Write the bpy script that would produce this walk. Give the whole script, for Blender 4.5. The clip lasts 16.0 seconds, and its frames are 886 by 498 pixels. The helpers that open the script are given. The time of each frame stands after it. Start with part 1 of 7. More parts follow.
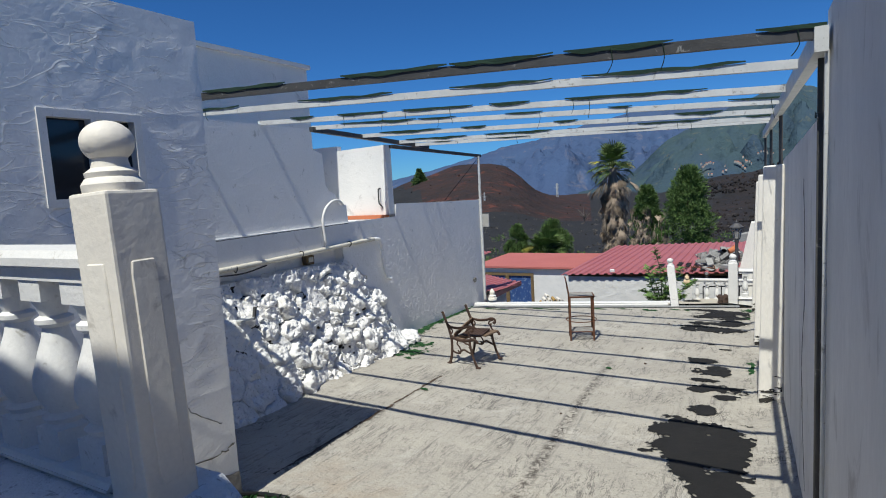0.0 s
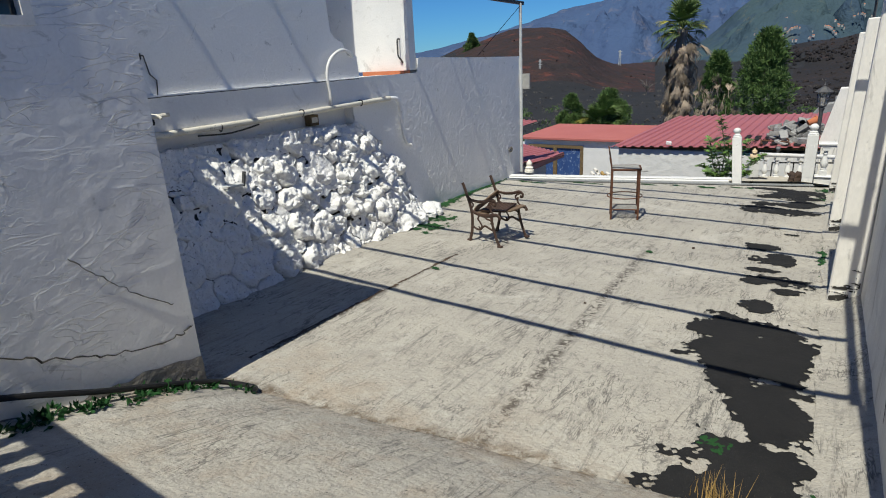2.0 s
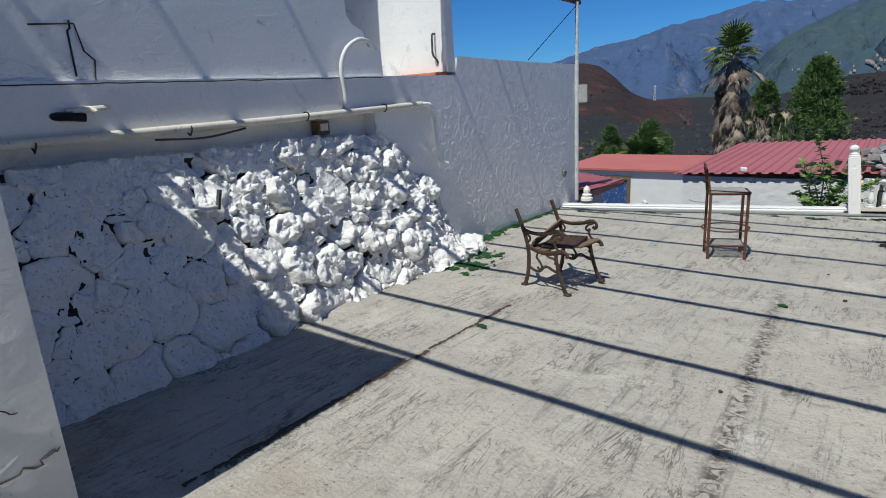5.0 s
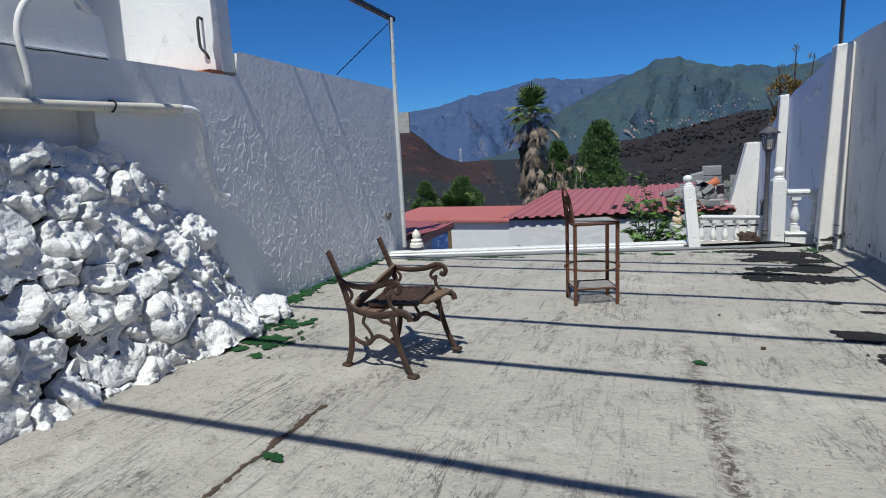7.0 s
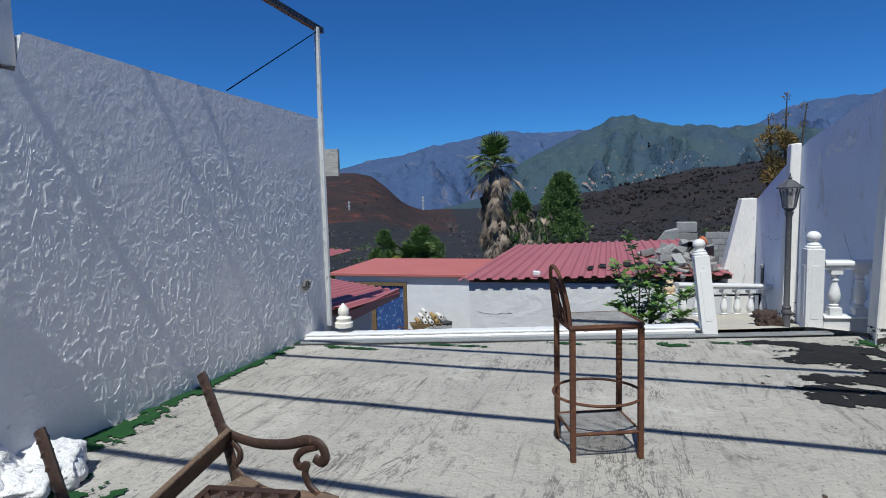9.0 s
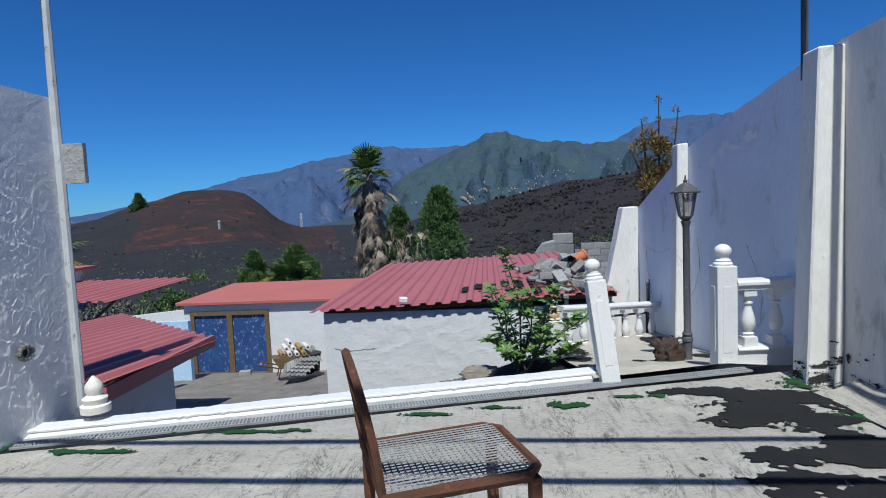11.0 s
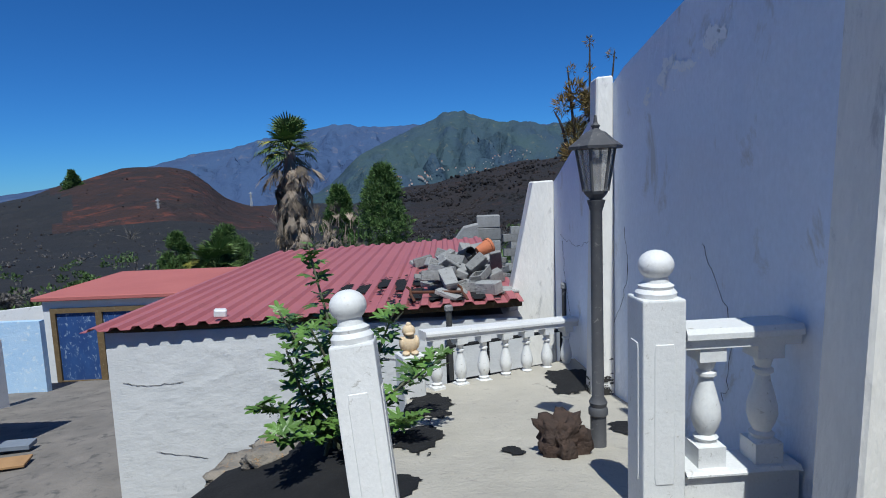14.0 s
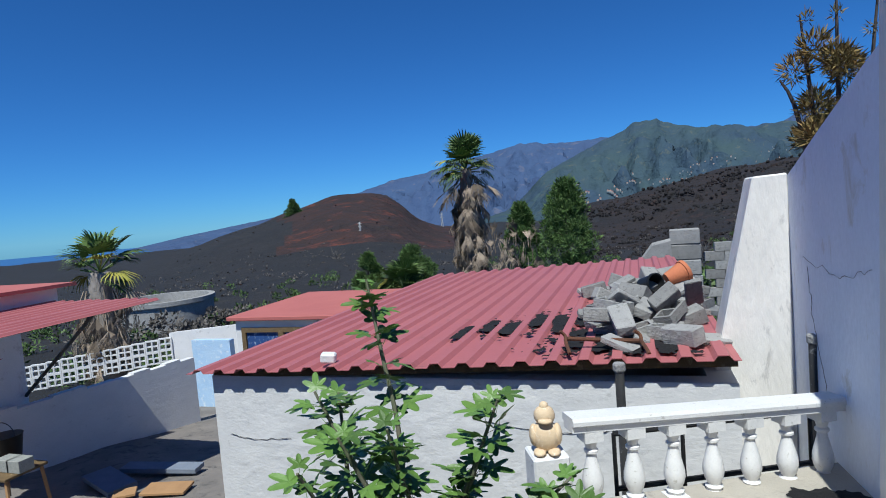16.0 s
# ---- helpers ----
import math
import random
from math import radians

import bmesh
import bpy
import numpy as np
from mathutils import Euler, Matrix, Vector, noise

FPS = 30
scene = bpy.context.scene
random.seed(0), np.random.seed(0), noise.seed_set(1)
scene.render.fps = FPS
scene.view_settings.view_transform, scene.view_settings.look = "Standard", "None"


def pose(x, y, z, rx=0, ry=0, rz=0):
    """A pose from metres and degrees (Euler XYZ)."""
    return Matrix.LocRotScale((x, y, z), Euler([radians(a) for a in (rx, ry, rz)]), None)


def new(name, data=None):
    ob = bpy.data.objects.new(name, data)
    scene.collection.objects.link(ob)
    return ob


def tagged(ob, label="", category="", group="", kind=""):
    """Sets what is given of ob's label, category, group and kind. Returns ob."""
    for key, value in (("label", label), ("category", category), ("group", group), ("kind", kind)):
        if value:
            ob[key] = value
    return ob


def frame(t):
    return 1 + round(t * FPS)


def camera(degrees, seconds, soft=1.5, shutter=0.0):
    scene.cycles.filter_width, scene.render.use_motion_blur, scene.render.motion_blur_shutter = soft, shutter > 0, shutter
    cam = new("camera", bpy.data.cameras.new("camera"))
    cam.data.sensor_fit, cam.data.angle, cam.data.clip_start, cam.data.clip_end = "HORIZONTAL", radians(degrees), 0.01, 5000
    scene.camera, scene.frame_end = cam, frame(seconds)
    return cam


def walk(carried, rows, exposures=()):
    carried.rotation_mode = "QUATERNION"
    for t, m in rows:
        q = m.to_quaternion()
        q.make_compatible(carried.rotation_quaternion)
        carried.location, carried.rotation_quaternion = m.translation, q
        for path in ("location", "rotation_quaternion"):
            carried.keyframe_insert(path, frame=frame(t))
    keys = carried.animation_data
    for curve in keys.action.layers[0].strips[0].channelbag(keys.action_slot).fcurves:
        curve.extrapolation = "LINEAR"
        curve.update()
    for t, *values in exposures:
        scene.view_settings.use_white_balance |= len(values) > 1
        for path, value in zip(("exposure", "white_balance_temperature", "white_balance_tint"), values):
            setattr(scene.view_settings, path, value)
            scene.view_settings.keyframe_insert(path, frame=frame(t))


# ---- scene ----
cam = camera(74.9, 16.0, soft=1.0)
METRES, EYE, TILT, LEAN, TURN = 14.0, 2.7, 0.0, 0.0, 29.4
ROWS = [
    (0.0, 0.0, 0.0, 0.0, -0.36, -6.14, 3.33),
    (0.5, 0.0095, 0.0128, -0.0039, -1.67, -9.88, 2.15),
    (1.0, 0.0148, 0.0295, -0.0121, -1.23, -14.48, 2.09),
    (1.5, 0.021, 0.0502, -0.0153, -0.04, -16.59, 2.67),
    (2.0, 0.0277, 0.0713, -0.0191, 4.77, -18.38, 3.02),
    (2.5, 0.028, 0.0927, -0.023, 7.7, -18.34, 3.2),
    (3.0, 0.0285, 0.1131, -0.026, 10.0, -18.32, 4.18),
    (5.5, -0.0022, 0.2295, -0.0616, 5.79, -13.38, 3.36),
    (6.0, -0.0064, 0.2621, -0.0714, 0.54, -12.34, 2.73),
    (6.5, -0.0053, 0.2955, -0.0815, -5.23, -10.74, 3.3),
    (7.0, 0.005, 0.3352, -0.0878, -9.91, -9.89, 2.9),
    (7.5, 0.015, 0.3769, -0.0882, -13.86, -9.96, 2.66),
    (8.0, 0.0264, 0.4124, -0.0874, -13.06, -8.05, 1.72),
    (10.5, 0.0893, 0.5711, -0.0897, -19.59, -4.15, 3.19),
    (11.0, 0.1182, 0.5902, -0.091, -25.23, -4.28, 2.61),
    (11.5, 0.1501, 0.6083, -0.092, -29.0, -4.19, 1.68),
    (12.0, 0.1829, 0.6252, -0.0927, -28.68, -4.39, 1.58),
    (12.5, 0.2133, 0.6474, -0.0962, -29.35, -5.5, 2.01),
    (13.0, 0.2432, 0.6707, -0.0981, -30.28, -5.4, 1.59),
    (13.5, 0.2704, 0.6963, -0.0996, -29.42, -6.37, 1.49),
    (14.0, 0.2922, 0.7259, -0.1013, -29.39, -6.46, 2.27),
    (14.5, 0.3133, 0.7528, -0.102, -30.05, -3.4, 2.51),
    (15.0, 0.3322, 0.7814, -0.1038, -29.33, -1.67, 2.95),
    (15.5, 0.3492, 0.8081, -0.1054, -22.4, -2.37, 4.51),
    (16.0, 0.3667, 0.8311, -0.1087, -11.07, -3.64, 4.59),
]
walk(cam, [(t, pose(0, 0, EYE, TILT, LEAN, TURN) @ pose(METRES * x, METRES * y, METRES * z, 90 + pitch, roll, yaw)) for t, x, y, z, yaw, pitch, roll in ROWS], [(0.0, 0.19, 6350, 4), (1.0, 0.18, 6650, 3), (3.0, 0.14, 6400, 3), (6.0, 0.05, 6100, 4), (8.0, 0.05, 5950, 5), (11.0, 0.12, 5800, 4), (12.5, 0.03, 5750, 4), (14.0, 0.05, 5750, 4), (14.6, 0.19, 5800, 4), (16.0, 0.24, 5850, 4)])

# ---- world, sun ----
world = bpy.data.worlds.new("sky")
scene.world = world
world.use_nodes = True
wn = world.node_tree.nodes
sky = wn.new("ShaderNodeTexSky")
sky.sky_type, sky.sun_disc = "NISHITA", False
sky.sun_elevation, sky.sun_rotation = radians(60.8), radians(180)
sky.altitude, sky.air_density, sky.dust_density, sky.ozone_density = 1800, 1.0, 0.0, 6.0
deep = wn.new("ShaderNodeMix")
deep.data_type, deep.blend_type = "RGBA", "MULTIPLY"
deep.inputs["Factor"].default_value = 1.0
deep.inputs["B"].default_value = (0.40, 0.82, 1.28, 1)
world.node_tree.links.new(sky.outputs[0], deep.inputs["A"])
world.node_tree.links.new(deep.outputs["Result"], wn["Background"].inputs[0])
wn["Background"].inputs[1].default_value = 0.064
sun = new("sun", bpy.data.lights.new("sun", "SUN"))
sun.data.energy, sun.data.angle, sun.data.color = 4.4, radians(0.53), (1.0, 0.945, 0.86)
sun.rotation_mode = "QUATERNION"
sun.rotation_quaternion = Vector((-0.026, 0.488, -0.872)).to_track_quat("-Z", "Y")
sun.location = (0, -10, 20)


# ---- materials ----
def surface(name, c1, c2, size=1.0, rough=0.85, bump=0.3, grain=60.0, stain=None, stain_amount=0.5, stain_size=1.2,
            metal=0.0, vary=0.0, spec=0.3, stretch=(1, 1, 1), world_space=True, island=False, bump_size=None, swirl=0.0, ridges=0.0):
    """Two colours mixed by large noise, fine grain, stains with ragged edges, relief in two sizes."""
    m = bpy.data.materials.new(name)
    m.use_nodes = True
    nt = m.node_tree
    n, link = nt.nodes, nt.links.new
    b = n["Principled BSDF"]
    b.inputs["Roughness"].default_value = rough
    b.inputs["Metallic"].default_value = metal
    b.inputs["Specular IOR Level"].default_value = spec
    if world_space:
        co = n.new("ShaderNodeNewGeometry").outputs["Position"]
    else:
        co = n.new("ShaderNodeTexCoord").outputs["Object"]
    mp = n.new("ShaderNodeMapping")
    mp.inputs["Scale"].default_value = stretch
    link(co, mp.inputs["Vector"])
    co = mp.outputs["Vector"]

    def tex(scale, detail=4.0, roughness=0.6, distort=0.0):
        t = n.new("ShaderNodeTexNoise")
        t.inputs["Scale"].default_value, t.inputs["Detail"].default_value = scale, detail
        t.inputs["Roughness"].default_value, t.inputs["Distortion"].default_value = roughness, distort
        link(co, t.inputs["Vector"])
        return t.outputs["Fac"]

    def ramp(fac, lo, hi):
        r = n.new("ShaderNodeMapRange")
        r.inputs["From Min"].default_value, r.inputs["From Max"].default_value = lo, hi
        link(fac, r.inputs["Value"])
        return r.outputs["Result"]

    def mix(fac, a, c, mode="MIX"):
        x = n.new("ShaderNodeMix")
        x.data_type, x.blend_type = "RGBA", mode
        for sock, v in ((x.inputs["Factor"], fac), (x.inputs["A"], a), (x.inputs["B"], c)):
            if isinstance(v, (int, float)):
                sock.default_value = v
            elif isinstance(v, tuple):
                sock.default_value = (*v, 1) if len(v) == 3 else v
            else:
                link(v, sock)
        return x.outputs["Result"]

    big = ramp(tex(1.3 / size, 5), 0.35, 0.65)
    col = mix(big, c1, c2)
    fine = ramp(tex(grain, 3), 0.25, 0.75)
    dark = tuple(0.72 * v for v in c1)
    col = mix(mixfac(n, link, fine, 0.35), col, dark)
    if stain:
        s = ramp(tex(3.0 / stain_size, 8, 0.7, 0.6), 0.63 - 0.2 * stain_amount, 0.70 - 0.12 * stain_amount)
        col = mix(mixfac(n, link, s, 0.85), col, stain)
    if vary:
        if island:
            rnd = n.new("ShaderNodeNewGeometry").outputs["Random Per Island"]
        else:
            rnd = n.new("ShaderNodeObjectInfo").outputs["Random"]
        hsv = n.new("ShaderNodeHueSaturation")
        link(ramp(rnd, 0.0, 1.0), hsv.inputs["Value"])
        rr = n.new("ShaderNodeMapRange")
        rr.inputs["To Min"].default_value, rr.inputs["To Max"].default_value = 1 - vary, 1 + vary
        link(rnd, rr.inputs["Value"])
        link(rr.outputs["Result"], hsv.inputs["Value"])
        link(col, hsv.inputs["Color"])
        col = hsv.outputs["Color"]
    link(col, b.inputs["Base Color"])
    if bump:
        bs = bump_size or grain * 0.5
        h = n.new("ShaderNodeMath")
        h.operation = "ADD"
        link(tex(bs, 5, 0.6, swirl), h.inputs[0])
        link(mixfac(n, link, tex(bs * 0.22, 4, 0.5, swirl), 1.6), h.inputs[1])
        bp = n.new("ShaderNodeBump")
        bp.inputs["Strength"].default_value, bp.inputs["Distance"].default_value = bump, 0.6 / bs
        link(h.outputs[0], bp.inputs["Height"])
        if ridges:
            m2 = n.new("ShaderNodeMapping")
            m2.inputs["Scale"].default_value = (1.0, 0.55, 1.5)
            link(co, m2.inputs["Vector"])
            total = None
            for sc, wide in ((2.1, 0.010), (4.3, 0.014), (8.0, 0.016)):
                tn = n.new("ShaderNodeTexNoise")
                tn.inputs["Scale"].default_value, tn.inputs["Detail"].default_value, tn.inputs["Distortion"].default_value = sc, 1.5, 0.8
                link(m2.outputs["Vector"], tn.inputs["Vector"])
                off = n.new("ShaderNodeMath")
                off.operation = "SUBTRACT"
                off.inputs[1].default_value = 0.52
                link(tn.outputs["Fac"], off.inputs[0])
                size_of = n.new("ShaderNodeMath")
                size_of.operation = "ABSOLUTE"
                link(off.outputs[0], size_of.inputs[0])
                edge = ramp(size_of.outputs[0], wide, 0.0)
                if total is None:
                    total = edge
                else:
                    both = n.new("ShaderNodeMath")
                    both.operation = "MAXIMUM"
                    link(total, both.inputs[0])
                    link(edge, both.inputs[1])
                    total = both.outputs[0]
            broken = n.new("ShaderNodeMath")
            broken.operation = "MULTIPLY"
            link(total, broken.inputs[0])
            link(ramp(tex(1.8, 3), 0.42, 0.62), broken.inputs[1])
            b2 = n.new("ShaderNodeBump")
            b2.inputs["Strength"].default_value, b2.inputs["Distance"].default_value = 1.0, ridges
            link(broken.outputs[0], b2.inputs["Height"])
            link(b2.outputs["Normal"], bp.inputs["Normal"])
        link(bp.outputs["Normal"], b.inputs["Normal"])
    return m


def mixfac(n, link, fac, k):
    x = n.new("ShaderNodeMath")
    x.operation = "MULTIPLY"
    link(fac, x.inputs[0])
    x.inputs[1].default_value = k
    return x.outputs[0]


WHITE = surface("white_wall_paint", (0.86, 0.85, 0.83), (0.78, 0.78, 0.77), 0.9, 0.75, 0.15, 45, (0.58, 0.57, 0.55), 0.22, 0.9)
STUCCO = surface("rough_white_stucco", (0.88, 0.87, 0.85), (0.81, 0.81, 0.80), 1.2, 0.85, 0.3, 40, (0.5, 0.5, 0.48), 0.05, 0.5, bump_size=34, swirl=1.0)
STONEPAINT = surface("whitewashed_stone", (0.86, 0.85, 0.83), (0.79, 0.78, 0.76), 0.25, 0.9, 1.0, 70, (0.06, 0.052, 0.047), 0.24, 0.075, bump_size=36)
MORTAR = surface("whitewashed_mortar", (0.85, 0.84, 0.83), (0.78, 0.78, 0.77), 0.5, 0.9, 1.0, 60, (0.05, 0.045, 0.042), 0.30, 0.12, bump_size=30)
WEATHERED = surface("weathered_wall_paint", (0.82, 0.80, 0.76), (0.68, 0.665, 0.64), 0.7, 0.75, 0.3, 40, (0.46, 0.44, 0.41), 0.36, 0.9, stretch=(1, 1, 0.35))
# White paint tinted blue and brightened to stand for skylight on the wall.
SKYTINTWHITE = surface("white_paint_skylight_tint", (0.82, 0.86, 0.94), (0.75, 0.80, 0.90), 0.6, 0.6, 0.3, 40, (0.56, 0.55, 0.53), 0.24, 1.0, stretch=(1, 1, 0.6))
SHEDWHITE = surface("weathered_whitewash", (0.74, 0.735, 0.72), (0.67, 0.67, 0.66), 0.7, 0.85, 0.15, 45, (0.52, 0.52, 0.51), 0.18, 0.6, stretch=(1, 1, 1.8))
BUTTRESS = surface("cream_white_plaster", (0.86, 0.83, 0.77), (0.78, 0.75, 0.69), 0.3, 0.75, 0.35, 45, (0.50, 0.48, 0.45), 0.22, 0.5, stretch=(1, 1, 0.35))
GLOSSWHITE = surface("white_gloss_paint", (0.78, 0.77, 0.75), (0.72, 0.72, 0.70), 0.4, 0.5, 0.2, 90, (0.42, 0.40, 0.36), 0.13, 0.12)
CREAM = surface("cream_painted_post", (0.80, 0.76, 0.68), (0.76, 0.71, 0.63), 0.5, 0.6, 0.12, 70, (0.52, 0.48, 0.42), 0.15, 0.35)
TROWELLED = surface("trowelled_white_stucco", (0.91, 0.905, 0.89), (0.87, 0.865, 0.85), 1.2, 0.5, 0.10, 40, (0.5, 0.5, 0.48), 0.05, 0.5, bump_size=14, swirl=1.0, ridges=0.0045)
# Near-black, for backing faces where the gap noise runs high.
GAPDARK = surface("dark_gap", (0.030, 0.026, 0.024), (0.05, 0.043, 0.038), 0.15, 0.95, 1.0, 60, bump_size=40)
RAWEDGE = surface("broken_concrete", (0.30, 0.28, 0.25), (0.18, 0.17, 0.16), 0.2, 0.95, 1.0, 60)
ASH = surface("black_volcanic_ash", (0.012, 0.012, 0.013), (0.019, 0.0185, 0.019), 0.4, 0.95, 0.9, 160, (0.06, 0.058, 0.055), 0.1, 0.03, bump_size=130)
TURF = surface("green_turf", (0.012, 0.055, 0.014), (0.02, 0.08, 0.02), 0.2, 0.9, 1.0, 250, bump_size=200)
GALV = surface("painted_pergola_steel", (0.62, 0.63, 0.62), (0.50, 0.51, 0.50), 0.3, 0.45, 0.1, 80, (0.20, 0.19, 0.17), 0.25, 0.25, metal=0.0)
DARKSTEEL = surface("dark_weathered_steel", (0.075, 0.075, 0.075), (0.05, 0.05, 0.05), 0.3, 0.5, 0.15, 80, (0.28, 0.28, 0.27), 0.12, 0.2)
NET = surface("shade_net_shreds", (0.012, 0.03, 0.02), (0.02, 0.045, 0.03), 0.2, 0.9, 0.5, 200)
REDROOF = surface("red_painted_sheet", (0.43, 0.145, 0.145), (0.39, 0.125, 0.13), 2.0, 0.5, 0.05, 30, (0.30, 0.11, 0.10), 0.15, 0.8)
REDSLAB = surface("red_painted_slab", (0.46, 0.15, 0.13), (0.42, 0.13, 0.115), 2.0, 0.75, 0.2, 30, (0.38, 0.13, 0.11), 0.2, 0.8)
RUST = surface("rusty_iron", (0.13, 0.055, 0.030), (0.085, 0.042, 0.028), 0.15, 0.8, 0.4, 90, (0.24, 0.10, 0.04), 0.3, 0.1, spec=0.3)
BRONZE = surface("brown_cast_iron", (0.062, 0.034, 0.024), (0.040, 0.024, 0.019), 0.15, 0.55, 0.3, 90, (0.14, 0.07, 0.04), 0.3, 0.08, spec=0.4)
SLATWOOD = surface("weathered_slat_wood", (0.20, 0.13, 0.085), (0.14, 0.10, 0.07), 0.1, 0.85, 0.5, 60, (0.28, 0.22, 0.17), 0.3, 0.1, stretch=(1, 4, 4))
MESHGREY = surface("grey_mesh_steel", (0.30, 0.30, 0.29), (0.22, 0.21, 0.20), 0.2, 0.6, 0.2, 90, (0.16, 0.07, 0.035), 0.3, 0.1)
BLACKPIPE = surface("black_hose", (0.015, 0.015, 0.016), (0.02, 0.02, 0.02), 0.3, 0.45, 0.05, 60)
PIPEWHITE = surface("aged_white_pipe", (0.74, 0.70, 0.60), (0.62, 0.58, 0.48), 0.3, 0.5, 0.1, 60, (0.2, 0.18, 0.15), 0.2, 0.15)
# House colour dulled to carry the haze at that distance.
FARHOUSE = surface("haze_dulled_house_render", (0.42, 0.40, 0.37), (0.34, 0.32, 0.30), 30, 0.9, 0.0, 1)
TERRACOTTA = surface("terracotta", (0.55, 0.19, 0.09), (0.48, 0.16, 0.08), 0.3, 0.85, 0.3, 80)
BLOCK = surface("grey_concrete_block", (0.33, 0.325, 0.31), (0.25, 0.245, 0.235), 0.3, 0.95, 0.8, 90, (0.12, 0.115, 0.11), 0.25, 0.2, vary=0.25, world_space=False)
BLUEDOOR = surface("peeling_blue_paint", (0.035, 0.085, 0.24), (0.025, 0.06, 0.19), 0.5, 0.6, 0.3, 50, (0.34, 0.42, 0.52), 0.36, 0.35, stretch=(1, 1, 0.6))
BLUEWALL = surface("pale_blue_wall", (0.42, 0.60, 0.80), (0.50, 0.66, 0.82), 0.6, 0.85, 0.3, 40, (0.70, 0.76, 0.80), 0.4, 0.5)
DOORWOOD = surface("brown_door_timber", (0.17, 0.115, 0.055), (0.13, 0.09, 0.045), 0.3, 0.75, 0.3, 60, (0.28, 0.22, 0.13), 0.3, 0.2)
LANDING = surface("pale_landing_concrete", (0.50, 0.46, 0.385), (0.43, 0.395, 0.33), 0.6, 0.9, 0.5, 80, (0.34, 0.31, 0.27), 0.25, 0.35)
YARD = surface("stained_yard_concrete", (0.25, 0.225, 0.20), (0.17, 0.155, 0.14), 1.0, 0.95, 0.4, 50, (0.10, 0.095, 0.09), 0.45, 1.1)
LANTERNGLASS = surface("dusty_lantern_glass", (0.55, 0.52, 0.48), (0.45, 0.43, 0.40), 0.1, 0.2, 0.0, 60)
LANTERNGLASS.node_tree.nodes["Principled BSDF"].inputs["Alpha"].default_value = 0.35
GLASSDARK = surface("dark_window_glass", (0.02, 0.022, 0.026), (0.018, 0.02, 0.024), 1, 0.08, 0, 20, spec=0.6)
LANTERNGREY = surface("printed_grey_card", (0.34, 0.35, 0.32), (0.26, 0.27, 0.26), 0.1, 0.8, 0.1, 60, (0.10, 0.12, 0.10), 0.3, 0.08)
LAMPGREY = surface("grey_lamp_paint", (0.10, 0.10, 0.105), (0.075, 0.075, 0.08), 0.2, 0.55, 0.15, 80, (0.22, 0.21, 0.20), 0.2, 0.1)
LAVAROCK = surface("brown_lava_rock", (0.085, 0.055, 0.042), (0.055, 0.04, 0.033), 0.1, 0.95, 1.0, 60, bump_size=40)
BEDROCK = surface("tan_weathered_rock", (0.30, 0.26, 0.21), (0.20, 0.18, 0.155), 0.2, 0.95, 0.9, 60, (0.42, 0.24, 0.10), 0.25, 0.2, bump_size=25)
GRATE = surface("grey_plastic_grate", (0.36, 0.37, 0.37), (0.30, 0.31, 0.31), 0.3, 0.6, 0.1, 60)
BARK = surface("palm_bark", (0.36, 0.32, 0.28), (0.22, 0.19, 0.165), 0.4, 0.95, 1.0, 30, stretch=(1, 1, 0.3))
FROND = surface("green_palm_frond", (0.10, 0.165, 0.045), (0.13, 0.18, 0.05), 0.6, 0.5, 0.0, 60, vary=0.4)
YELLOWFROND = surface("yellowing_palm_frond", (0.30, 0.27, 0.05), (0.24, 0.24, 0.045), 0.6, 0.6, 0.0, 60, vary=0.3)
DEADFROND = surface("dead_palm_frond", (0.34, 0.27, 0.20), (0.21, 0.165, 0.12), 0.6, 0.9, 0.0, 60, vary=0.55)
PINE = surface("pine_needles", (0.070, 0.130, 0.034), (0.095, 0.15, 0.04), 0.8, 0.7, 0.0, 40, vary=0.45, island=True)
BUSH = surface("bush_leaves", (0.07, 0.12, 0.035), (0.09, 0.14, 0.04), 0.8, 0.6, 0.0, 40, vary=0.45, island=True)
DRYBUSH = surface("dry_grey_twigs", (0.16, 0.145, 0.13), (0.11, 0.10, 0.09), 0.8, 0.9, 0.0, 40, vary=0.4, island=True)
BROWNPINE = surface("scorched_pine_needles", (0.24, 0.145, 0.045), (0.13, 0.12, 0.04), 0.5, 0.7, 0.0, 40, vary=0.5, island=True)
FIGLEAF = surface("fig_leaf", (0.095, 0.18, 0.036), (0.12, 0.21, 0.045), 0.15, 0.42, 0.15, 60, vary=0.3, spec=0.45)
FIGSTEM = surface("fig_stem", (0.16, 0.15, 0.11), (0.10, 0.12, 0.06), 0.2, 0.8, 0.3, 60)
TWIG = surface("bare_branch", (0.10, 0.08, 0.07), (0.07, 0.06, 0.05), 0.3, 0.9, 0.3, 40)
CARDBOARD = surface("brown_cardboard", (0.42, 0.25, 0.12), (0.36, 0.21, 0.10), 0.3, 0.9, 0.2, 40)
SLATEGREY = surface("grey_blue_board", (0.22, 0.25, 0.30), (0.18, 0.21, 0.26), 0.3, 0.8, 0.2, 40)
STATUE = surface("cream_plaster_figure", (0.72, 0.56, 0.36), (0.66, 0.50, 0.32), 0.1, 0.7, 0.2, 60, (0.80, 0.72, 0.58), 0.3, 0.06)
CONE = surface("red_brown_scoria", (0.048, 0.027, 0.023), (0.026, 0.022, 0.022), 14, 0.95, 1.0, 0.5, (0.135, 0.043, 0.028), 0.40, 26, bump_size=0.16)
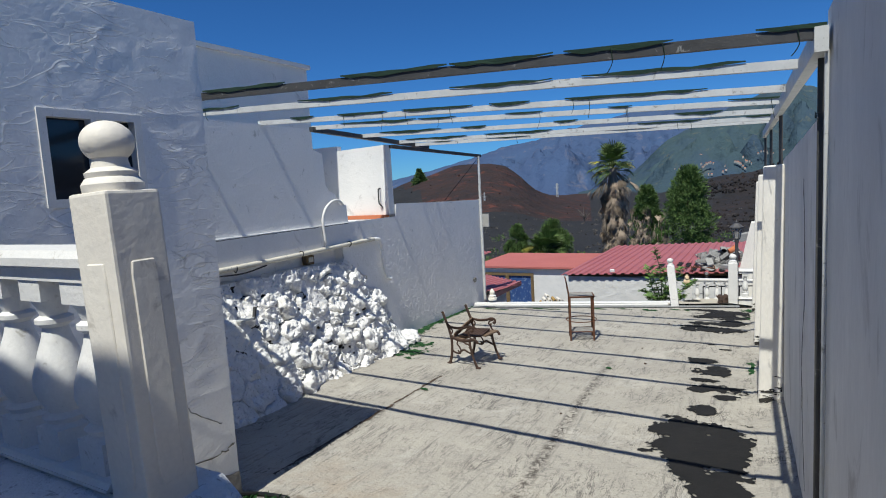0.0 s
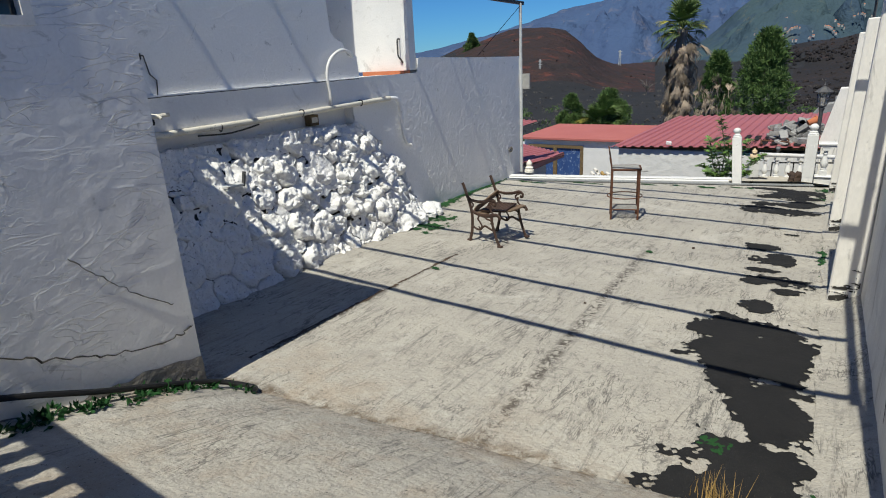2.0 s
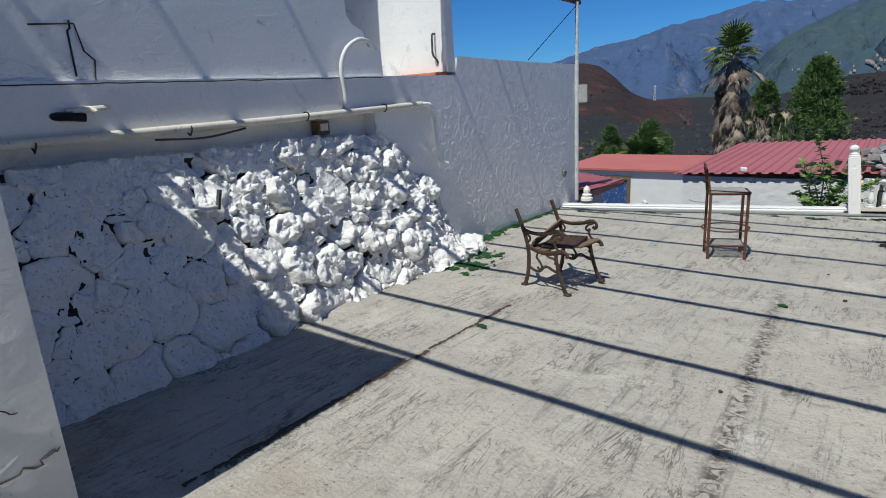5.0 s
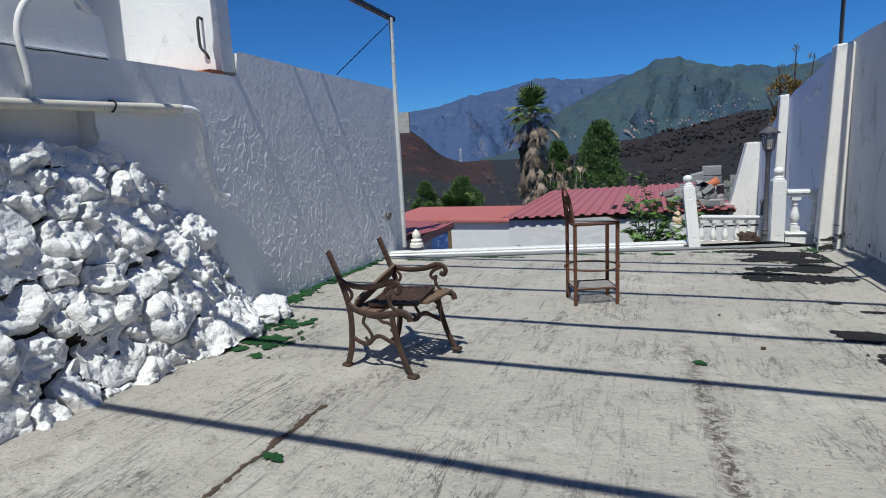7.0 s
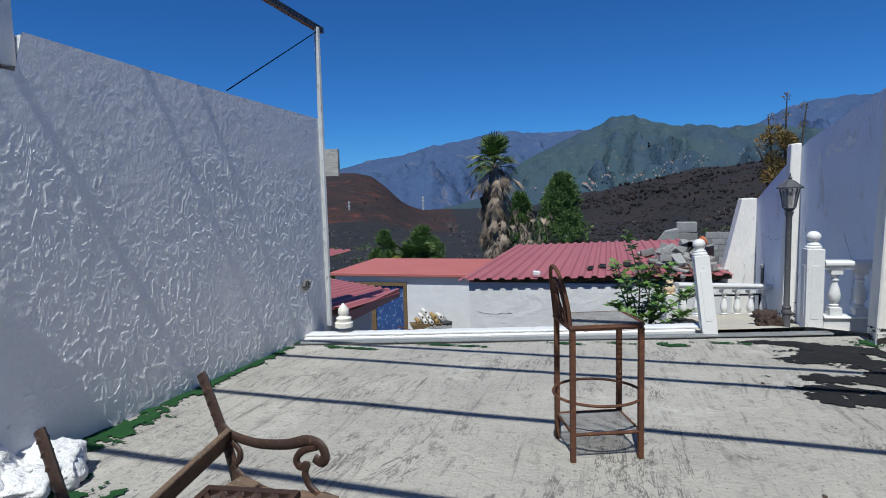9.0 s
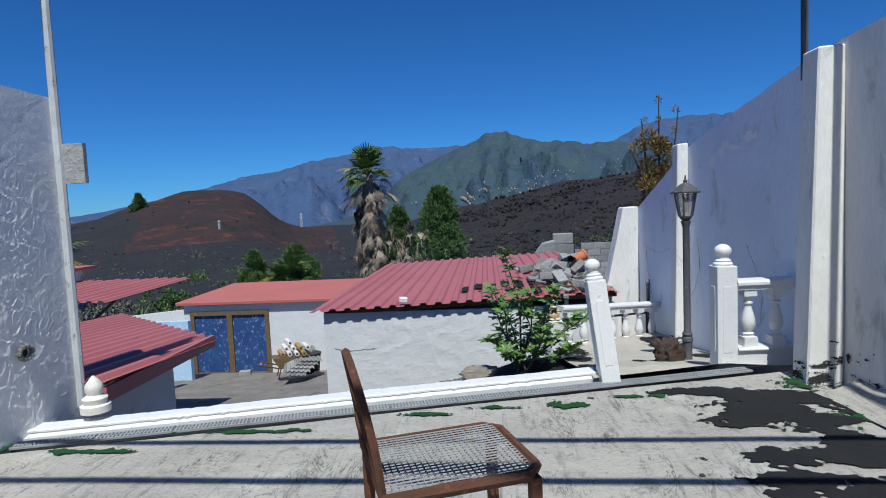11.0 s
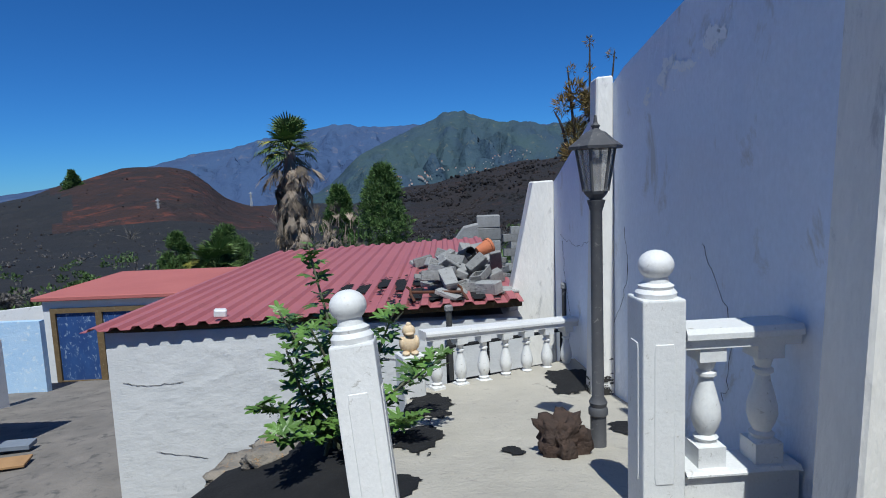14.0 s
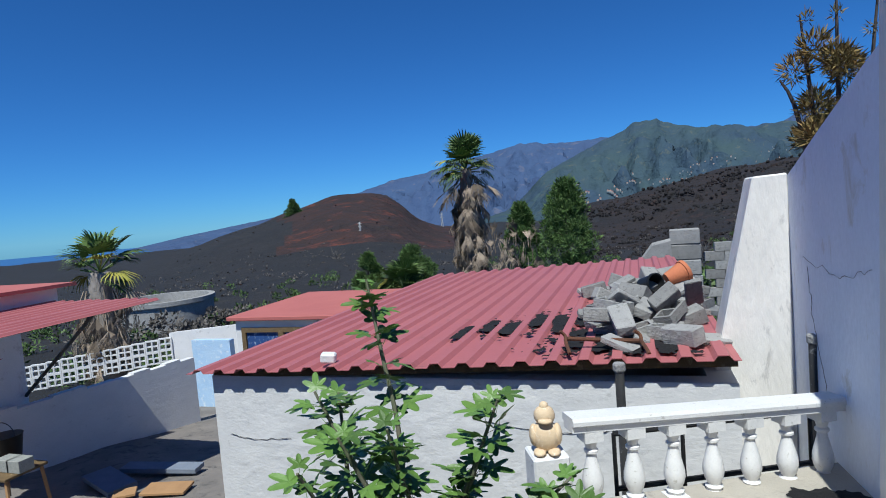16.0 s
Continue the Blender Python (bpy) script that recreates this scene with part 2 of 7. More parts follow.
FIELD = surface("black_ash_ground", (0.019, 0.020, 0.022), (0.028, 0.027, 0.028), 12, 0.95, 0.8, 3.0, (0.065, 0.062, 0.042), 0.20, 7, bump_size=2.5)
LAVA = surface("brown_black_lava", (0.030, 0.024, 0.023), (0.018, 0.018, 0.019), 18, 0.95, 1.0, 1.0, (0.055, 0.032, 0.027), 0.3, 9, bump_size=0.25)
# Blue mixed into the green stands for haze before the nearer mountain.
HILLNEAR = surface("green_mountain_haze_tint", (0.048, 0.076, 0.112), (0.060, 0.094, 0.100), 260, 1.0, 0.6, 0.02, (0.10, 0.115, 0.10), 0.30, 120, spec=0.0, bump_size=0.012)
# Haze over the far ridge is painted in as its blue.
HILLFAR = surface("distant_mountain_haze_blue", (0.065, 0.105, 0.195), (0.060, 0.09, 0.17), 420, 1.0, 0.6, 0.015, (0.12, 0.13, 0.18), 0.3, 260, spec=0.0, bump_size=0.009)
SEA = surface("deep_blue_sea", (0.045, 0.13, 0.30), (0.05, 0.14, 0.31), 900, 0.6, 0.0, 0.02, spec=0.1)


def concrete_floor():
    m = surface("worn_concrete_floor", (0.455, 0.425, 0.37), (0.37, 0.345, 0.305), 1.1, 0.9, 0.8, 75, (0.25, 0.235, 0.21), 0.34, 0.35)
    nt = m.node_tree
    n, link = nt.nodes, nt.links.new
    b = n["Principled BSDF"]
    base = b.inputs["Base Color"].links[0].from_socket
    pos = n.new("ShaderNodeNewGeometry").outputs["Position"]

    def noise_tex(stretch, scale, detail=6, rz=0.0, distort=0.0):
        mp = n.new("ShaderNodeMapping")
        mp.inputs["Scale"].default_value = stretch
        mp.inputs["Rotation"].default_value = (0, 0, rz)
        link(pos, mp.inputs["Vector"])
        t = n.new("ShaderNodeTexNoise")
        t.inputs["Scale"].default_value, t.inputs["Detail"].default_value, t.inputs["Roughness"].default_value = scale, detail, 0.7
        t.inputs["Distortion"].default_value = distort
        link(mp.outputs[0], t.inputs["Vector"])
        return t.outputs["Fac"]

    def rng(v, a, c, lo=0.0, hi=1.0):
        r = n.new("ShaderNodeMapRange")
        for k, x in (("From Min", a), ("From Max", c), ("To Min", lo), ("To Max", hi)):
            r.inputs[k].default_value = x
        link(v, r.inputs["Value"])
        return r.outputs["Result"]

    def over(fac, a, colour):
        x = n.new("ShaderNodeMix")
        x.data_type = "RGBA"
        link(fac, x.inputs["Factor"])
        link(a, x.inputs["A"])
        x.inputs["B"].default_value = (*colour, 1)
        return x.outputs["Result"]

    def times(a, c):
        x = n.new("ShaderNodeMath")
        x.operation = "MULTIPLY"
        link(a, x.inputs[0])
        link(c, x.inputs[1])
        return x.outputs[0]

    sep = n.new("ShaderNodeSeparateXYZ")
    link(pos, sep.inputs[0])
    # broom and scrape streaks in two directions
    for rz, amount, k in ((0.25, 0.75, 1.5), (-0.6, 0.6, 1.9), (1.15, 0.55, 1.2)):
        s = rng(noise_tex((10, 0.9, 1), k, 8, rz, 0.6), 0.57, 0.66, 0.0, amount)
        base = over(times(s, rng(noise_tex((1, 1, 1), 0.55 * k), 0.42, 0.56)), base, (0.135, 0.13, 0.12))
    # hairline scratches and cracks
    for rz, k, thin, colour in ((0.35, 0.9, 0.012, (0.10, 0.095, 0.09)), (-0.5, 1.1, 0.010, (0.11, 0.10, 0.095)), (0.9, 0.7, 0.008, (0.12, 0.11, 0.10))):
        t = noise_tex((3.2, 0.7, 1), k, 5, rz, 0.8)
        d = n.new("ShaderNodeMath")
        d.operation = "SUBTRACT"
        link(t, d.inputs[0])
        d.inputs[1].default_value = 0.5
        a = n.new("ShaderNodeMath")
        a.operation = "ABSOLUTE"
        link(d.outputs[0], a.inputs[0])
        base = over(times(rng(a.outputs[0], thin, thin * 0.3, 0.0, 0.75), rng(noise_tex((1, 1, 1), 1.4), 0.47, 0.58)), base, colour)
    # pale worn patches
    base = over(rng(noise_tex((1, 1, 1), 1.1, 9, 0.0, 0.4), 0.56, 0.70, 0.0, 0.55), base, (0.60, 0.575, 0.52))
    # crumbled dirt along the two pour joints
    for x0, slope, y0, y1, wide in ((-1.83, 0.05, 3.3, 9.6, 0.085), (-3.93, 0.012, 3.5, 7.0, 0.06)):
        lean = n.new("ShaderNodeMath")
        lean.operation = "MULTIPLY_ADD"
        link(sep.outputs[1], lean.inputs[0])
        lean.inputs[1].default_value, lean.inputs[2].default_value = slope, -x0 - 5 * slope
        d = n.new("ShaderNodeMath")
        d.operation = "ADD"
        link(sep.outputs[0], d.inputs[0])
        link(lean.outputs[0], d.inputs[1])
        a = n.new("ShaderNodeMath")
        a.operation = "ABSOLUTE"
        link(d.outputs[0], a.inputs[0])
        band = times(rng(a.outputs[0], wide, wide * 0.25), times(rng(sep.outputs[1], y0, y0 + 0.3), rng(sep.outputs[1], y1, y1 - 2.5)))
        base = over(times(band, rng(noise_tex((1, 1, 1), 12, 9, 0.4, 1.6), 0.46, 0.56)), base, (0.09, 0.078, 0.068))
    # brown soil caught where the ramp meets the terrace
    lean = n.new("ShaderNodeMath")
    lean.operation = "MULTIPLY_ADD"
    link(sep.outputs[0], lean.inputs[0])
    lean.inputs[1].default_value, lean.inputs[2].default_value = -0.148, -3.84
    d = n.new("ShaderNodeMath")
    d.operation = "ADD"
    link(sep.outputs[1], d.inputs[0])
    link(lean.outputs[0], d.inputs[1])
    a = n.new("ShaderNodeMath")
    a.operation = "ABSOLUTE"
    link(d.outputs[0], a.inputs[0])
    base = over(times(rng(a.outputs[0], 0.13, 0.03), rng(noise_tex((1, 1, 1), 8, 9, 0.0, 0.5), 0.44, 0.60)), base, (0.13, 0.098, 0.070))
    # rusty soil tint near the foot of the ramp
    soil = times(rng(sep.outputs[1], 4.6, 3.4), rng(noise_tex((1, 1, 1), 1.8), 0.48, 0.66, 0.0, 0.6))
    base = over(soil, base, (0.34, 0.27, 0.20))
    # dark fine grain and pits
    base = over(rng(noise_tex((1, 1, 1), 95, 4), 0.58, 0.68, 0.0, 0.55), base, (0.15, 0.14, 0.125))
    base = over(rng(noise_tex((1, 1, 1), 55, 4), 0.62, 0.70, 0.0, 0.5), base, (0.62, 0.60, 0.55))
    # small dark specks
    base = over(rng(noise_tex((1, 1, 1), 30, 3), 0.63, 0.70, 0.0, 0.85), base, (0.09, 0.085, 0.08))
    link(base, b.inputs["Base Color"])
    return m


FLOORMAT = concrete_floor()


# ---- building helpers ----
def box(bm, x0, y0, z0, x1, y1, z1, m=None):
    v = [bm.verts.new((x, y, z)) for z in (z0, z1) for x, y in ((x0, y0), (x1, y0), (x1, y1), (x0, y1))]
    if m is not None:
        for q in v:
            q.co = m @ q.co
    for f in ((3, 2, 1, 0), (4, 5, 6, 7), (0, 1, 5, 4), (1, 2, 6, 5), (2, 3, 7, 6), (3, 0, 4, 7)):
        bm.faces.new([v[i] for i in f])
    return v


def prism(bm, pts, lift):
    """A closed outline of 3D points, pushed along lift."""
    a = [bm.verts.new(p) for p in pts]
    c = [bm.verts.new(Vector(p) + Vector(lift)) for p in pts]
    bm.faces.new(a[::-1])
    bm.faces.new(c)
    k = len(a)
    for i in range(k):
        bm.faces.new((a[i], a[(i + 1) % k], c[(i + 1) % k], c[i]))


def bevel(bm, r, seg=1):
    bmesh.ops.recalc_face_normals(bm, faces=bm.faces)
    bmesh.ops.bevel(bm, geom=[e for e in bm.edges if e.calc_face_angle(0) > 0.5], offset=r, segments=seg, affect="EDGES", profile=0.6)


def lathe(bm, profile, seg=20, at=(0, 0, 0)):
    """profile: (radius, z) from bottom to top."""
    at = Vector(at)
    rings = []
    for r, z in profile:
        rings.append([bm.verts.new(at + Vector((r * math.cos(2 * math.pi * i / seg), r * math.sin(2 * math.pi * i / seg), z))) for i in range(seg)])
    for a, c in zip(rings, rings[1:]):
        for i in range(seg):
            bm.faces.new((a[i], a[(i + 1) % seg], c[(i + 1) % seg], c[i]))
    bm.faces.new(rings[0][::-1])
    bm.faces.new(rings[-1])


def tube(bm, pts, r, seg=8, flat=1.0, closed=False):
    """A round bar along points; r may be a list. flat squeezes it along the second axis."""
    pts = [Vector(p) for p in pts]
    k = len(pts)
    rings = []
    up = Vector((0, 0, 1))
    for i, p in enumerate(pts):
        if closed:
            d = pts[(i + 1) % k] - pts[i - 1]
        else:
            d = pts[min(i + 1, k - 1)] - pts[max(i - 1, 0)]
        d.normalize()
        if abs(d.dot(up)) > 0.95:
            up = Vector((1, 0, 0)) if abs(d.x) < 0.9 else Vector((0, 1, 0))
        a = d.cross(up).normalized()
        c = a.cross(d).normalized()
        up = c
        rr = r[i] if isinstance(r, (list, tuple)) else r
        rings.append([bm.verts.new(p + a * (rr * math.cos(2 * math.pi * j / seg) * flat) + c * (rr * math.sin(2 * math.pi * j / seg))) for j in range(seg)])
    pairs = list(zip(rings, rings[1:]))
    if closed:
        pairs.append((rings[-1], rings[0]))
    for a, c in pairs:
        for j in range(seg):
            bm.faces.new((a[j], a[(j + 1) % seg], c[(j + 1) % seg], c[j]))
    if not closed:
        bm.faces.new(rings[0][::-1])
        bm.faces.new(rings[-1])


def smooth_path(pts, per=6):
    """Catmull-Rom through the points."""
    pts = [Vector(p) for p in pts]
    out = []
    for i in range(len(pts) - 1):
        p0, p1, p2, p3 = pts[max(i - 1, 0)], pts[i], pts[i + 1], pts[min(i + 2, len(pts) - 1)]
        for j in range(per):
            t = j / per
            out.append(0.5 * (2 * p1 + (p2 - p0) * t + (2 * p0 - 5 * p1 + 4 * p2 - p3) * t * t + (3 * p1 - p0 - 3 * p2 + p3) * t ** 3))
    out.append(pts[-1])
    return out


def mesh_of(bm, material, smooth=False, name="mesh"):
    bmesh.ops.recalc_face_normals(bm, faces=bm.faces)
    me = bpy.data.meshes.new(name)
    bm.to_mesh(me)
    bm.free()
    me.materials.append(material)
    if smooth:
        for p in me.polygons:
            p.use_smooth = True
    return me


def crease(me, degrees=40):
    me.set_sharp_from_angle(angle=radians(degrees))


def part(name, bm, material, parent=None, label="", smooth=False):
    me = mesh_of(bm, material, smooth, name)
    if smooth:
        crease(me)
    ob = new(name, me)
    if parent:
        ob.parent = parent
    if label:
        ob["label"] = label
    return ob


def piece(name, me, parent, m=None, label=""):
    ob = new(name, me)
    ob.parent = parent
    if m is not None:
        ob.matrix_basis = m
    if label:
        ob["label"] = label
    return ob


def thing(name, label, category, m=None, group="", kind=""):
    ob = new(name)
    ob.empty_display_size = 0.1
    if m is not None:
        ob.matrix_basis = m
    return tagged(ob, label, category, group, kind)


def setting(name, bm, material, label, category, smooth=False):
    return tagged(part(name, bm, material, smooth=smooth), label, category, kind="structure")


def lerp(table, x):
    """Value of a piecewise straight line given as (x, value) pairs."""
    if x <= table[0][0]:
        return table[0][1]
    for (a, u), (c, v) in zip(table, table[1:]):
        if x <= c:
            return u + (v - u) * (x - a) / (c - a)
    return table[-1][1]


def nz(x, y=0.0, z=0.0):
    return noise.noise((x, y, z))


def relief(p, k):
    """Trowelled stucco: overlapping ridges."""
    q = Vector(p) * k
    w = Vector((nz(*(q * 0.7)), nz(*(q * 0.7 + Vector((9, 4, 1)))), nz(*(q * 0.7 + Vector((3, 7, 5))))))
    r = 1 - abs(nz(*(q + w * 1.6)))
    mask = 0.3 + 0.7 * max(0.0, min(1.0, 0.5 + 1.8 * nz(*(q * 0.31 + Vector((2, 8, 4))))))
    return mask * r ** 5 + 0.45 * nz(*(q * 2.6)) + 0.25 * nz(*(q * 6.5))


def flicks(p):
    """Thrown stucco: thin raised ridges, mostly upright, over a rough ground; calmer near the top."""
    q = Vector((p[0], p[1] * 11.0 + p[2] * 3.0, p[2] * 8.5 - p[1] * 2.0))
    w = Vector((0, nz(q.y * 0.8, q.z * 0.8, 3), nz(q.y * 0.8, q.z * 0.8, 11)))
    a = 1 - abs(nz(q.y + 1.5 * w.y, q.z + 1.5 * w.z, 1))
    c = 1 - abs(nz(q.y * 2.1 + w.z, q.z * 1.7 + 1.2 * w.y, 7))
    mask = max(0.0, min(1.0, 0.85 + 1.3 * nz(p[1] * 1.1, p[2] * 1.3, 5))) * (1 - 0.75 * step01(1.75, 2.0, p[2])) * (0.25 + 0.75 * step01(7.9, 8.7, p[1]))
    return mask * (a ** 9 + 0.5 * c ** 8) + 0.30 * nz(p[1] * 5, p[2] * 5, 2) + 0.25 * nz(p[1] * 17, p[2] * 17, 4)


def step01(a, c, x):
    t = min(1.0, max(0.0, (x - a) / (c - a)))
    return t * t * (3 - 2 * t)


def face_grid(bm, origin, u, v, nu, nv, top=None, amp=0.0, k=7.0, normal=None, shape=None):
    """A gridded wall face from origin along u and v; top(s) scales the height; amp lifts stucco along normal."""
    origin, u, v = Vector(origin), Vector(u), Vector(v)
    normal = Vector(normal) if normal else u.cross(v).normalized()
    g = []
    for j in range(nv + 1):
        row = []
        for i in range(nu + 1):
            s, t = i / nu, j / nv
            h = top(s) if top else 1.0
            p = origin + u * s + v * t * h
            if amp:
                edge = min(1.0, 12 * min(s, 1 - s, t + 0.05, 1.02 - t))
                p = p + normal * amp * (shape(p) if shape else relief(p, k)) * edge
            row.append(bm.verts.new(p))
        g.append(row)
    for j in range(nv):
        for i in range(nu):
            bm.faces.new((g[j][i], g[j][i + 1], g[j + 1][i + 1], g[j + 1][i]))
    return g

# ---- ground, mountains, sea ----
HUB = Vector((-2.0, 9.5, 1.4))
CREST = [(-75, -6.5), (-60, -5.5), (-48.5, -3.7), (-42.5, -2.2), (-37.5, -0.2), (-32.9, 0.97), (-30.8, 1.48), (-28.3, 2.14), (-25.1, 2.38),
         (-23.1, 1.83), (-21.5, 0.6), (-20.6, -0.5), (-18.7, -1.6), (-14.6, -2.6), (-10, -2.5), (-4.8, -0.8), (-1.4, -0.2), (3.6, 0.75),
         (7.4, 1.5), (12, 2.1), (25, 3.2), (60, 4.0)]
LEVEL = [(0, -5.2), (20, -5.2), (40, -5.4), (100, -7.2), (170, -8.6), (700, -30)]


def ground_z(az, r):
    base = lerp(LEVEL, r)
    fade = step01(-95, -70, az) * step01(100, 60, az)
    crest = HUB.z + 240 * math.tan(radians(lerp(CREST, az)))
    up = step01(105, 240, r) * (1 - 0.9 * step01(260, 600, r))
    z = base + fade * up * (crest - base) if crest > base else base + fade * up * (crest - base) * 0.6
    right = step01(2, 12, az) * step01(60, 40, az) * step01(24, 60, r) * (1 - step01(120, 240, r))
    z += 2.2 * right
    x, y = r * math.sin(radians(az)), r * math.cos(radians(az))
    rough = 0.012 * r if r < 250 else 3.0
    rough *= 0.35 + 0.8 * (az > -8) + 0.35 * step01(130, 180, r)
    return z + rough * (nz(x * 0.03, y * 0.03) * 0.6 + nz(x * 0.11, y * 0.11) * 0.35) * step01(20, 60, r)


def ground():
    bm = bmesh.new()
    radii = [0.5, 8, 16, 24, 32, 40, 50, 60, 72, 85, 100, 114, 128, 142, 156, 170, 184, 198, 212, 226, 240, 256, 280, 320, 400, 520, 700, 1200]
    angles = [-180 + 6 * i for i in range(15)] + [-90 + 0.75 * i for i in range(241)] + [96 + 6 * i for i in range(14)]
    rows = []
    for r in radii:
        rows.append([bm.verts.new((HUB.x + r * math.sin(radians(a)), HUB.y + r * math.cos(radians(a)), ground_z(a, r))) for a in angles])
    k = len(angles)
    for j, (a, c) in enumerate(zip(rows, rows[1:])):
        for i in range(k):
            f = bm.faces.new((a[i], a[(i + 1) % k], c[(i + 1) % k], c[i]))
            f.smooth = True
            az, r = angles[i], radii[j]
            wob = 4 * nz(az * 0.2, r * 0.02)
            if -34 + wob < az < -15 and r > 138 + wob * 4 - 1.2 * max(0, az + 22):
                f.material_index = 1
            elif az > -4 + wob and r > 80 + 5 * wob:
                f.material_index = 2
    ob = tagged(part("ground", bm, FIELD), "black volcanic ash plain with reddish cinder cone and lava", "ground", kind="structure")
    ob.data.materials.append(CONE)
    ob.data.materials.append(LAVA)


def ridge_z(table, near, far, z0, rough, az, r):
    """Height of a mountain side at an azimuth and a distance from the hub."""
    t = (r - near) / (far - near)
    top = HUB.z + far * math.tan(radians(lerp(table, az)))
    s = min(max(t, 0.0), 1.0)
    z = z0 + (top - z0) * s ** 1.25
    px, py = r * math.sin(radians(az)) / far, r * math.cos(radians(az)) / far
    g = abs(nz(px * 9 + py * 4, py * 6, 3)) * 1.1 + abs(nz(px * 24 + py * 9, py * 15, 8)) * 0.45 + 0.2 * nz(px * 60, py * 60, 1)
    z += (top - z0) * rough * (g - 0.45) * s * (1 - s) * 4
    z += (top - z0) * 0.025 * nz(az * 1.7, 4.2) * s
    if t > 1:
        z -= (top - z0) * (t - 1) * 6
    return z


def ridge(name, table, near, far, z0, material, label, a0, a1, rough):
    bm = bmesh.new()
    rows = []
    n_r, step = 40, 0.3
    n_a = int((a1 - a0) / step)
    for j in range(n_r + 3):
        t = j / n_r
        r = near + (far - near) * t
        row = []
        for i in range(n_a + 1):
            az = a0 + i * step
            z = ridge_z(table, near, far, z0, rough, az, r)
            row.append(bm.verts.new((HUB.x + r * math.sin(radians(az)), HUB.y + r * math.cos(radians(az)), z)))
        rows.append(row)
    for a, c in zip(rows, rows[1:]):
        for i in range(n_a):
            f = bm.faces.new((a[i], a[i + 1], c[i + 1], c[i]))
            f.smooth = True
    setting(name, bm, material, label, "mountain", True)


ground()
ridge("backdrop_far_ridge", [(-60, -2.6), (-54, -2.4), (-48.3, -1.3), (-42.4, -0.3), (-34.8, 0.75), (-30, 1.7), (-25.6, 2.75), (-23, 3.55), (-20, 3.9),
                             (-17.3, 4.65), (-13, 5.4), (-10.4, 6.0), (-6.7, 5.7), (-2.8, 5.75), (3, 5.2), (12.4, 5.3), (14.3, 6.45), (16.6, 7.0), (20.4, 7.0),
                             (24.3, 6.6), (40, 6.0)], 1900, 4200, -90, HILLFAR, "volcanic mountain ridge in the distance, haze painted in as blue", -60, 40, 0.85)
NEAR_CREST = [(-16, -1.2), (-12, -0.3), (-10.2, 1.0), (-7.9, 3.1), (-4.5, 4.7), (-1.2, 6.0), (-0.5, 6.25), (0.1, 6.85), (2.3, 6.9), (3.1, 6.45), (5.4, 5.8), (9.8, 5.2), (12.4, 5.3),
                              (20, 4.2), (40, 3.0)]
ridge("backdrop_near_ridge", NEAR_CREST, 900, 2700, -40, HILLNEAR, "green forested mountain with a rounded summit, coloured bluish for haze", -16, 40, 0.95)
bm = bmesh.new()
sea_v = [bm.verts.new((HUB.x + r * math.sin(radians(a)), HUB.y + r * math.cos(radians(a)), -78)) for r in (500, 4800) for a in (-120, -100, -80, -60, -40, -20)]
for i in range(5):
    bm.faces.new((sea_v[i], sea_v[i + 1], sea_v[i + 7], sea_v[i + 6]))
setting("water", bm, SEA, "deep blue sea below the coast", "sea")

# ---- terrace, ramp and walls ----
FLOOR_Z = [(3.0, 0.17), (6.0, 0.11), (8.6, 0.005), (12.6, -0.06)]
RAMP_Z = [(-3.0, 1.75), (0.0, 1.20), (0.8, 0.94), (1.6, 0.715), (2.1, 0.59), (2.63, 0.455), (2.93, 0.36), (3.15, 0.26), (3.3, 0.19), (3.7, 0.165)]


def floor_z(y):
    return lerp(FLOOR_Z, y)


def drain_y(x):
    return 11.43 + (x + 5.7) * 0.265


def toe_y(x):
    return 3.18 + (x + 3.8) * 0.148


def wall_x(y):
    """Inner face of the long boundary wall."""
    return 0.37 - 0.028 * y


bm = bmesh.new()
NX, NY = 70, 110
g = []
for j in range(NY + 1):
    row = []
    for i in range(NX + 1):
        x = -6.1 + 6.45 * i / NX
        y0, y1 = toe_y(x) - 0.4, drain_y(x) - 0.005
        y = y0 + (y1 - y0) * j / NY
        row.append(bm.verts.new((x, y, floor_z(y) + 0.008 * nz(x * 1.3, y * 1.3) + 0.003 * nz(x * 6, y * 6))))
    g.append(row)
for j in range(NY):
    for i in range(NX):
        bm.faces.new((g[j][i], g[j][i + 1], g[j + 1][i + 1], g[j + 1][i]))
setting("floor_terrace", bm, FLOORMAT, "sun-bleached cracked concrete terrace slab with dirt streaks", "floor", True)

bm = bmesh.new()
g = []
for j in range(61):
    row = []
    for i in range(51):
        x = -4.3 + 4.75 * i / 50
        y = -3.0 + (toe_y(x) + 0.10 + 3.0) * j / 60
        row.append(bm.verts.new((x, y, lerp(RAMP_Z, y - 0.148 * (x + 3.8) + 0.12) + 0.010 * nz(x * 1.7, y * 1.7) + 0.004 * nz(x * 7, y * 7) + (0.010 if j < 60 else -0.03))))
    g.append(row)
for j in range(60):
    for i in range(50):
        bm.faces.new((g[j][i], g[j][i + 1], g[j + 1][i + 1], g[j + 1][i]))
setting("floor_ramp", bm, FLOORMAT, "rough concrete ramp running down to the terrace", "ramp", True)

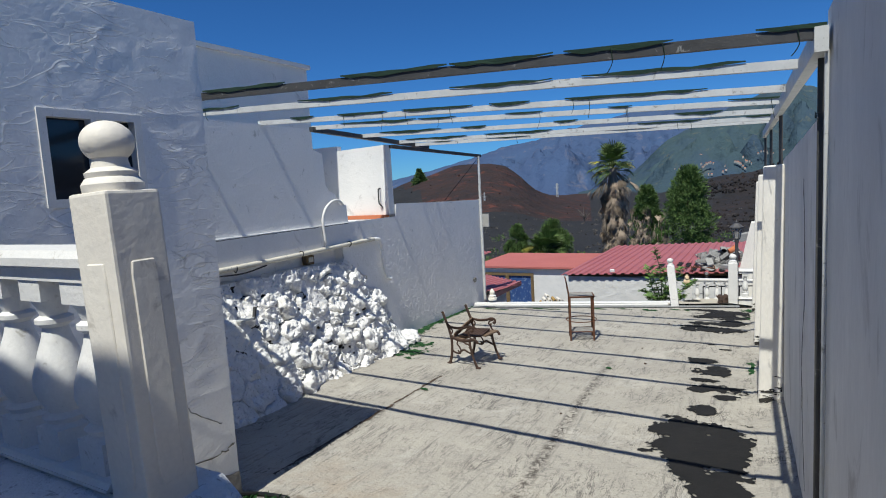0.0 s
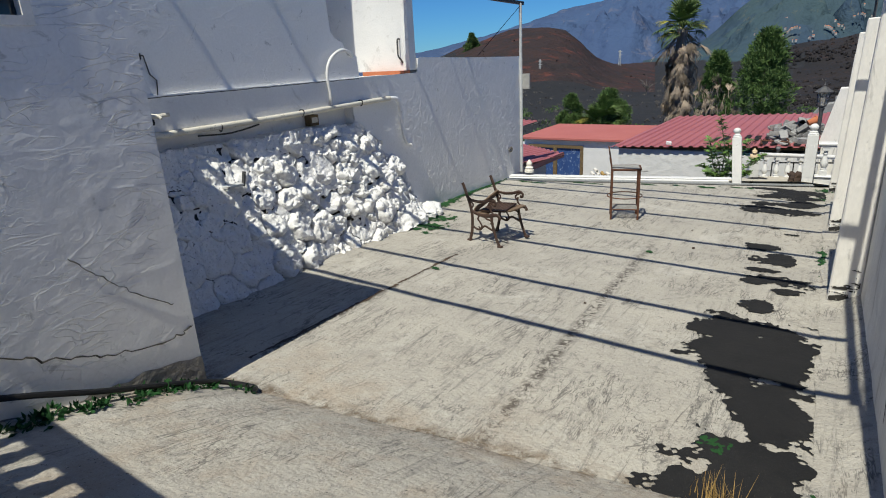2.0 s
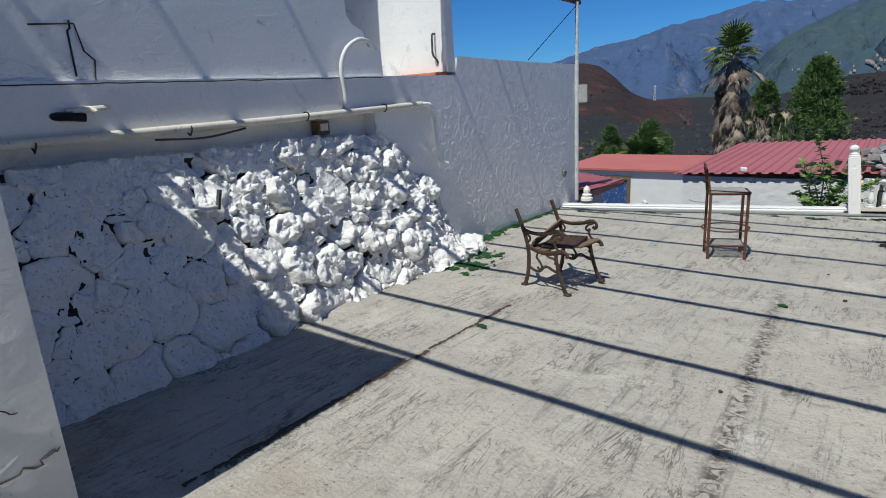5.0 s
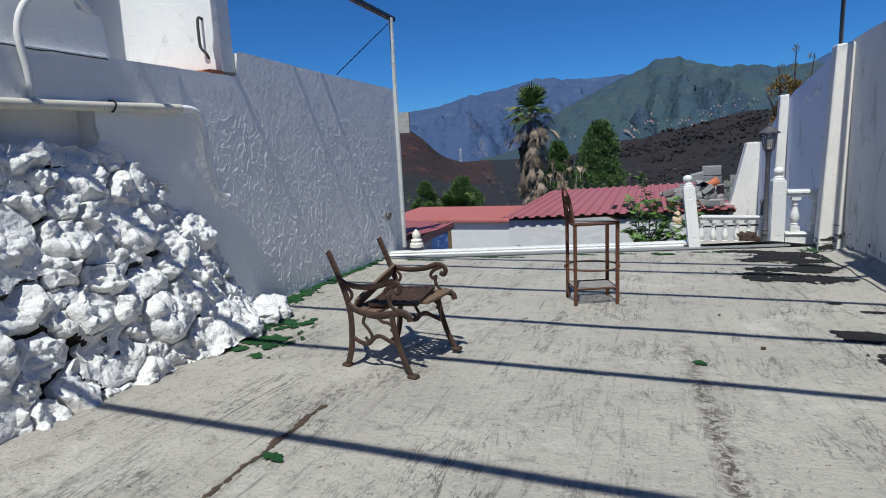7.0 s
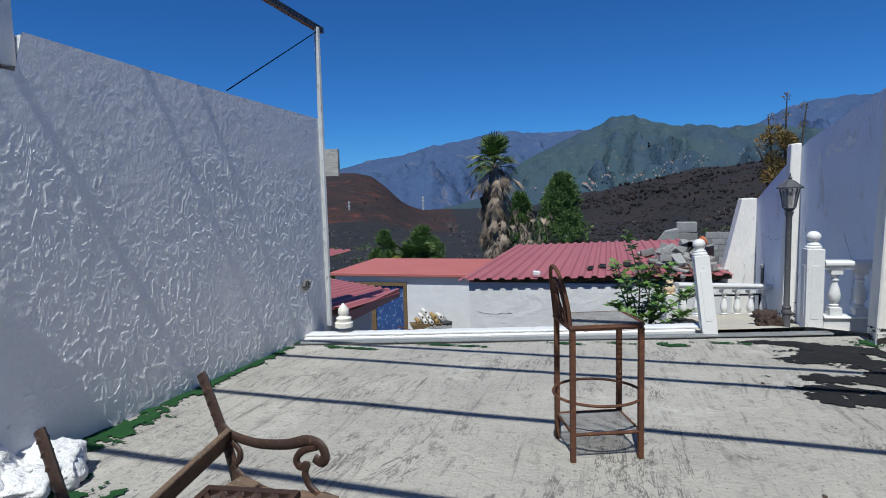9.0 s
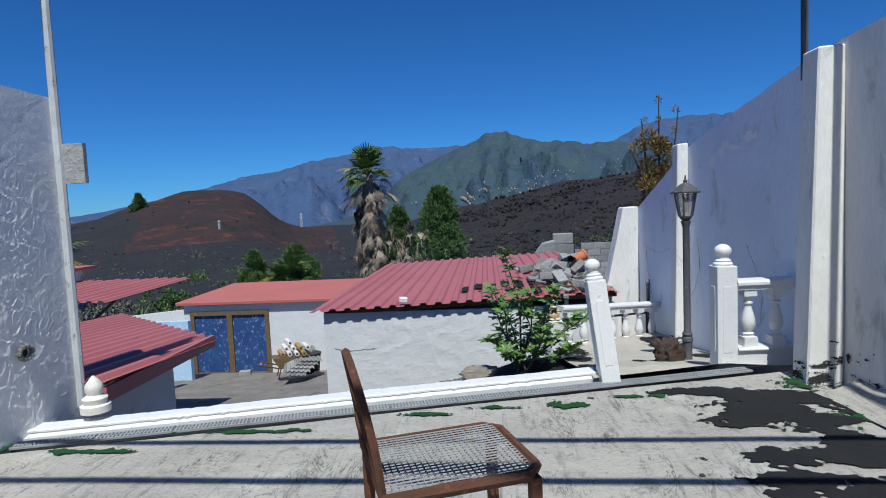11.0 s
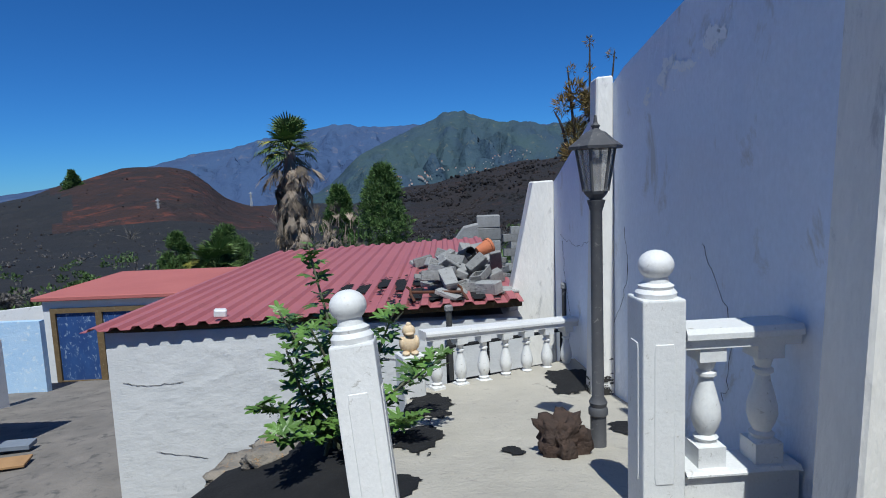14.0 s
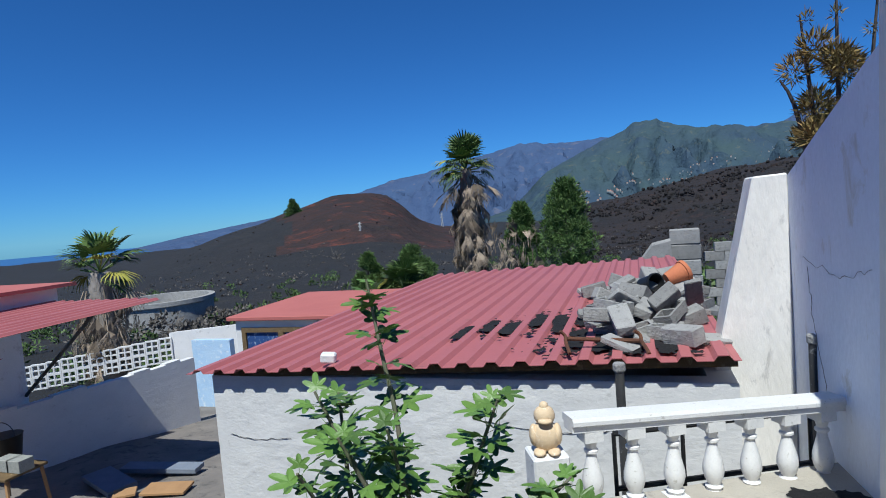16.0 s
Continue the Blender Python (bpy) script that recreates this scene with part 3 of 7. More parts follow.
# boundary wall, stepped and sloping top
WALL_TOP = [(-3.0, 3.55), (3.62, 3.47), (3.64, 2.98), (12.6, 2.50), (12.95, 2.46), (15.3, 2.08), (17.75, 1.24), (18.3, 1.08)]
def boundary(y_from, y_to, name, material, label):
    bm = bmesh.new()
    ys = sorted([q for q in [-3 + 0.25 * i for i in range(85)] + [3.62, 3.64] if y_from < q < y_to] + [y_from, y_to])
    ins, outs = [], []
    for y in ys:
        top = lerp(WALL_TOP, y) + (0.012 * nz(y * 3.1) if y > 4 else 0)
        ins.append([bm.verts.new((wall_x(y) + 0.006 * nz(y * 1.1, z * 1.3), y, z)) for z in [-4 + (top + 4) * k / 14 for k in range(15)]])
        outs.append([bm.verts.new((wall_x(y) + 0.18, y, z)) for z in (-4, top)])
    for a, c, p, q in zip(ins, ins[1:], outs, outs[1:]):
        for k in range(14):
            bm.faces.new((a[k], a[k + 1], c[k + 1], c[k]))
        bm.faces.new((a[14], p[1], q[1], c[14]))
        bm.faces.new((p[0], q[0], q[1], p[1]))
    bm.faces.new([*ins[0], outs[0][1], outs[0][0]])
    bm.faces.new([*ins[-1], outs[-1][1], outs[-1][0]])
    return setting(name, bm, material, label, "wall")


boundary(-3.0, 12.7, "wall_boundary", WEATHERED, "tall white painted boundary wall, streaked and stained at its foot")
lower_wall = boundary(12.702, 18.1, "wall_boundary_lower", SKYTINTWHITE, "white boundary wall stepping down beside the landing, tinted blue for skylight")

# white buttresses standing out of the boundary wall
for y, foot, head, top, bottom, thick in ((7.15, 0.25, 0.20, 2.72, 0.0, 0.34), (9.85, 0.26, 0.20, 2.60, -0.1, 0.34), (12.47, 0.27, 0.19, 2.45, -0.1, 0.22),
                                          (15.5, 0.21, 0.13, 2.06, -1.2, 0.20), (17.7, 1.08, 0.24, 1.26, -2.6, 0.36)):
    bm = bmesh.new()
    w = wall_x(y) - 0.002
    prism(bm, [(w, y, bottom), (w - foot, y, bottom), (w - head, y, top), (w, y, top + 0.01)], (0, thick, 0))
    bevel(bm, 0.012)
    bmesh.ops.triangulate(bm, faces=bm.faces)
    setting("wall_buttress", bm, BUTTRESS, "white plastered buttress with black stain at its foot", "buttress")

# cement fillet along the wall's foot
bm = bmesh.new()
fil = []
for i in range(60):
    y = 3.7 + 8.6 * i / 59
    wob = 0.05 * nz(y * 1.9)
    fil.append([bm.verts.new((wall_x(y) - 0.30 + wob, y, floor_z(y) + 0.012)), bm.verts.new((wall_x(y) - 0.15 + wob, y, floor_z(y) + 0.03)), bm.verts.new((wall_x(y) + 0.03, y, floor_z(y) + 0.12 + 0.03 * nz(y * 3)))])
for a, c in zip(fil, fil[1:]):
    for k in range(2):
        bm.faces.new((a[k], a[k + 1], c[k + 1], c[k]))
setting("trim_fillet", bm, FLOORMAT, "pale cement fillet along the foot of the wall", "trim", True)

# near house: stuccoed wall with a small window
HX, HY, HT = -3.85, 3.14, 4.07
bm = bmesh.new()
WY0, WY1, WZ0, WZ1 = 1.93, 2.60, 2.71, 3.32
for y0, y1, z0, z1 in ((-3, WY0, 0.2, HT), (WY1, HY, 0.40, HT), (WY0, WY1, 0.2, WZ0), (WY0, WY1, WZ1, HT)):
    face_grid(bm, (HX, y0, z0), (0, y1 - y0, 0), (0, 0, z1 - z0), max(4, int((y1 - y0) / 0.03)), max(4, int((z1 - z0) / 0.03)), amp=0.0028, k=2.2, normal=(1, 0, 0))
box(bm, -9.5, -3, 0.2, HX - 0.25, HY - 0.001, HT - 0.02)
box(bm, HX - 0.25, -3, HT - 0.03, HX, HY, HT)
box(bm, HX - 0.25, HY - 0.04, 0.45, HX - 0.001, HY, HT - 0.03)
for y0, y1, z0, z1 in ((WY0 - 0.02, WY0, WZ0, WZ1), (WY1, WY1 + 0.02, WZ0, WZ1), (WY0, WY1, WZ0 - 0.02, WZ0), (WY0, WY1, WZ1, WZ1 + 0.02)):
    box(bm, HX - 0.25, y0, z0, HX - 0.001, y1, z1)
house = setting("wall_house", bm, TROWELLED, "house wall of swirled white stucco with cracks", "wall")
bm = bmesh.new()
g = []
for i in range(56):
    y = 1.2 + 1.943 * i / 55
    foot = lerp(RAMP_Z, y + 0.127) - 0.06
    high = 0.075 + 0.02 * nz(y * 6) if y < 2.3 else 0.075 + 0.22 * (y - 2.3) / 0.84 + 0.03 * nz(y * 9)
    g.append([bm.verts.new((HX + 0.006 + 0.022 * abs(nz(y * 17, k * 1.9)) * (1 - k / 6), y, foot + high * k / 6)) for k in range(7)])
for a, c in zip(g, g[1:]):
    for k in range(6):
        bm.faces.new((a[k], c[k], c[k + 1], a[k + 1]))
part("broken_base", bm, RAWEDGE, house, "bare broken concrete under the stucco")

win = tagged(new("window_1"), "small white aluminium sliding window with dark glass", "window", kind="structure")
bm = bmesh.new()
for y0, y1, z0, z1 in ((WY0, WY0 + 0.05, WZ0, WZ1), (WY1 - 0.05, WY1, WZ0, WZ1), (WY0 + 0.05, WY1 - 0.05, WZ0, WZ0 + 0.05), (WY0 + 0.05, WY1 - 0.05, WZ1 - 0.05, WZ1), (2.25, 2.29, WZ0 + 0.05, WZ1 - 0.05)):
    box(bm, HX - 0.10, y0, z0, HX + 0.012, y1, z1)
part("window_frame", bm, GLOSSWHITE, win)
bm = bmesh.new()
box(bm, HX - 0.07, WY0 + 0.05, WZ0 + 0.05, HX - 0.06, WY1 - 0.05, WZ1 - 0.05)
part("pane", bm, GLASSDARK, win, "dark glass pane")

# taller house part behind, with a white coping
bm = bmesh.new()
box(bm, -12, -3, 0.0, -7.0, 7.95, 4.86)
tallh = setting("wall_upper_house", bm, WHITE, "grey-white side wall of the upper house", "wall")
bm = bmesh.new()
prism(bm, [(-12.05, -3.05, 4.86), (-6.95, -3.05, 4.86), (-6.95, -3.05, 4.93), (-12.05, -3.05, 4.93)], (0, 11.05, 0))
part("coping", bm, GLOSSWHITE, tallh, "white coping")

# Added block, never in view, sized so its shadow covers the lower porch.
bm = bmesh.new()
box(bm, -9.4, -3.4, 0.2, -0.98, -0.9, 5.35)
setting("wall_house_behind", bm, WHITE, "plain white block added unseen behind the porch to shade it", "wall")

# parapet above the stone wall, ending in steps
bm = bmesh.new()
prism(bm, [(-5.9, 3.1, 2.10), (-5.9, 7.42, 2.10), (-5.9, 7.39, 2.50), (-5.9, 7.20, 2.52), (-5.9, 7.14, 2.68), (-5.9, 7.0, 2.74), (-5.9, 6.93, 2.82), (-5.9, 6.90, 3.30),
           (-5.9, 6.70, 3.36), (-5.9, 6.66, 3.66), (-5.9, 3.1, 3.70)], (-0.2, 0, 0))
parapet = setting("wall_parapet", bm, TROWELLED, "white plastered parapet wall with a stepped broken end", "wall")
bm = bmesh.new()
box(bm, -6.1, 3.1, 1.87, -5.86, 8.0, 2.22)
box(bm, -6.3, 3.1, 1.45, -6.05, 8.6, 1.87)
part("ledge", bm, WHITE, parapet, "plastered ledge beam under the parapet")
bm = bmesh.new()
tube(bm, [(-5.856, 3.15 + 0.1 * i, 2.195 + 0.010 * nz(i * 0.9) + 0.012 * i / 40) for i in range(43)], 0.004, 5)
tube(bm, [(-5.895, 4.30, 2.62 - 0.05 * i + 0.0) for i in range(2)] + [(-5.895, 4.28 + 0.02 * nz(i), 2.55 - 0.06 * i) for i in range(6)], 0.007, 5)
part("crack", bm, BLACKPIPE, parapet, "dark crack along the plaster joint")

# bright roof-access wall with a handle and terracotta strip
bm = bmesh.new()
prism(bm, [(-5.90, 8.60, 2.26), (-9.0, 8.60, 2.26), (-9.0, 8.60, 3.42), (-5.90, 8.60, 3.50)], (0, 0.16, 0))
prism(bm, [(-7.0, 8.62, 3.42), (-9.0, 8.62, 3.38), (-9.0, 8.62, 3.56), (-7.0, 8.62, 3.56)], (0, 0.12, 0))
hatch = setting("wall_roof_access", bm, WHITE, "bright white upright wall panel at the roof edge", "wall")
bm = bmesh.new()
tube(bm, smooth_path([(-6.07, 8.60, 2.73), (-6.07, 8.545, 2.72), (-6.07, 8.535, 2.60), (-6.07, 8.54, 2.48), (-6.04, 8.57, 2.42), (-6.04, 8.60, 2.38)]), 0.013, 8)
part("handle", bm, DARKSTEEL, hatch, "dark bent iron handle", True)
bm = bmesh.new()
box(bm, -6.75, 8.44, 2.20, -5.905, 8.595, 2.262)
part("terracotta_strip", bm, TERRACOTTA, hatch, "terracotta tiled edge strip")
bm = bmesh.new()
box(bm, -9.0, 7.42, 2.10, -5.91, 8.74, 2.195)
part("roof_slab", bm, WHITE, hatch, "white flat roof slab")

# rough stucco wall beside the terrace
bm = bmesh.new()
face_grid(bm, (-5.88, 7.2, -0.4), (0.06, 5.05, 0), (0, 0, 1), 520, 270, top=lambda s: lerp([(0, 2.62), (0.300, 2.62), (0.312, 2.85), (0.6, 2.80), (1, 2.76)], s), amp=0.0042, normal=(1, 0, 0), shape=flicks)
box(bm, -6.12, 7.2, -4, -5.885, 12.23, 2.2)
prism(bm, [(-6.12, 8.775, 2.2), (-6.12, 8.775, 2.435), (-6.12, 10.2, 2.40), (-6.12, 12.23, 2.35), (-6.12, 12.23, 2.2)], (0.25, 0, 0))
box(bm, -6.11, 12.20, -4, -5.83, 12.245, 2.34)
rough = setting("wall_rough_stucco", bm, STUCCO, "thickly trowelled white stucco wall with cracks", "wall")
bm = bmesh.new()
for k in range(10):
    a = 2 * math.pi * k / 10
    bmesh.ops.create_icosphere(bm, subdivisions=1, radius=0.02, matrix=pose(-5.80, 11.70 + 0.055 * math.cos(a), 0.55 + 0.045 * math.sin(a)))
part("chipped_rim", bm, RAWEDGE, rough, "chipped hole in the stucco")
# Flat black lens; its colour stands for the shade inside the hole.
bm = bmesh.new()
bmesh.ops.create_icosphere(bm, subdivisions=2, radius=0.045, matrix=pose(-5.825, 11.70, 0.55) @ Matrix.Diagonal((0.25, 1, 0.9, 1)))
part("hole", bm, BLACKPIPE, rough, "black lens in the stucco, coloured as the shade inside a hole")

# rubble wall: battered backing and single stones
STONE_TOP = [(3.2, 1.66), (7.2, 1.62), (8.0, 1.02), (8.45, 0.15)]


def batter(y, t):
    """Face of the rubble wall: t from foot to head."""
    x0 = lerp([(3.2, -5.10), (5.2, -5.16), (6.4, -5.36), (7.4, -5.30), (8.5, -5.50)], y)
    return x0 + (-5.90 - x0) * t


def face_len(y):
    return math.hypot(lerp(STONE_TOP, y), 0.55)


def on_face(y, u):
    """Point on the leaning face, u metres up from its foot."""
    t = max(0.0, min(1.0, u / face_len(y)))
    return Vector((batter(y, t), y, 0.04 + (lerp(STONE_TOP, y) - 0.04) * t))


OUT = Vector((0.94, 0.0, 0.34))


def boldness(y):
    return 0.45 + 0.55 * step01(4.5, 5.8, y)


bm = bmesh.new()
g = []
for j in range(121):
    row = []
    for i in range(361):
        y = 3.1 + 5.35 * i / 360
        p = on_face(y, face_len(y) * j / 120)
        open_gap = step01(-0.06, 0.08, nz(y * 2.3, p.z * 2.3, 4) + 0.6 * nz(y * 7, p.z * 7, 6))
        depth = 0.006 + 0.016 * nz(y * 11, p.z * 11) + 0.009 * nz(y * 29, p.z * 29) - 0.085 * open_gap * boldness(y) - 0.09 * (1 - step01(0.0, 0.06, j / 120))
        row.append(bm.verts.new(p + OUT * depth))
    g.append(row)
for j in range(120):
    for i in range(360):
        f = bm.faces.new((g[j][i], g[j][i + 1], g[j + 1][i + 1], g[j + 1][i]))
        y, z = 3.1 + 5.35 * i / 360, g[j][i].co.z
        f.material_index = 1 if nz(y * 2.3, z * 2.3, 4) + 0.6 * nz(y * 7, z * 7, 6) > 0.0 else 0
for i in range(360):
    a, c = g[120][i].co, g[120][i + 1].co
    bm.faces.new((g[120][i], g[120][i + 1], bm.verts.new((-6.06, c.y, c.z + 0.02)), bm.verts.new((-6.06, a.y, a.z + 0.02))))
stonewall = setting("wall_rubble", bm, MORTAR, "whitewashed rubble stone wall leaning back, dark open gaps between stones", "wall", True)
stonewall.data.materials.append(GAPDARK)


def rock_mesh(seed, sub=3, material=STONEPAINT, flat=0.8, rough=0.28):
    bm = bmesh.new()
    bmesh.ops.create_icosphere(bm, subdivisions=sub, radius=1.0)
    for v in bm.verts:
        p = v.co.copy()
        q = p + Vector((seed * 3.7, seed * 1.3, 0))
        big = Vector([max(-0.62, min(0.62, c)) for c in p]) / 0.72
        cell = noise.voronoi(q * 1.6)[0]
        k = 1 + rough * nz(*(q * 1.1)) + rough * 0.5 * nz(*(q * 2.7)) + rough * 0.35 * nz(*(q * 6.0)) + rough * 0.22 * nz(*(q * 13.0)) - 0.25 * rough * (1 - min(1, 4 * (cell[1] - cell[0])))
        v.co = (p * 0.45 + big * 0.55) * k
        v.co.z *= flat
    return mesh_of(bm, material, True, "stone")


def stone_seeds():
    """Large stones first, smaller ones in the room that is left: (y, u, radius)."""
    rg = random.Random(4)
    out = []
    for r, tries in ((0.195, 60), (0.15, 240), (0.11, 900), (0.075, 2600)):
        for _ in range(tries):
            y, u = rg.uniform(3.12, 8.42), rg.uniform(0.0, 1.74)
            if u > face_len(y) - 0.03 or len(out) >= 330:
                continue
            if all(math.hypot(y - a, u - c) > 0.86 * (r + e) for a, c, e in out):
                out.append((y, u, r))
    return out


def wall_stone(seed, near, rg):
    """One whitewashed stone filling its cell between its neighbours, with a rounded rough face."""
    y0, u0, r0 = seed
    segs, rings = 40, (0.12, 0.24, 0.36, 0.47, 0.57, 0.66, 0.75, 0.83, 0.90, 0.96, 1.0)
    reach = []
    for k in range(segs):
        a = 2 * math.pi * k / segs
        dy, du = math.cos(a), math.sin(a)
        far = r0 * 1.45
        for y1, u1, r1 in near:
            ey, eu = y1 - y0, u1 - u0
            d2 = ey * ey + eu * eu
            side = dy * ey + du * eu
            if side > 1e-6:
                far = min(far, (d2 + r0 * r0 - r1 * r1) / (2 * side))
        far *= 1 + 0.16 * nz(y0 * 5 + 2.2 * dy, u0 * 5 + 2.2 * du, 4) + 0.10 * nz(y0 * 5 + 6 * dy, u0 * 5 + 6 * du, 7)
        reach.append(max(0.02, far))
    reach = [0.15 * reach[k - 1] + 0.7 * reach[k] + 0.15 * reach[(k + 1) % segs] for k in range(segs)]
    bold = boldness(y0)
    high = rg.uniform(-0.015, 0.085) * bold * (r0 / 0.12) ** 0.6
    tilt_y, tilt_u = rg.uniform(-0.5, 0.5) * bold, rg.uniform(-0.6, 0.3) * bold
    shrink = rg.uniform(0.88, 0.985) if bold > 0.7 else rg.uniform(0.97, 1.03)
    sharp = rg.uniform(5.0, 14.0)
    bm = bmesh.new()

    def place(dy, du, h):
        p = on_face(y0 + dy, max(-0.02, u0 + du))
        rough = 0.040 * nz(p.y * 6, p.z * 6, y0 * 9) + 0.036 * nz(p.y * 14, p.z * 14, 3) + 0.026 * nz(p.y * 26, p.z * 26, 9) + 0.022 * (0.5 - noise.voronoi(p * 30)[0][0]) + 0.012 * nz(p.y * 55, p.z * 55, 6)
        p = p + OUT * (h + rough * (0.25 + 0.75 * bold))
        return bm.verts.new(p + Vector((0, 0.030 * nz(p.y * 9, p.z * 9, 1) + 0.014 * nz(p.y * 25, p.z * 25, 1), 0.030 * nz(p.y * 9, p.z * 9, 2) + 0.014 * nz(p.y * 25, p.z * 25, 2))))

    top = place(0, 0, high)
    last = None
    for rho in rings + (1.03,):
        ring = []
        for k in range(segs):
            a = 2 * math.pi * k / segs
            rr = reach[k] * shrink * rho
            dy, du = math.cos(a) * rr, math.sin(a) * rr
            h = high * max(0.0, 1 - min(1.0, rho) ** sharp) ** 0.6 + (tilt_y * dy + tilt_u * du) * (1 - rho ** 4)
            ring.append(place(dy, du, h if rho <= 1.0 else -0.11))
        for k in range(segs):
            if last is None:
                bm.faces.new((top, ring[k], ring[(k + 1) % segs]))
            else:
                bm.faces.new((last[k], ring[k], ring[(k + 1) % segs], last[(k + 1) % segs]))
        last = ring
    me = mesh_of(bm, STONEPAINT, True, "stone")
    crease(me, 75)
    return me


SEEDS = stone_seeds()
rng = random.Random(6)
for seed in SEEDS:
    near = [q for q in SEEDS if q is not seed and math.hypot(q[0] - seed[0], q[1] - seed[1]) < 0.75]
    piece("stone", wall_stone(seed, near, rng), stonewall)
LOOSE = [rock_mesh(s, 4, STONEPAINT, 0.75, 0.26) for s in range(3)]
for k, (y, x, z, s) in enumerate(((8.45, -5.50, 0.10, 0.15), (8.22, -5.42, 0.10, 0.12), (7.85, -5.32, 0.12, 0.12))):
    piece("stone", LOOSE[k], stonewall, pose(x, y, z, 10, 5, 40) @ Matrix.Diagonal((s, s * 1.2, s * 0.8, 1)))

# ---- retaining edge, gate platform, planting bed, lower yard ----
bm = bmesh.new()
U = Vector((1, 0.265, 0)).normalized()
V = Vector((-U.y, U.x, 0))
A = Vector((-5.95, 11.60, 0))
LEN = 4.38
prof = [(0.0, -0.06), (0.0, 0.018), (0.035, 0.024), (0.045, 0.036), (0.035, 0.042), (0.035, 0.052), (0.055, 0.060), (0.18, 0.060), (0.20, 0.052), (0.20, -1.6), (0.15, -1.6)]
n_c = 160
rows = []
for i in range(n_c + 1):
    o = A + U * LEN * i / n_c + Vector((0, 0, -0.05))
    rows.append([bm.verts.new(o + V * (p + 0.005 * nz(i * 0.33, q * 20) - 0.012 * max(0, nz(i * 0.9, q * 9, 3) - 0.3)) + Vector((0, 0, q + 0.003 * nz(i * 0.4, p * 30) - 0.02 * max(0, nz(i * 0.8, p * 14, 8) - 0.3)))) for p, q in prof])
for a, c in zip(rows, rows[1:]):
    for k in range(len(prof) - 1):
        bm.faces.new((a[k], a[k + 1], c[k + 1], c[k]))
bm.faces.new(rows[0])
bm.faces.new(rows[-1])
setting("trim_edge_kerb", bm, GLOSSWHITE, "white painted moulded kerb along the terrace edge", "kerb")

# drain channel with grate sections
gm = bmesh.new()
for k in range(20):
    box(gm, 0.012 + 0.0245 * k, 0.012, -0.012, 0.024 + 0.0245 * k, 0.098, 0.0)
box(gm, 0, 0, -0.015, 0.497, 0.012, 0.0)
box(gm, 0, 0.098, -0.015, 0.497, 0.11, 0.0)
box(gm, 0, 0.05, -0.012, 0.497, 0.06, 0.0)
GR = mesh_of(gm, GRATE, False, "grate")
ang = math.degrees(math.atan2(U.y, U.x))
for k in range(11):
    p = Vector((-5.78, 11.46, 0)) + U * 0.5 * k
    ob = new("drain_grate", GR)
    ob.matrix_basis = pose(p.x, p.y, floor_z(p.y) + 0.018, 0, 0, ang)
    tagged(ob, "grey slotted drain grate set in the floor", "drain grate", group="drain grates")
bm = bmesh.new()
p = Vector((-5.85, 11.45, -0.055))
v = [p, p + U * 5.5, p + U * 5.5 + V * 0.16, p + V * 0.16]
prism(bm, [Vector(q) + Vector((0, 0, -0.10)) for q in v], (0, 0, 0.085))
setting("floor_drain_bed", bm, BLACKPIPE, "dark drain channel under the grates", "drain")

# platform beyond the gate
bm = bmesh.new()
g = []
for j in range(41):
    t = j / 40
    row = []
    for i in range(21):
        x = -1.80 + 1.95 * i / 20
        y = drain_y(x) + 0.185 + (15.74 + 0.584 * (x + 1.66) - drain_y(x)) * t
        z = lerp([(12.4, -0.02), (12.95, 0.0), (13.1, -0.08), (14.3, -0.33), (15.5, -0.52), (16.9, -0.62)], y) + 0.006 * nz(x * 3, y * 3)
        row.append(bm.verts.new((x, y, z)))
    g.append(row)
for j in range(40):
    for i in range(20):
        bm.faces.new((g[j][i], g[j][i + 1], g[j + 1][i + 1], g[j + 1][i]))
prism(bm, [(-1.80, 13.1, -3.5), (0.1, 13.1, -3.5), (0.1, 16.9, -3.5), (-1.80, 15.8, -3.5)], (0, 0, 2.75))
setting("floor_platform", bm, LANDING, "pale concrete landing sloping down beyond the gate", "floor")

BED = [(-5.7, -2.6), (-4.4, -1.6), (-3.2, -0.85), (-2.4, -0.55), (-1.7, -0.42)]
bm = bmesh.new()
g = []
for j in range(31):
    row = []
    for i in range(41):
        x, y = -5.45 + 3.75 * i / 40, 11.9 + 5.7 * j / 30
        row.append(bm.verts.new((x, y, lerp(BED, x) - 1.0 * step01(14.9, 16.9, y) + 0.05 * nz(x * 2, y * 2) + 0.02 * nz(x * 8, y * 8))))
    g.append(row)
for j in range(30):
    for i in range(40):
        bm.faces.new((g[j][i], g[j][i + 1], g[j + 1][i + 1], g[j + 1][i]))
setting("ground_bed", bm, ASH, "planting bed of black ash below the kerb", "planting bed", True)
YARD_Z = [(11.5, -2.3), (17.5, -2.95), (22, -3.4), (28, -4.3), (34, -4.6)]
bm = bmesh.new()
g = []
for j in range(41):
    row = []
    for i in range(31):
        x, y = -17 + 13 * i / 30, 11.5 + 21 * j / 40
        row.append(bm.verts.new((x, y, lerp(YARD_Z, y) + 0.05 * nz(x * 0.7, y * 0.7) + 0.25 * step01(-9.5, -6.5, x) * step01(17, 22, y))))
    g.append(row)
for j in range(40):
    for i in range(30):
        bm.faces.new((g[j][i], g[j][i + 1], g[j + 1][i + 1], g[j + 1][i]))
setting("ground_yard", bm, YARD, "stained sloping concrete of the lower yard", "yard", True)


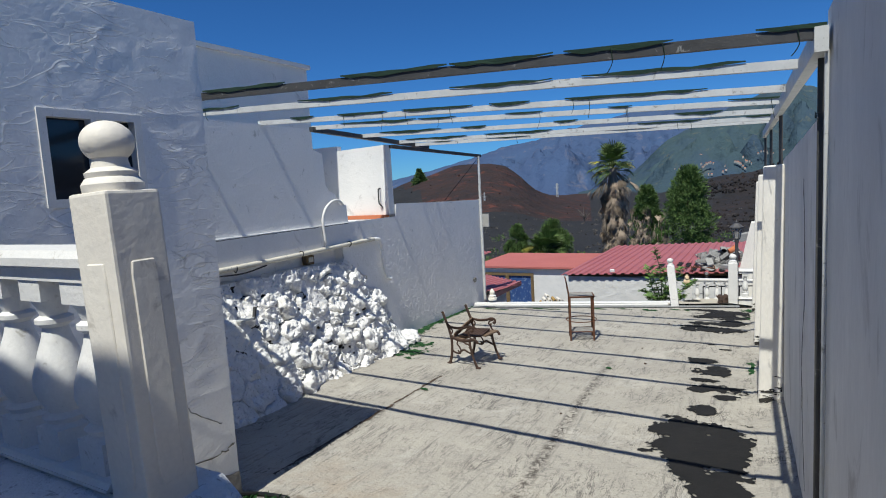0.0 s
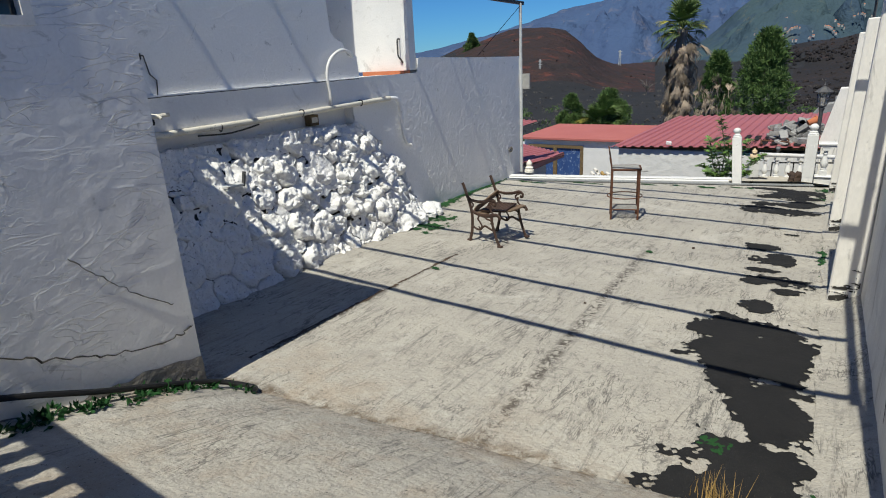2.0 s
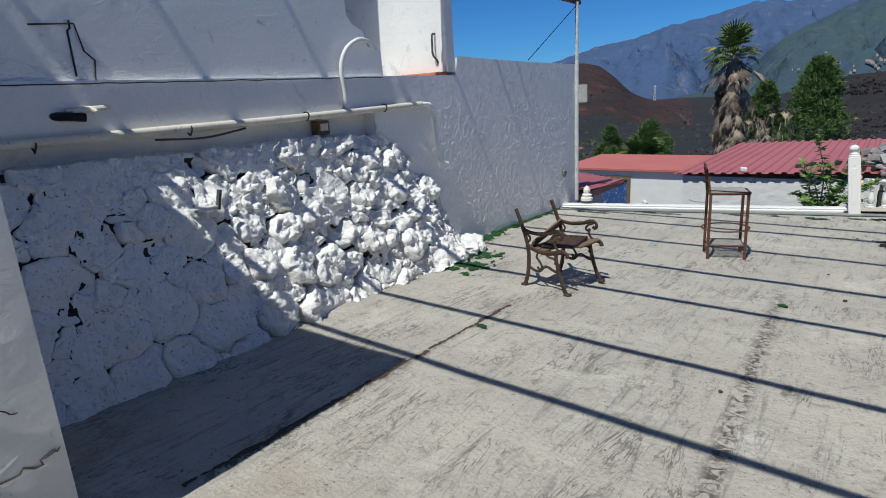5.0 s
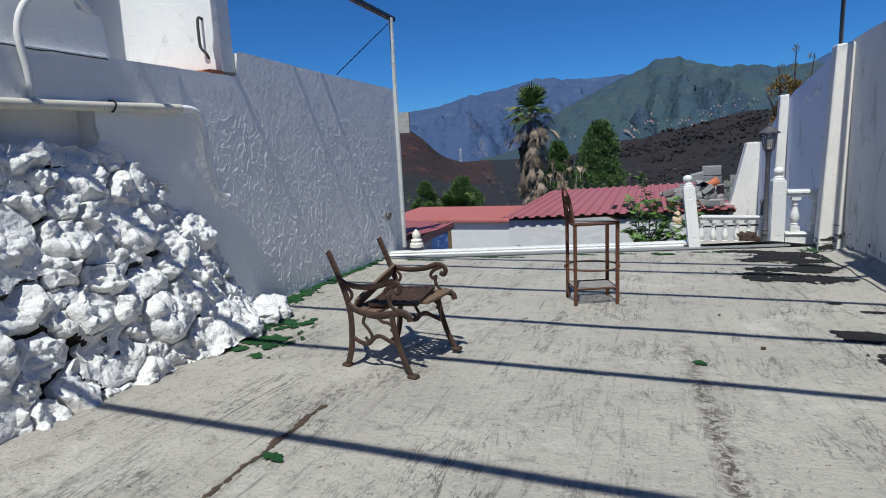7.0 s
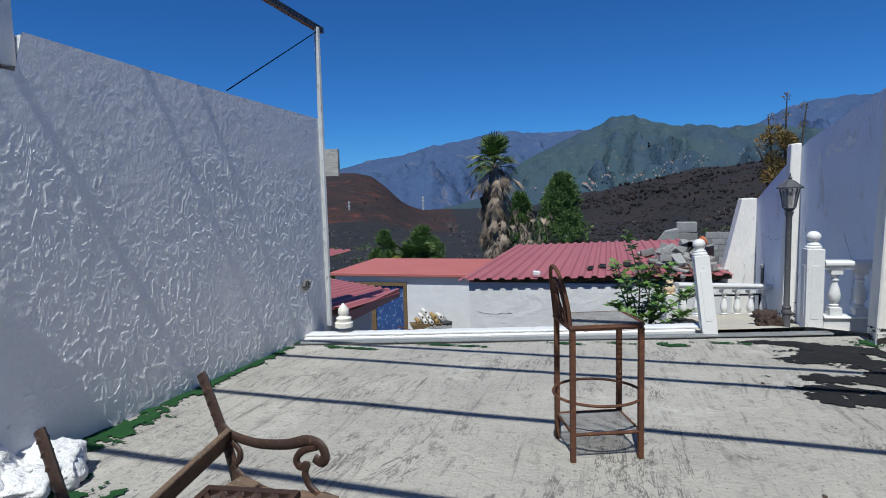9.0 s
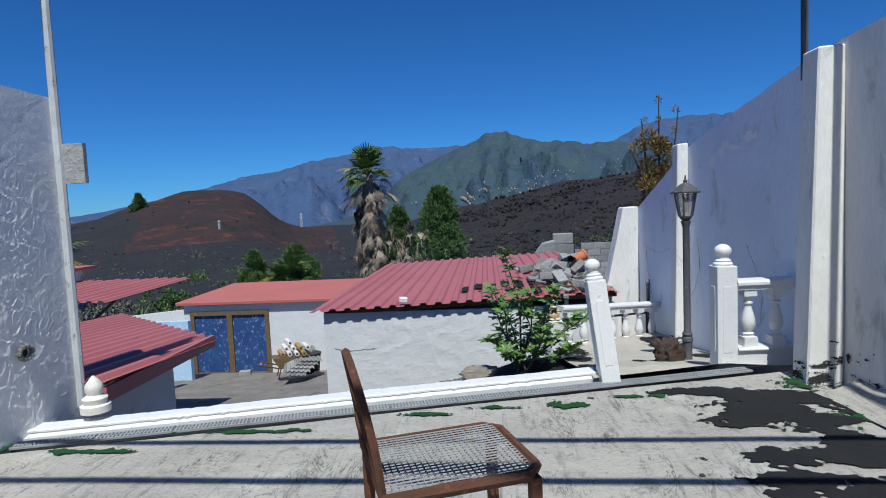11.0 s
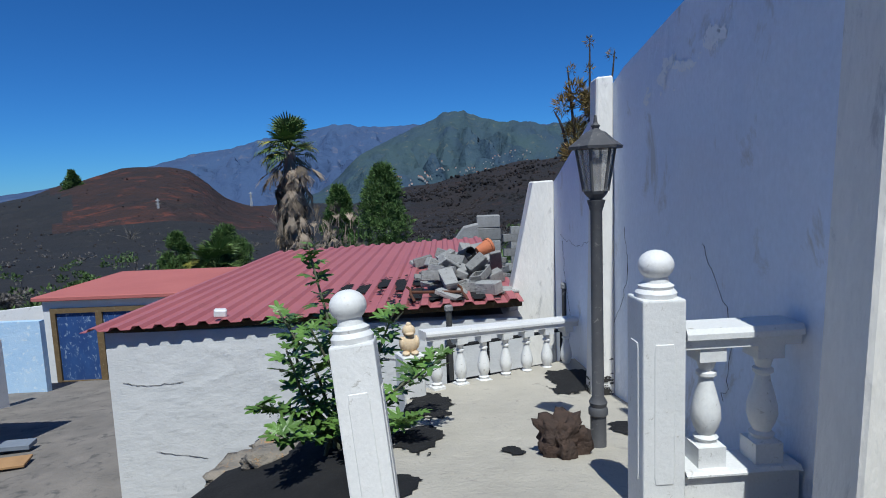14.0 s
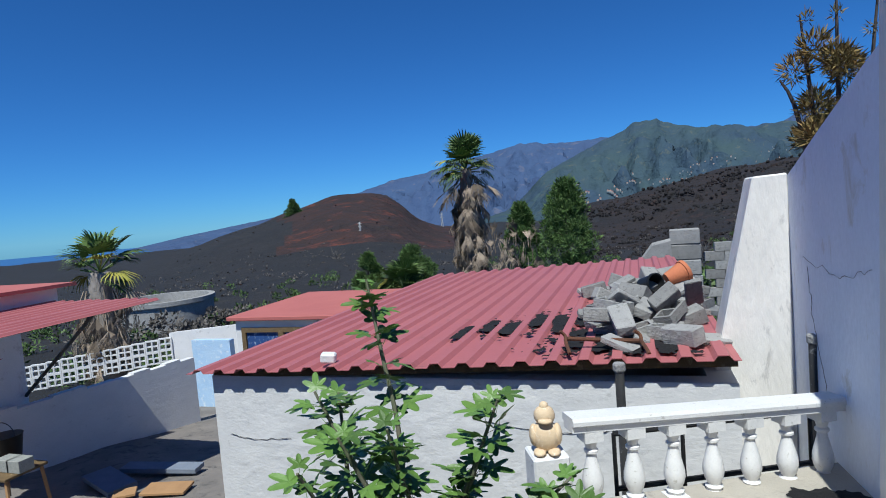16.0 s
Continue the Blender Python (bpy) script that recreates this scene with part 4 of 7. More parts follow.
# ---- sheds ----
def sheet_mesh(width, length, waves, amp, material, name="roof_sheet", skew=0.0):
    """One corrugated sheet: x across the waves, y along them, a few millimetres thick."""
    bm = bmesh.new()
    pitch = width / waves
    line = []
    for k in range(waves):
        for f, h in ((0.0, 0), (0.30, 0), (0.42, 1), (0.72, 1), (0.84, 0)):
            line.append((pitch * (k + f), amp * h))
    line.append((width + 0.01, 0))
    rows = []
    for y in (0, length * 0.5, length):
        rows.append(([bm.verts.new((x, y + skew * y / length * (width - x), z)) for x, z in line], [bm.verts.new((x, y + skew * y / length * (width - x), z - 0.006)) for x, z in line]))
    for (a, al), (c, cl) in zip(rows, rows[1:]):
        for i in range(len(line) - 1):
            bm.faces.new((a[i], a[i + 1], c[i + 1], c[i]))
            bm.faces.new((al[i + 1], al[i], cl[i], cl[i + 1]))
    for a, al in (rows[0], rows[-1]):
        for i in range(len(line) - 1):
            bm.faces.new((a[i], a[i + 1], al[i + 1], al[i]))
    return mesh_of(bm, material, False, name)


SX0, SX1, SY = -5.36, -0.58, 17.32
shed = thing("shed", "whitewashed masonry shed with red corrugated roof", "shed")
bm = bmesh.new()
face_grid(bm, (SX0, SY, -3.4), (SX1 - SX0, 0, 0), (0, 0, 3.13), 110, 75, amp=0.006, k=2.6, normal=(0, -1, 0))
part("wall", bm, SHEDWHITE, shed, "uneven whitewashed wall")
for a in ((SX0, SY + 0.002, SX0 + 0.2, 24.6), (SX0 + 0.2, 24.4, SX1, 24.6), (SX1 - 0.2, SY + 0.2, SX1, 24.4), (SX0 + 0.2, SY + 0.03, SX1, SY + 0.2)):
    bm = bmesh.new()
    box(bm, a[0], a[1], -3.4, a[2], a[3], -0.27)
    part("wall", bm, SHEDWHITE, shed)
SHEET = sheet_mesh(0.995, 7.6, 4, 0.038, REDROOF)
for k in range(5):
    piece("roof_sheet", SHEET, shed, Matrix.Translation((SX0 - 0.20 + 0.995 * k, SY - 0.13, -0.22 + 0.034 * k)) @ pose(0, 0, 0, 0.0, -1.95, 0))
bm = bmesh.new()
prism(bm, [(SX0, SY + 0.02, -0.30), (SX1, SY + 0.02, -0.14), (SX1, SY + 0.02, -0.065), (SX0, SY + 0.02, -0.235)], (0, 0.10, 0))
part("purlin", bm, DOORWOOD, shed, "timber under the eave")
bm = bmesh.new()
box(bm, -0.07, -0.05, 0, 0.07, 0.05, 0.09)
bevel(bm, 0.015)
ob = part("stone_block", bm, GLOSSWHITE)
ob.matrix_basis = pose(-4.02, 17.32, -0.125, 4, 6, 20)
tagged(ob, "small white block lying on the roof's edge", "block")

garage = thing("garage", "white garage with red slab roof and blue double door", "garage")
GY = 28.0
bm = bmesh.new()
box(bm, -13.65, GY, -5.2, -13.42, GY + 0.25, -1.75)
box(bm, -10.5, GY, -5.2, -4.5, GY + 0.25, -1.75)
box(bm, -13.42, GY, -2.0, -10.5, GY + 0.25, -1.75)
box(bm, -13.65, GY + 0.25, -5.2, -13.4, GY + 4.6, -1.75)
box(bm, -4.75, GY + 0.25, -5.2, -4.5, GY + 4.6, -1.75)
box(bm, -13.4, GY + 4.4, -5.2, -4.75, GY + 4.6, -1.75)
part("wall", bm, SHEDWHITE, garage)
bm = bmesh.new()
prism(bm, [(-13.85, GY - 0.2, -1.75), (-4.4, GY - 0.2, -1.75), (-4.4, GY - 0.2, -1.62), (-13.85, GY - 0.2, -1.62)], (0, 5.0, 0.05))
bevel(bm, 0.02)
part("roof", bm, REDSLAB, garage, "flat red roof slab")
gdoor = new("door")
gdoor.parent = garage
gdoor["label"] = "peeling blue double door in brown timber frame"
bm = bmesh.new()
for x0, x1, z0, z1 in ((-13.42, -13.27, -4.35, -2.0), (-10.65, -10.5, -4.35, -2.0), (-13.27, -10.65, -2.15, -2.0), (-12.06, -11.86, -4.35, -2.15), (-13.27, -12.06, -4.35, -4.25), (-11.86, -10.65, -4.35, -4.25)):
    box(bm, x0, GY - 0.05, z0, x1, GY + 0.1, z1)
part("door_frame", bm, DOORWOOD, gdoor)
for x0, x1 in ((-13.27, -12.06), (-11.86, -10.65)):
    for z0, z1 in ((-4.25, -2.15),):
        bm = bmesh.new()
        box(bm, x0, GY + 0.02, z0, x1, GY + 0.06, z1)
        part("panel", bm, BLUEDOOR, gdoor, "blue panel with flaking paint")

# pale blue wall and white yard wall
bm = bmesh.new()
box(bm, -14.1, 26.5, -5.0, -12.72, 26.7, -2.05)
setting("wall_pale_blue", bm, BLUEWALL, "pale blue painted yard wall", "wall")
bm = bmesh.new()
line = [(-13.6, 13.0), (-12.9, 19.0), (-12.6, 22.5), (-12.4, 24.7)]
for (x0, y0), (x1, y1) in zip(line, line[1:]):
    d = Vector((x1 - x0, y1 - y0, 0))
    for k in range(5):
        a = Vector((x0, y0, 0)) + d * k / 5
        c = Vector((x0, y0, 0)) + d * (k + 1) / 5
        top = -1.85 - 0.032 * (a.y - 17) + 0.05 * (k % 2)
        nrm = Vector((-d.y, d.x, 0)).normalized() * 0.2
        prism(bm, [(a.x, a.y, -5), (c.x, c.y, -5), (c.x + nrm.x, c.y + nrm.y, -5), (a.x + nrm.x, a.y + nrm.y, -5)], (0, 0, top + 5))
setting("wall_yard", bm, SHEDWHITE, "white yard wall with stepped top", "wall")

# lean-to on the near side of the yard with corrugated red roofs
lean = thing("lean_to", "white lean-to with red corrugated roof sheets", "lean-to")
bm = bmesh.new()
box(bm, -9.6, 12.6, -3.2, -5.95, 12.8, 0.02)
box(bm, -6.15, 12.8, -3.2, -5.95, 13.75, 0.0)
box(bm, -9.6, 13.55, -3.2, -6.15, 13.75, -0.05)
part("wall", bm, WHITE, lean)
for k in range(4):
    piece("roof_sheet", sheet_mesh(0.92, 1.85 + 0.98 * k, 4, 0.035, REDROOF, skew=1.07), lean, Matrix.Translation((-5.60 - 0.92 * (k + 1), 12.18, 0.19 - 0.03 * (k + 1))) @ pose(0, 0, 0, -3.5, -1.9, 0))
bm = bmesh.new()
box(bm, -5.64, 12.2, 0.02, -5.60, 14.0, 0.14)
part("fascia", bm, REDROOF, lean, "red painted roof edge")

lean2 = thing("open_shelter", "open shelter with red corrugated roof and strut", "shelter")
SHEET3 = sheet_mesh(0.92, 3.0, 4, 0.035, REDROOF)
for k in range(5):
    piece("roof_sheet", SHEET3, lean2, Matrix.Translation((-9.6 - 0.92 * (k + 1), 18.0, -0.03)) @ pose(0, 0, 0, 1, 1.5, 0))
bm = bmesh.new()
box(bm, -14.9, 17.8, -4, -13.15, 18.0, -0.1)
box(bm, -13.35, 18.0, -4, -13.15, 20.9, -0.15)
part("wall", bm, WHITE, lean2)
bm = bmesh.new()
tube(bm, [(-13.15, 20.85, -1.85), (-10.9, 20.85, -0.08)], 0.035, 6)
part("strut", bm, DARKSTEEL, lean2, "slanting dark steel strut")
bm = bmesh.new()
box(bm, -15.6, 19.6, -0.2, -12.4, 21.2, 0.30)
part("upper_room", bm, WHITE, lean2)
bm = bmesh.new()
box(bm, -15.7, 19.4, 0.30, -12.1, 21.4, 0.37)
part("upper_roof", bm, REDSLAB, lean2)


# ---- balustrades and gate posts ----
BAL = [(0.052, 0.10), (0.040, 0.115), (0.050, 0.135), (0.034, 0.15), (0.050, 0.19), (0.060, 0.235), (0.058, 0.28), (0.046, 0.34), (0.032, 0.40), (0.027, 0.435), (0.040, 0.45), (0.040, 0.465), (0.028, 0.475), (0.036, 0.51), (0.046, 0.535)]


def baluster_mesh(height, fat=1.0):
    k = height / 0.60
    bm = bmesh.new()
    lathe(bm, [(r * fat, z * k) for r, z in BAL], 20)
    box(bm, -0.058, -0.058, 0, 0.058, 0.058, 0.102 * k)
    box(bm, -0.055, -0.055, 0.53 * k, 0.055, 0.055, 0.60 * k)
    me = mesh_of(bm, GLOSSWHITE, True, "baluster")
    crease(me, 35)
    return me


def post(m, height, wide, label, material=GLOSSWHITE, ball=0.075):
    ob = thing("balustrade_post", label, "post", m, group="balustrade posts")
    w = wide / 2
    bm = bmesh.new()
    box(bm, -w, -w, -0.15, w, w, height)
    bevel(bm, 0.008, 2)
    part("shaft", bm, material, ob)
    for k in range(4):
        rot = Matrix.Rotation(k * math.pi / 2, 4, "Z")
        z0, z1, f = height * 0.14, height * 0.80, w * 0.42
        bm = bmesh.new()
        prism(bm, [rot @ Vector(p) for p in ((-f, -w - 0.004, z0), (f, -w - 0.004, z0), (f * 1.15, -w - 0.004, z0 + 0.03), (f * 1.15, -w - 0.004, z1 - 0.03), (f, -w - 0.004, z1), (-f, -w - 0.004, z1), (-f * 1.15, -w - 0.004, z1 - 0.03), (-f * 1.15, -w - 0.004, z0 + 0.03))], rot @ Vector((0, 0.006, 0)))
        bevel(bm, 0.003)
        part("raised_panel", bm, material, ob, "raised moulded panel")
    bm = bmesh.new()
    b = ball
    lathe(bm, [(b * 1.12, height - 0.005), (b * 1.16, height + 0.018), (b * 1.0, height + 0.032), (b * 0.95, height + 0.034), (b * 1.0, height + 0.046), (b * 0.72, height + 0.058), (b * 0.66, height + 0.075)]
          + [(b * math.sin(math.radians(a)), height + 0.075 + b * 0.74 - b * 0.86 * math.cos(math.radians(a))) for a in range(42, 178, 8)], 28)
    part("ball_finial", bm, material, ob, "round ball finial", True)
    return ob


def rail_mesh(bm, a, c, wide, z_low, z_mid, z_top):
    """Moulded handrail from a to c."""
    a, c = Vector(a), Vector(c)
    d = (c - a).normalized()
    s = Vector((-d.y, d.x, 0)).normalized()
    w = wide / 2
    pr = [(-w * 0.75, z_low), (w * 0.75, z_low), (w * 0.75, z_mid), (w, z_mid + 0.008), (w, z_top - 0.02), (w * 0.85, z_top), (-w * 0.85, z_top), (-w, z_top - 0.02), (-w, z_mid + 0.008), (-w * 0.75, z_mid)]
    prism(bm, [a + s * p + Vector((0, 0, z)) for p, z in pr], c - a)


def balustrade(label, a, c, count, height, base_h, wide=0.16, fat=1.0):
    a, c = Vector(a), Vector(c)
    ob = thing("balustrade", label, "balustrade", group="white balustrades")
    bm = bmesh.new()
    rail_mesh(bm, a, c, wide, base_h + height, base_h + height + 0.035, base_h + height + 0.085)
    part("handrail", bm, GLOSSWHITE, ob)
    bm = bmesh.new()
    rail_mesh(bm, a, c, wide * 1.1, -0.05, base_h - 0.02, base_h)
    part("plinth", bm, GLOSSWHITE, ob)
    me = baluster_mesh(height, fat)
    for k in range(count):
        p = a + (c - a) * (k + 0.5) / count
        piece("baluster", me, ob, Matrix.Translation(p + Vector((0, 0, base_h))) @ pose(0, 0, 0, 0, 0, math.degrees(math.atan2((c - a).y, (c - a).x))))
    return ob


post(Matrix.Translation((-1.67, 12.70, -0.03)) @ pose(0, 0, 0, -6, -5.5, 4), 0.80, 0.15, "white moulded gate post with ball top, leaning outward", ball=0.064)
post(pose(-0.60, 13.12, -0.06, 0, 0, 3), 0.865, 0.17, "white moulded gate post with ball top beside the wall", ball=0.069)
balustrade("short white balustrade between gate post and buttress", (-0.50, 13.15, -0.03), (-0.02, 13.18, -0.03), 2, 0.50, 0.12, 0.17)
balustrade("white balustrade at the end of the landing", (-1.66, 15.82, -0.66), (-0.12, 16.72, -0.80), 7, 0.52, 0.06, 0.15)
post(pose(-1.354, 0.85, 1.897, 0, -2.2, 2), 0.838, 0.142, "cream painted porch post with ball top, smeared with dirt", CREAM, ball=0.060)
balustrade("white porch balustrade on a low wall", (-3.83, 0.895, 1.895), (-1.47, 0.875, 1.895), 11, 0.52, 0.095, 0.16, 1.22)
bm = bmesh.new()
PLINTH = [(1.96, -1.29), (1.93, -1.22), (1.89, -1.16), (1.83, -1.11), (1.74, -1.08), (1.2, -1.12), (0.7, -1.10)]
rings = []
for k in range(17):
    y = -0.2 + 1.20 * k / 16
    lean = 0.01 * (k / 16) ** 6
    rings.append([bm.verts.new((-3.84, y - lean, 1.955))] + [bm.verts.new((x + (0.018 * nz(y * 6, z * 7) if j else 0), y + (0.03 * nz(z * 9, x * 4) - lean if k == 16 and j else 0), z)) for j, (z, x) in enumerate(PLINTH)] + [bm.verts.new((-3.84, y, 0.7))])
for a, c in zip(rings, rings[1:]):
    for j in range(8):
        bm.faces.new((a[j], c[j], c[j + 1], a[j + 1]))
bm.faces.new(rings[-1])
bm.faces.new(rings[0])
porch = setting("floor_porch", bm, MORTAR, "raised porch block with worn broken white plaster", "porch")
bm = bmesh.new()
for y, z, s in ((0.92, 1.80, 0.07), (0.85, 1.84, 0.08), (0.76, 1.87, 0.07), (0.955, 1.72, 0.06), (0.66, 1.84, 0.06), (0.86, 1.70, 0.08)):
    bmesh.ops.create_icosphere(bm, subdivisions=3, radius=s, matrix=pose(-1.085, y, z) @ Matrix.Diagonal((0.5, 1, 1, 1)))
for v in bm.verts:
    v.co += Vector((0.012 * nz(*(v.co * 31)), 0.012 * nz(*(v.co * 27)), 0.014 * nz(*(v.co * 29))))
part("broken_core", bm, LAVAROCK, porch, "bare dark concrete where the plaster fell")
bm = bmesh.new()
box(bm, -0.10, -0.10, -0.6, 0.10, 0.10, 0.44)
bevel(bm, 0.01)
ob = part("pedestal", bm, GLOSSWHITE)
ob.matrix_basis = pose(-1.77, 15.72, -0.60, 0, 0, 25)
tagged(ob, "square white pedestal at the balustrade's end", "pedestal")
# plaster figure: one plain mesh
bm = bmesh.new()
for x, y, z, rx, ry, rz in ((0, 0, 0.10, 0.095, 0.085, 0.10), (0, 0.0, 0.235, 0.068, 0.065, 0.065), (0, -0.055, 0.215, 0.045, 0.04, 0.018), (-0.075, 0, 0.11, 0.03, 0.06, 0.07), (0.075, 0, 0.11, 0.03, 0.06, 0.07), (-0.045, -0.06, 0.02, 0.04, 0.06, 0.02), (0.045, -0.06, 0.02, 0.04, 0.06, 0.02), (0, 0, 0.295, 0.03, 0.03, 0.03)):
    bmesh.ops.create_icosphere(bm, subdivisions=3, radius=1, matrix=pose(x, y, z) @ Matrix.Diagonal((rx, ry, rz, 1)))
ob = part("garden_figure", bm, STATUE, smooth=True)
ob.matrix_basis = pose(-1.77, 15.72, -0.16, 0, 0, 12) @ Matrix.Scale(0.85, 4)
tagged(ob, "small cream plaster garden figure on a white pedestal", "figure")
# finial on the kerb beside the stucco wall
bm = bmesh.new()
lathe(bm, [(0.10, 0), (0.10, 0.05), (0.075, 0.06), (0.085, 0.10), (0.05, 0.125), (0.062, 0.16), (0.058, 0.20), (0.03, 0.235), (0.008, 0.26)], 18)
ob = part("kerb_finial", bm, CREAM, smooth=True)
ob.matrix_basis = pose(-5.48, 11.90, 0.06)
tagged(ob, "small cream finial standing on the kerb's end", "finial")

# ---- pergola ----
pergola = thing("pergola", "weathered steel pergola frame with shreds of shade net", "pergola")
BEAMS = [3.45, 4.40, 5.70, 6.75, 7.90, 9.0, 9.55]


def rail_z(y):
    return 3.30 + 0.004 * (y - 3.5)


for k, y in enumerate(BEAMS):
    bm = bmesh.new()
    left = Vector((-5.95, y + 0.04, 3.64 if y < 6.8 else 3.64 - 0.055 * (y - 6.7)))
    right = Vector((wall_x(y) - 0.02, y, rail_z(y) - 0.015))
    d = right - left
    box_pts = [left + Vector((0, a, c)) for a, c in ((-0.022, 0.02), (0.022, 0.02), (0.022, 0.078), (-0.022, 0.078))]
    prism(bm, box_pts, d)
    part("beam", bm, DARKSTEEL if k == 0 else GALV, pergola, "dark weathered front beam" if k == 0 else "")
    # torn net hanging on the beam
    rg = random.Random(20 + k)
    s = rg.uniform(0, 0.1)
    while s < 0.97:
        run = rg.uniform(0.04, 0.22)
        n_s = max(3, int(run * 60))
        top, low = [], []
        bm = bmesh.new()
        for i in range(n_s + 1):
            p = left + d * min(1.0, s + run * i / n_s)
            env = math.sin(math.pi * i / n_s) ** 0.5
            top.append(bm.verts.new(p + Vector((0, -0.030 - 0.004 * nz(i * 0.7, k), 0.094 + 0.012 * nz(i * 0.5, k, 2)))))
            low.append(bm.verts.new(p + Vector((0, -0.031, 0.085 - env * (0.010 + 0.040 * abs(nz(i * 0.45, k * 3.1)))))))
        for i in range(n_s):
            bm.faces.new((top[i], top[i + 1], low[i + 1], low[i]))
        for _ in range(rg.randint(0, 2)):
            p = left + d * min(0.98, s + run * rg.random())
            tube(bm, smooth_path([p + Vector((0, -0.03, 0.08)), p + Vector((0.01, -0.035, 0.0)), p + Vector((rg.uniform(-0.04, 0.04), -0.03, -rg.uniform(0.03, 0.12)))], 3), 0.003, 3)
        s += run + rg.uniform(0.0, 0.10 if k in (0, 2) else 0.25)
        part("net_shred", bm, NET, pergola, "torn dark green shade net")
bm = bmesh.new()
prism(bm, [(wall_x(3.4) - 0.075, 3.40, rail_z(3.4) - 0.06), (wall_x(3.4) - 0.015, 3.40, rail_z(3.4) - 0.06), (wall_x(3.4) - 0.015, 3.40, rail_z(3.4) + 0.06), (wall_x(3.4) - 0.075, 3.40, rail_z(3.4) + 0.06)], Vector((wall_x(12.9) - wall_x(3.4), 9.5, rail_z(12.9) - rail_z(3.4))))
part("side_rail", bm, GALV, pergola)
for y in (3.62, 7.42, 10.15, 12.95):
    bm = bmesh.new()
    x = wall_x(y) - 0.026
    w = 0.02 if y > 4 else 0.014
    box(bm, x - w, y - w, -0.05 if y < 12 else 2.3, x + w, y + w, rail_z(y) - 0.06)
    part("upright", bm, DARKSTEEL, pergola, "dark steel upright fixed to the wall")
bm = bmesh.new()
tube(bm, [(wall_x(3.44) - 0.018, 3.44, 0.15), (wall_x(3.44) - 0.018, 3.44, 3.25)], 0.011, 8)
part("conduit", bm, GALV, pergola, "thin grey conduit beside the upright", True)
bm = bmesh.new()
tube(bm, [(-5.80, 12.19, 0.0), (-5.80, 12.19, 3.36)], 0.032, 8)
part("upright", bm, GALV, pergola, "slim pale steel upright", True)
bm = bmesh.new()
box(bm, -0.03, 0, -0.03, 0.03, 3.62, 0.03, Matrix.Translation((-5.87, 8.72, 3.47)) @ pose(0, 0, 0, -1.7, 0, -0.8))
part("side_rail", bm, DARKSTEEL, pergola)
bm = bmesh.new()
box(bm, -0.035, 0, -0.035, 0.035, 3.4, 0.035, Matrix.Translation((-5.9, 6.7, 3.66)) @ pose(0, 0, 0, -2.6, 0, 0))
part("side_rail", bm, DARKSTEEL, pergola)
bm = bmesh.new()
tube(bm, [(-5.80, 12.16, 3.30), (-5.86, 10.60, 2.42)], 0.006, 5)
part("guy_wire", bm, BLACKPIPE, pergola)
bm = bmesh.new()
box(bm, -5.77, 12.19, 1.72, -5.61, 12.23, 2.02)
part("plate", bm, BLOCK, pergola, "grey plate fixed to the upright")


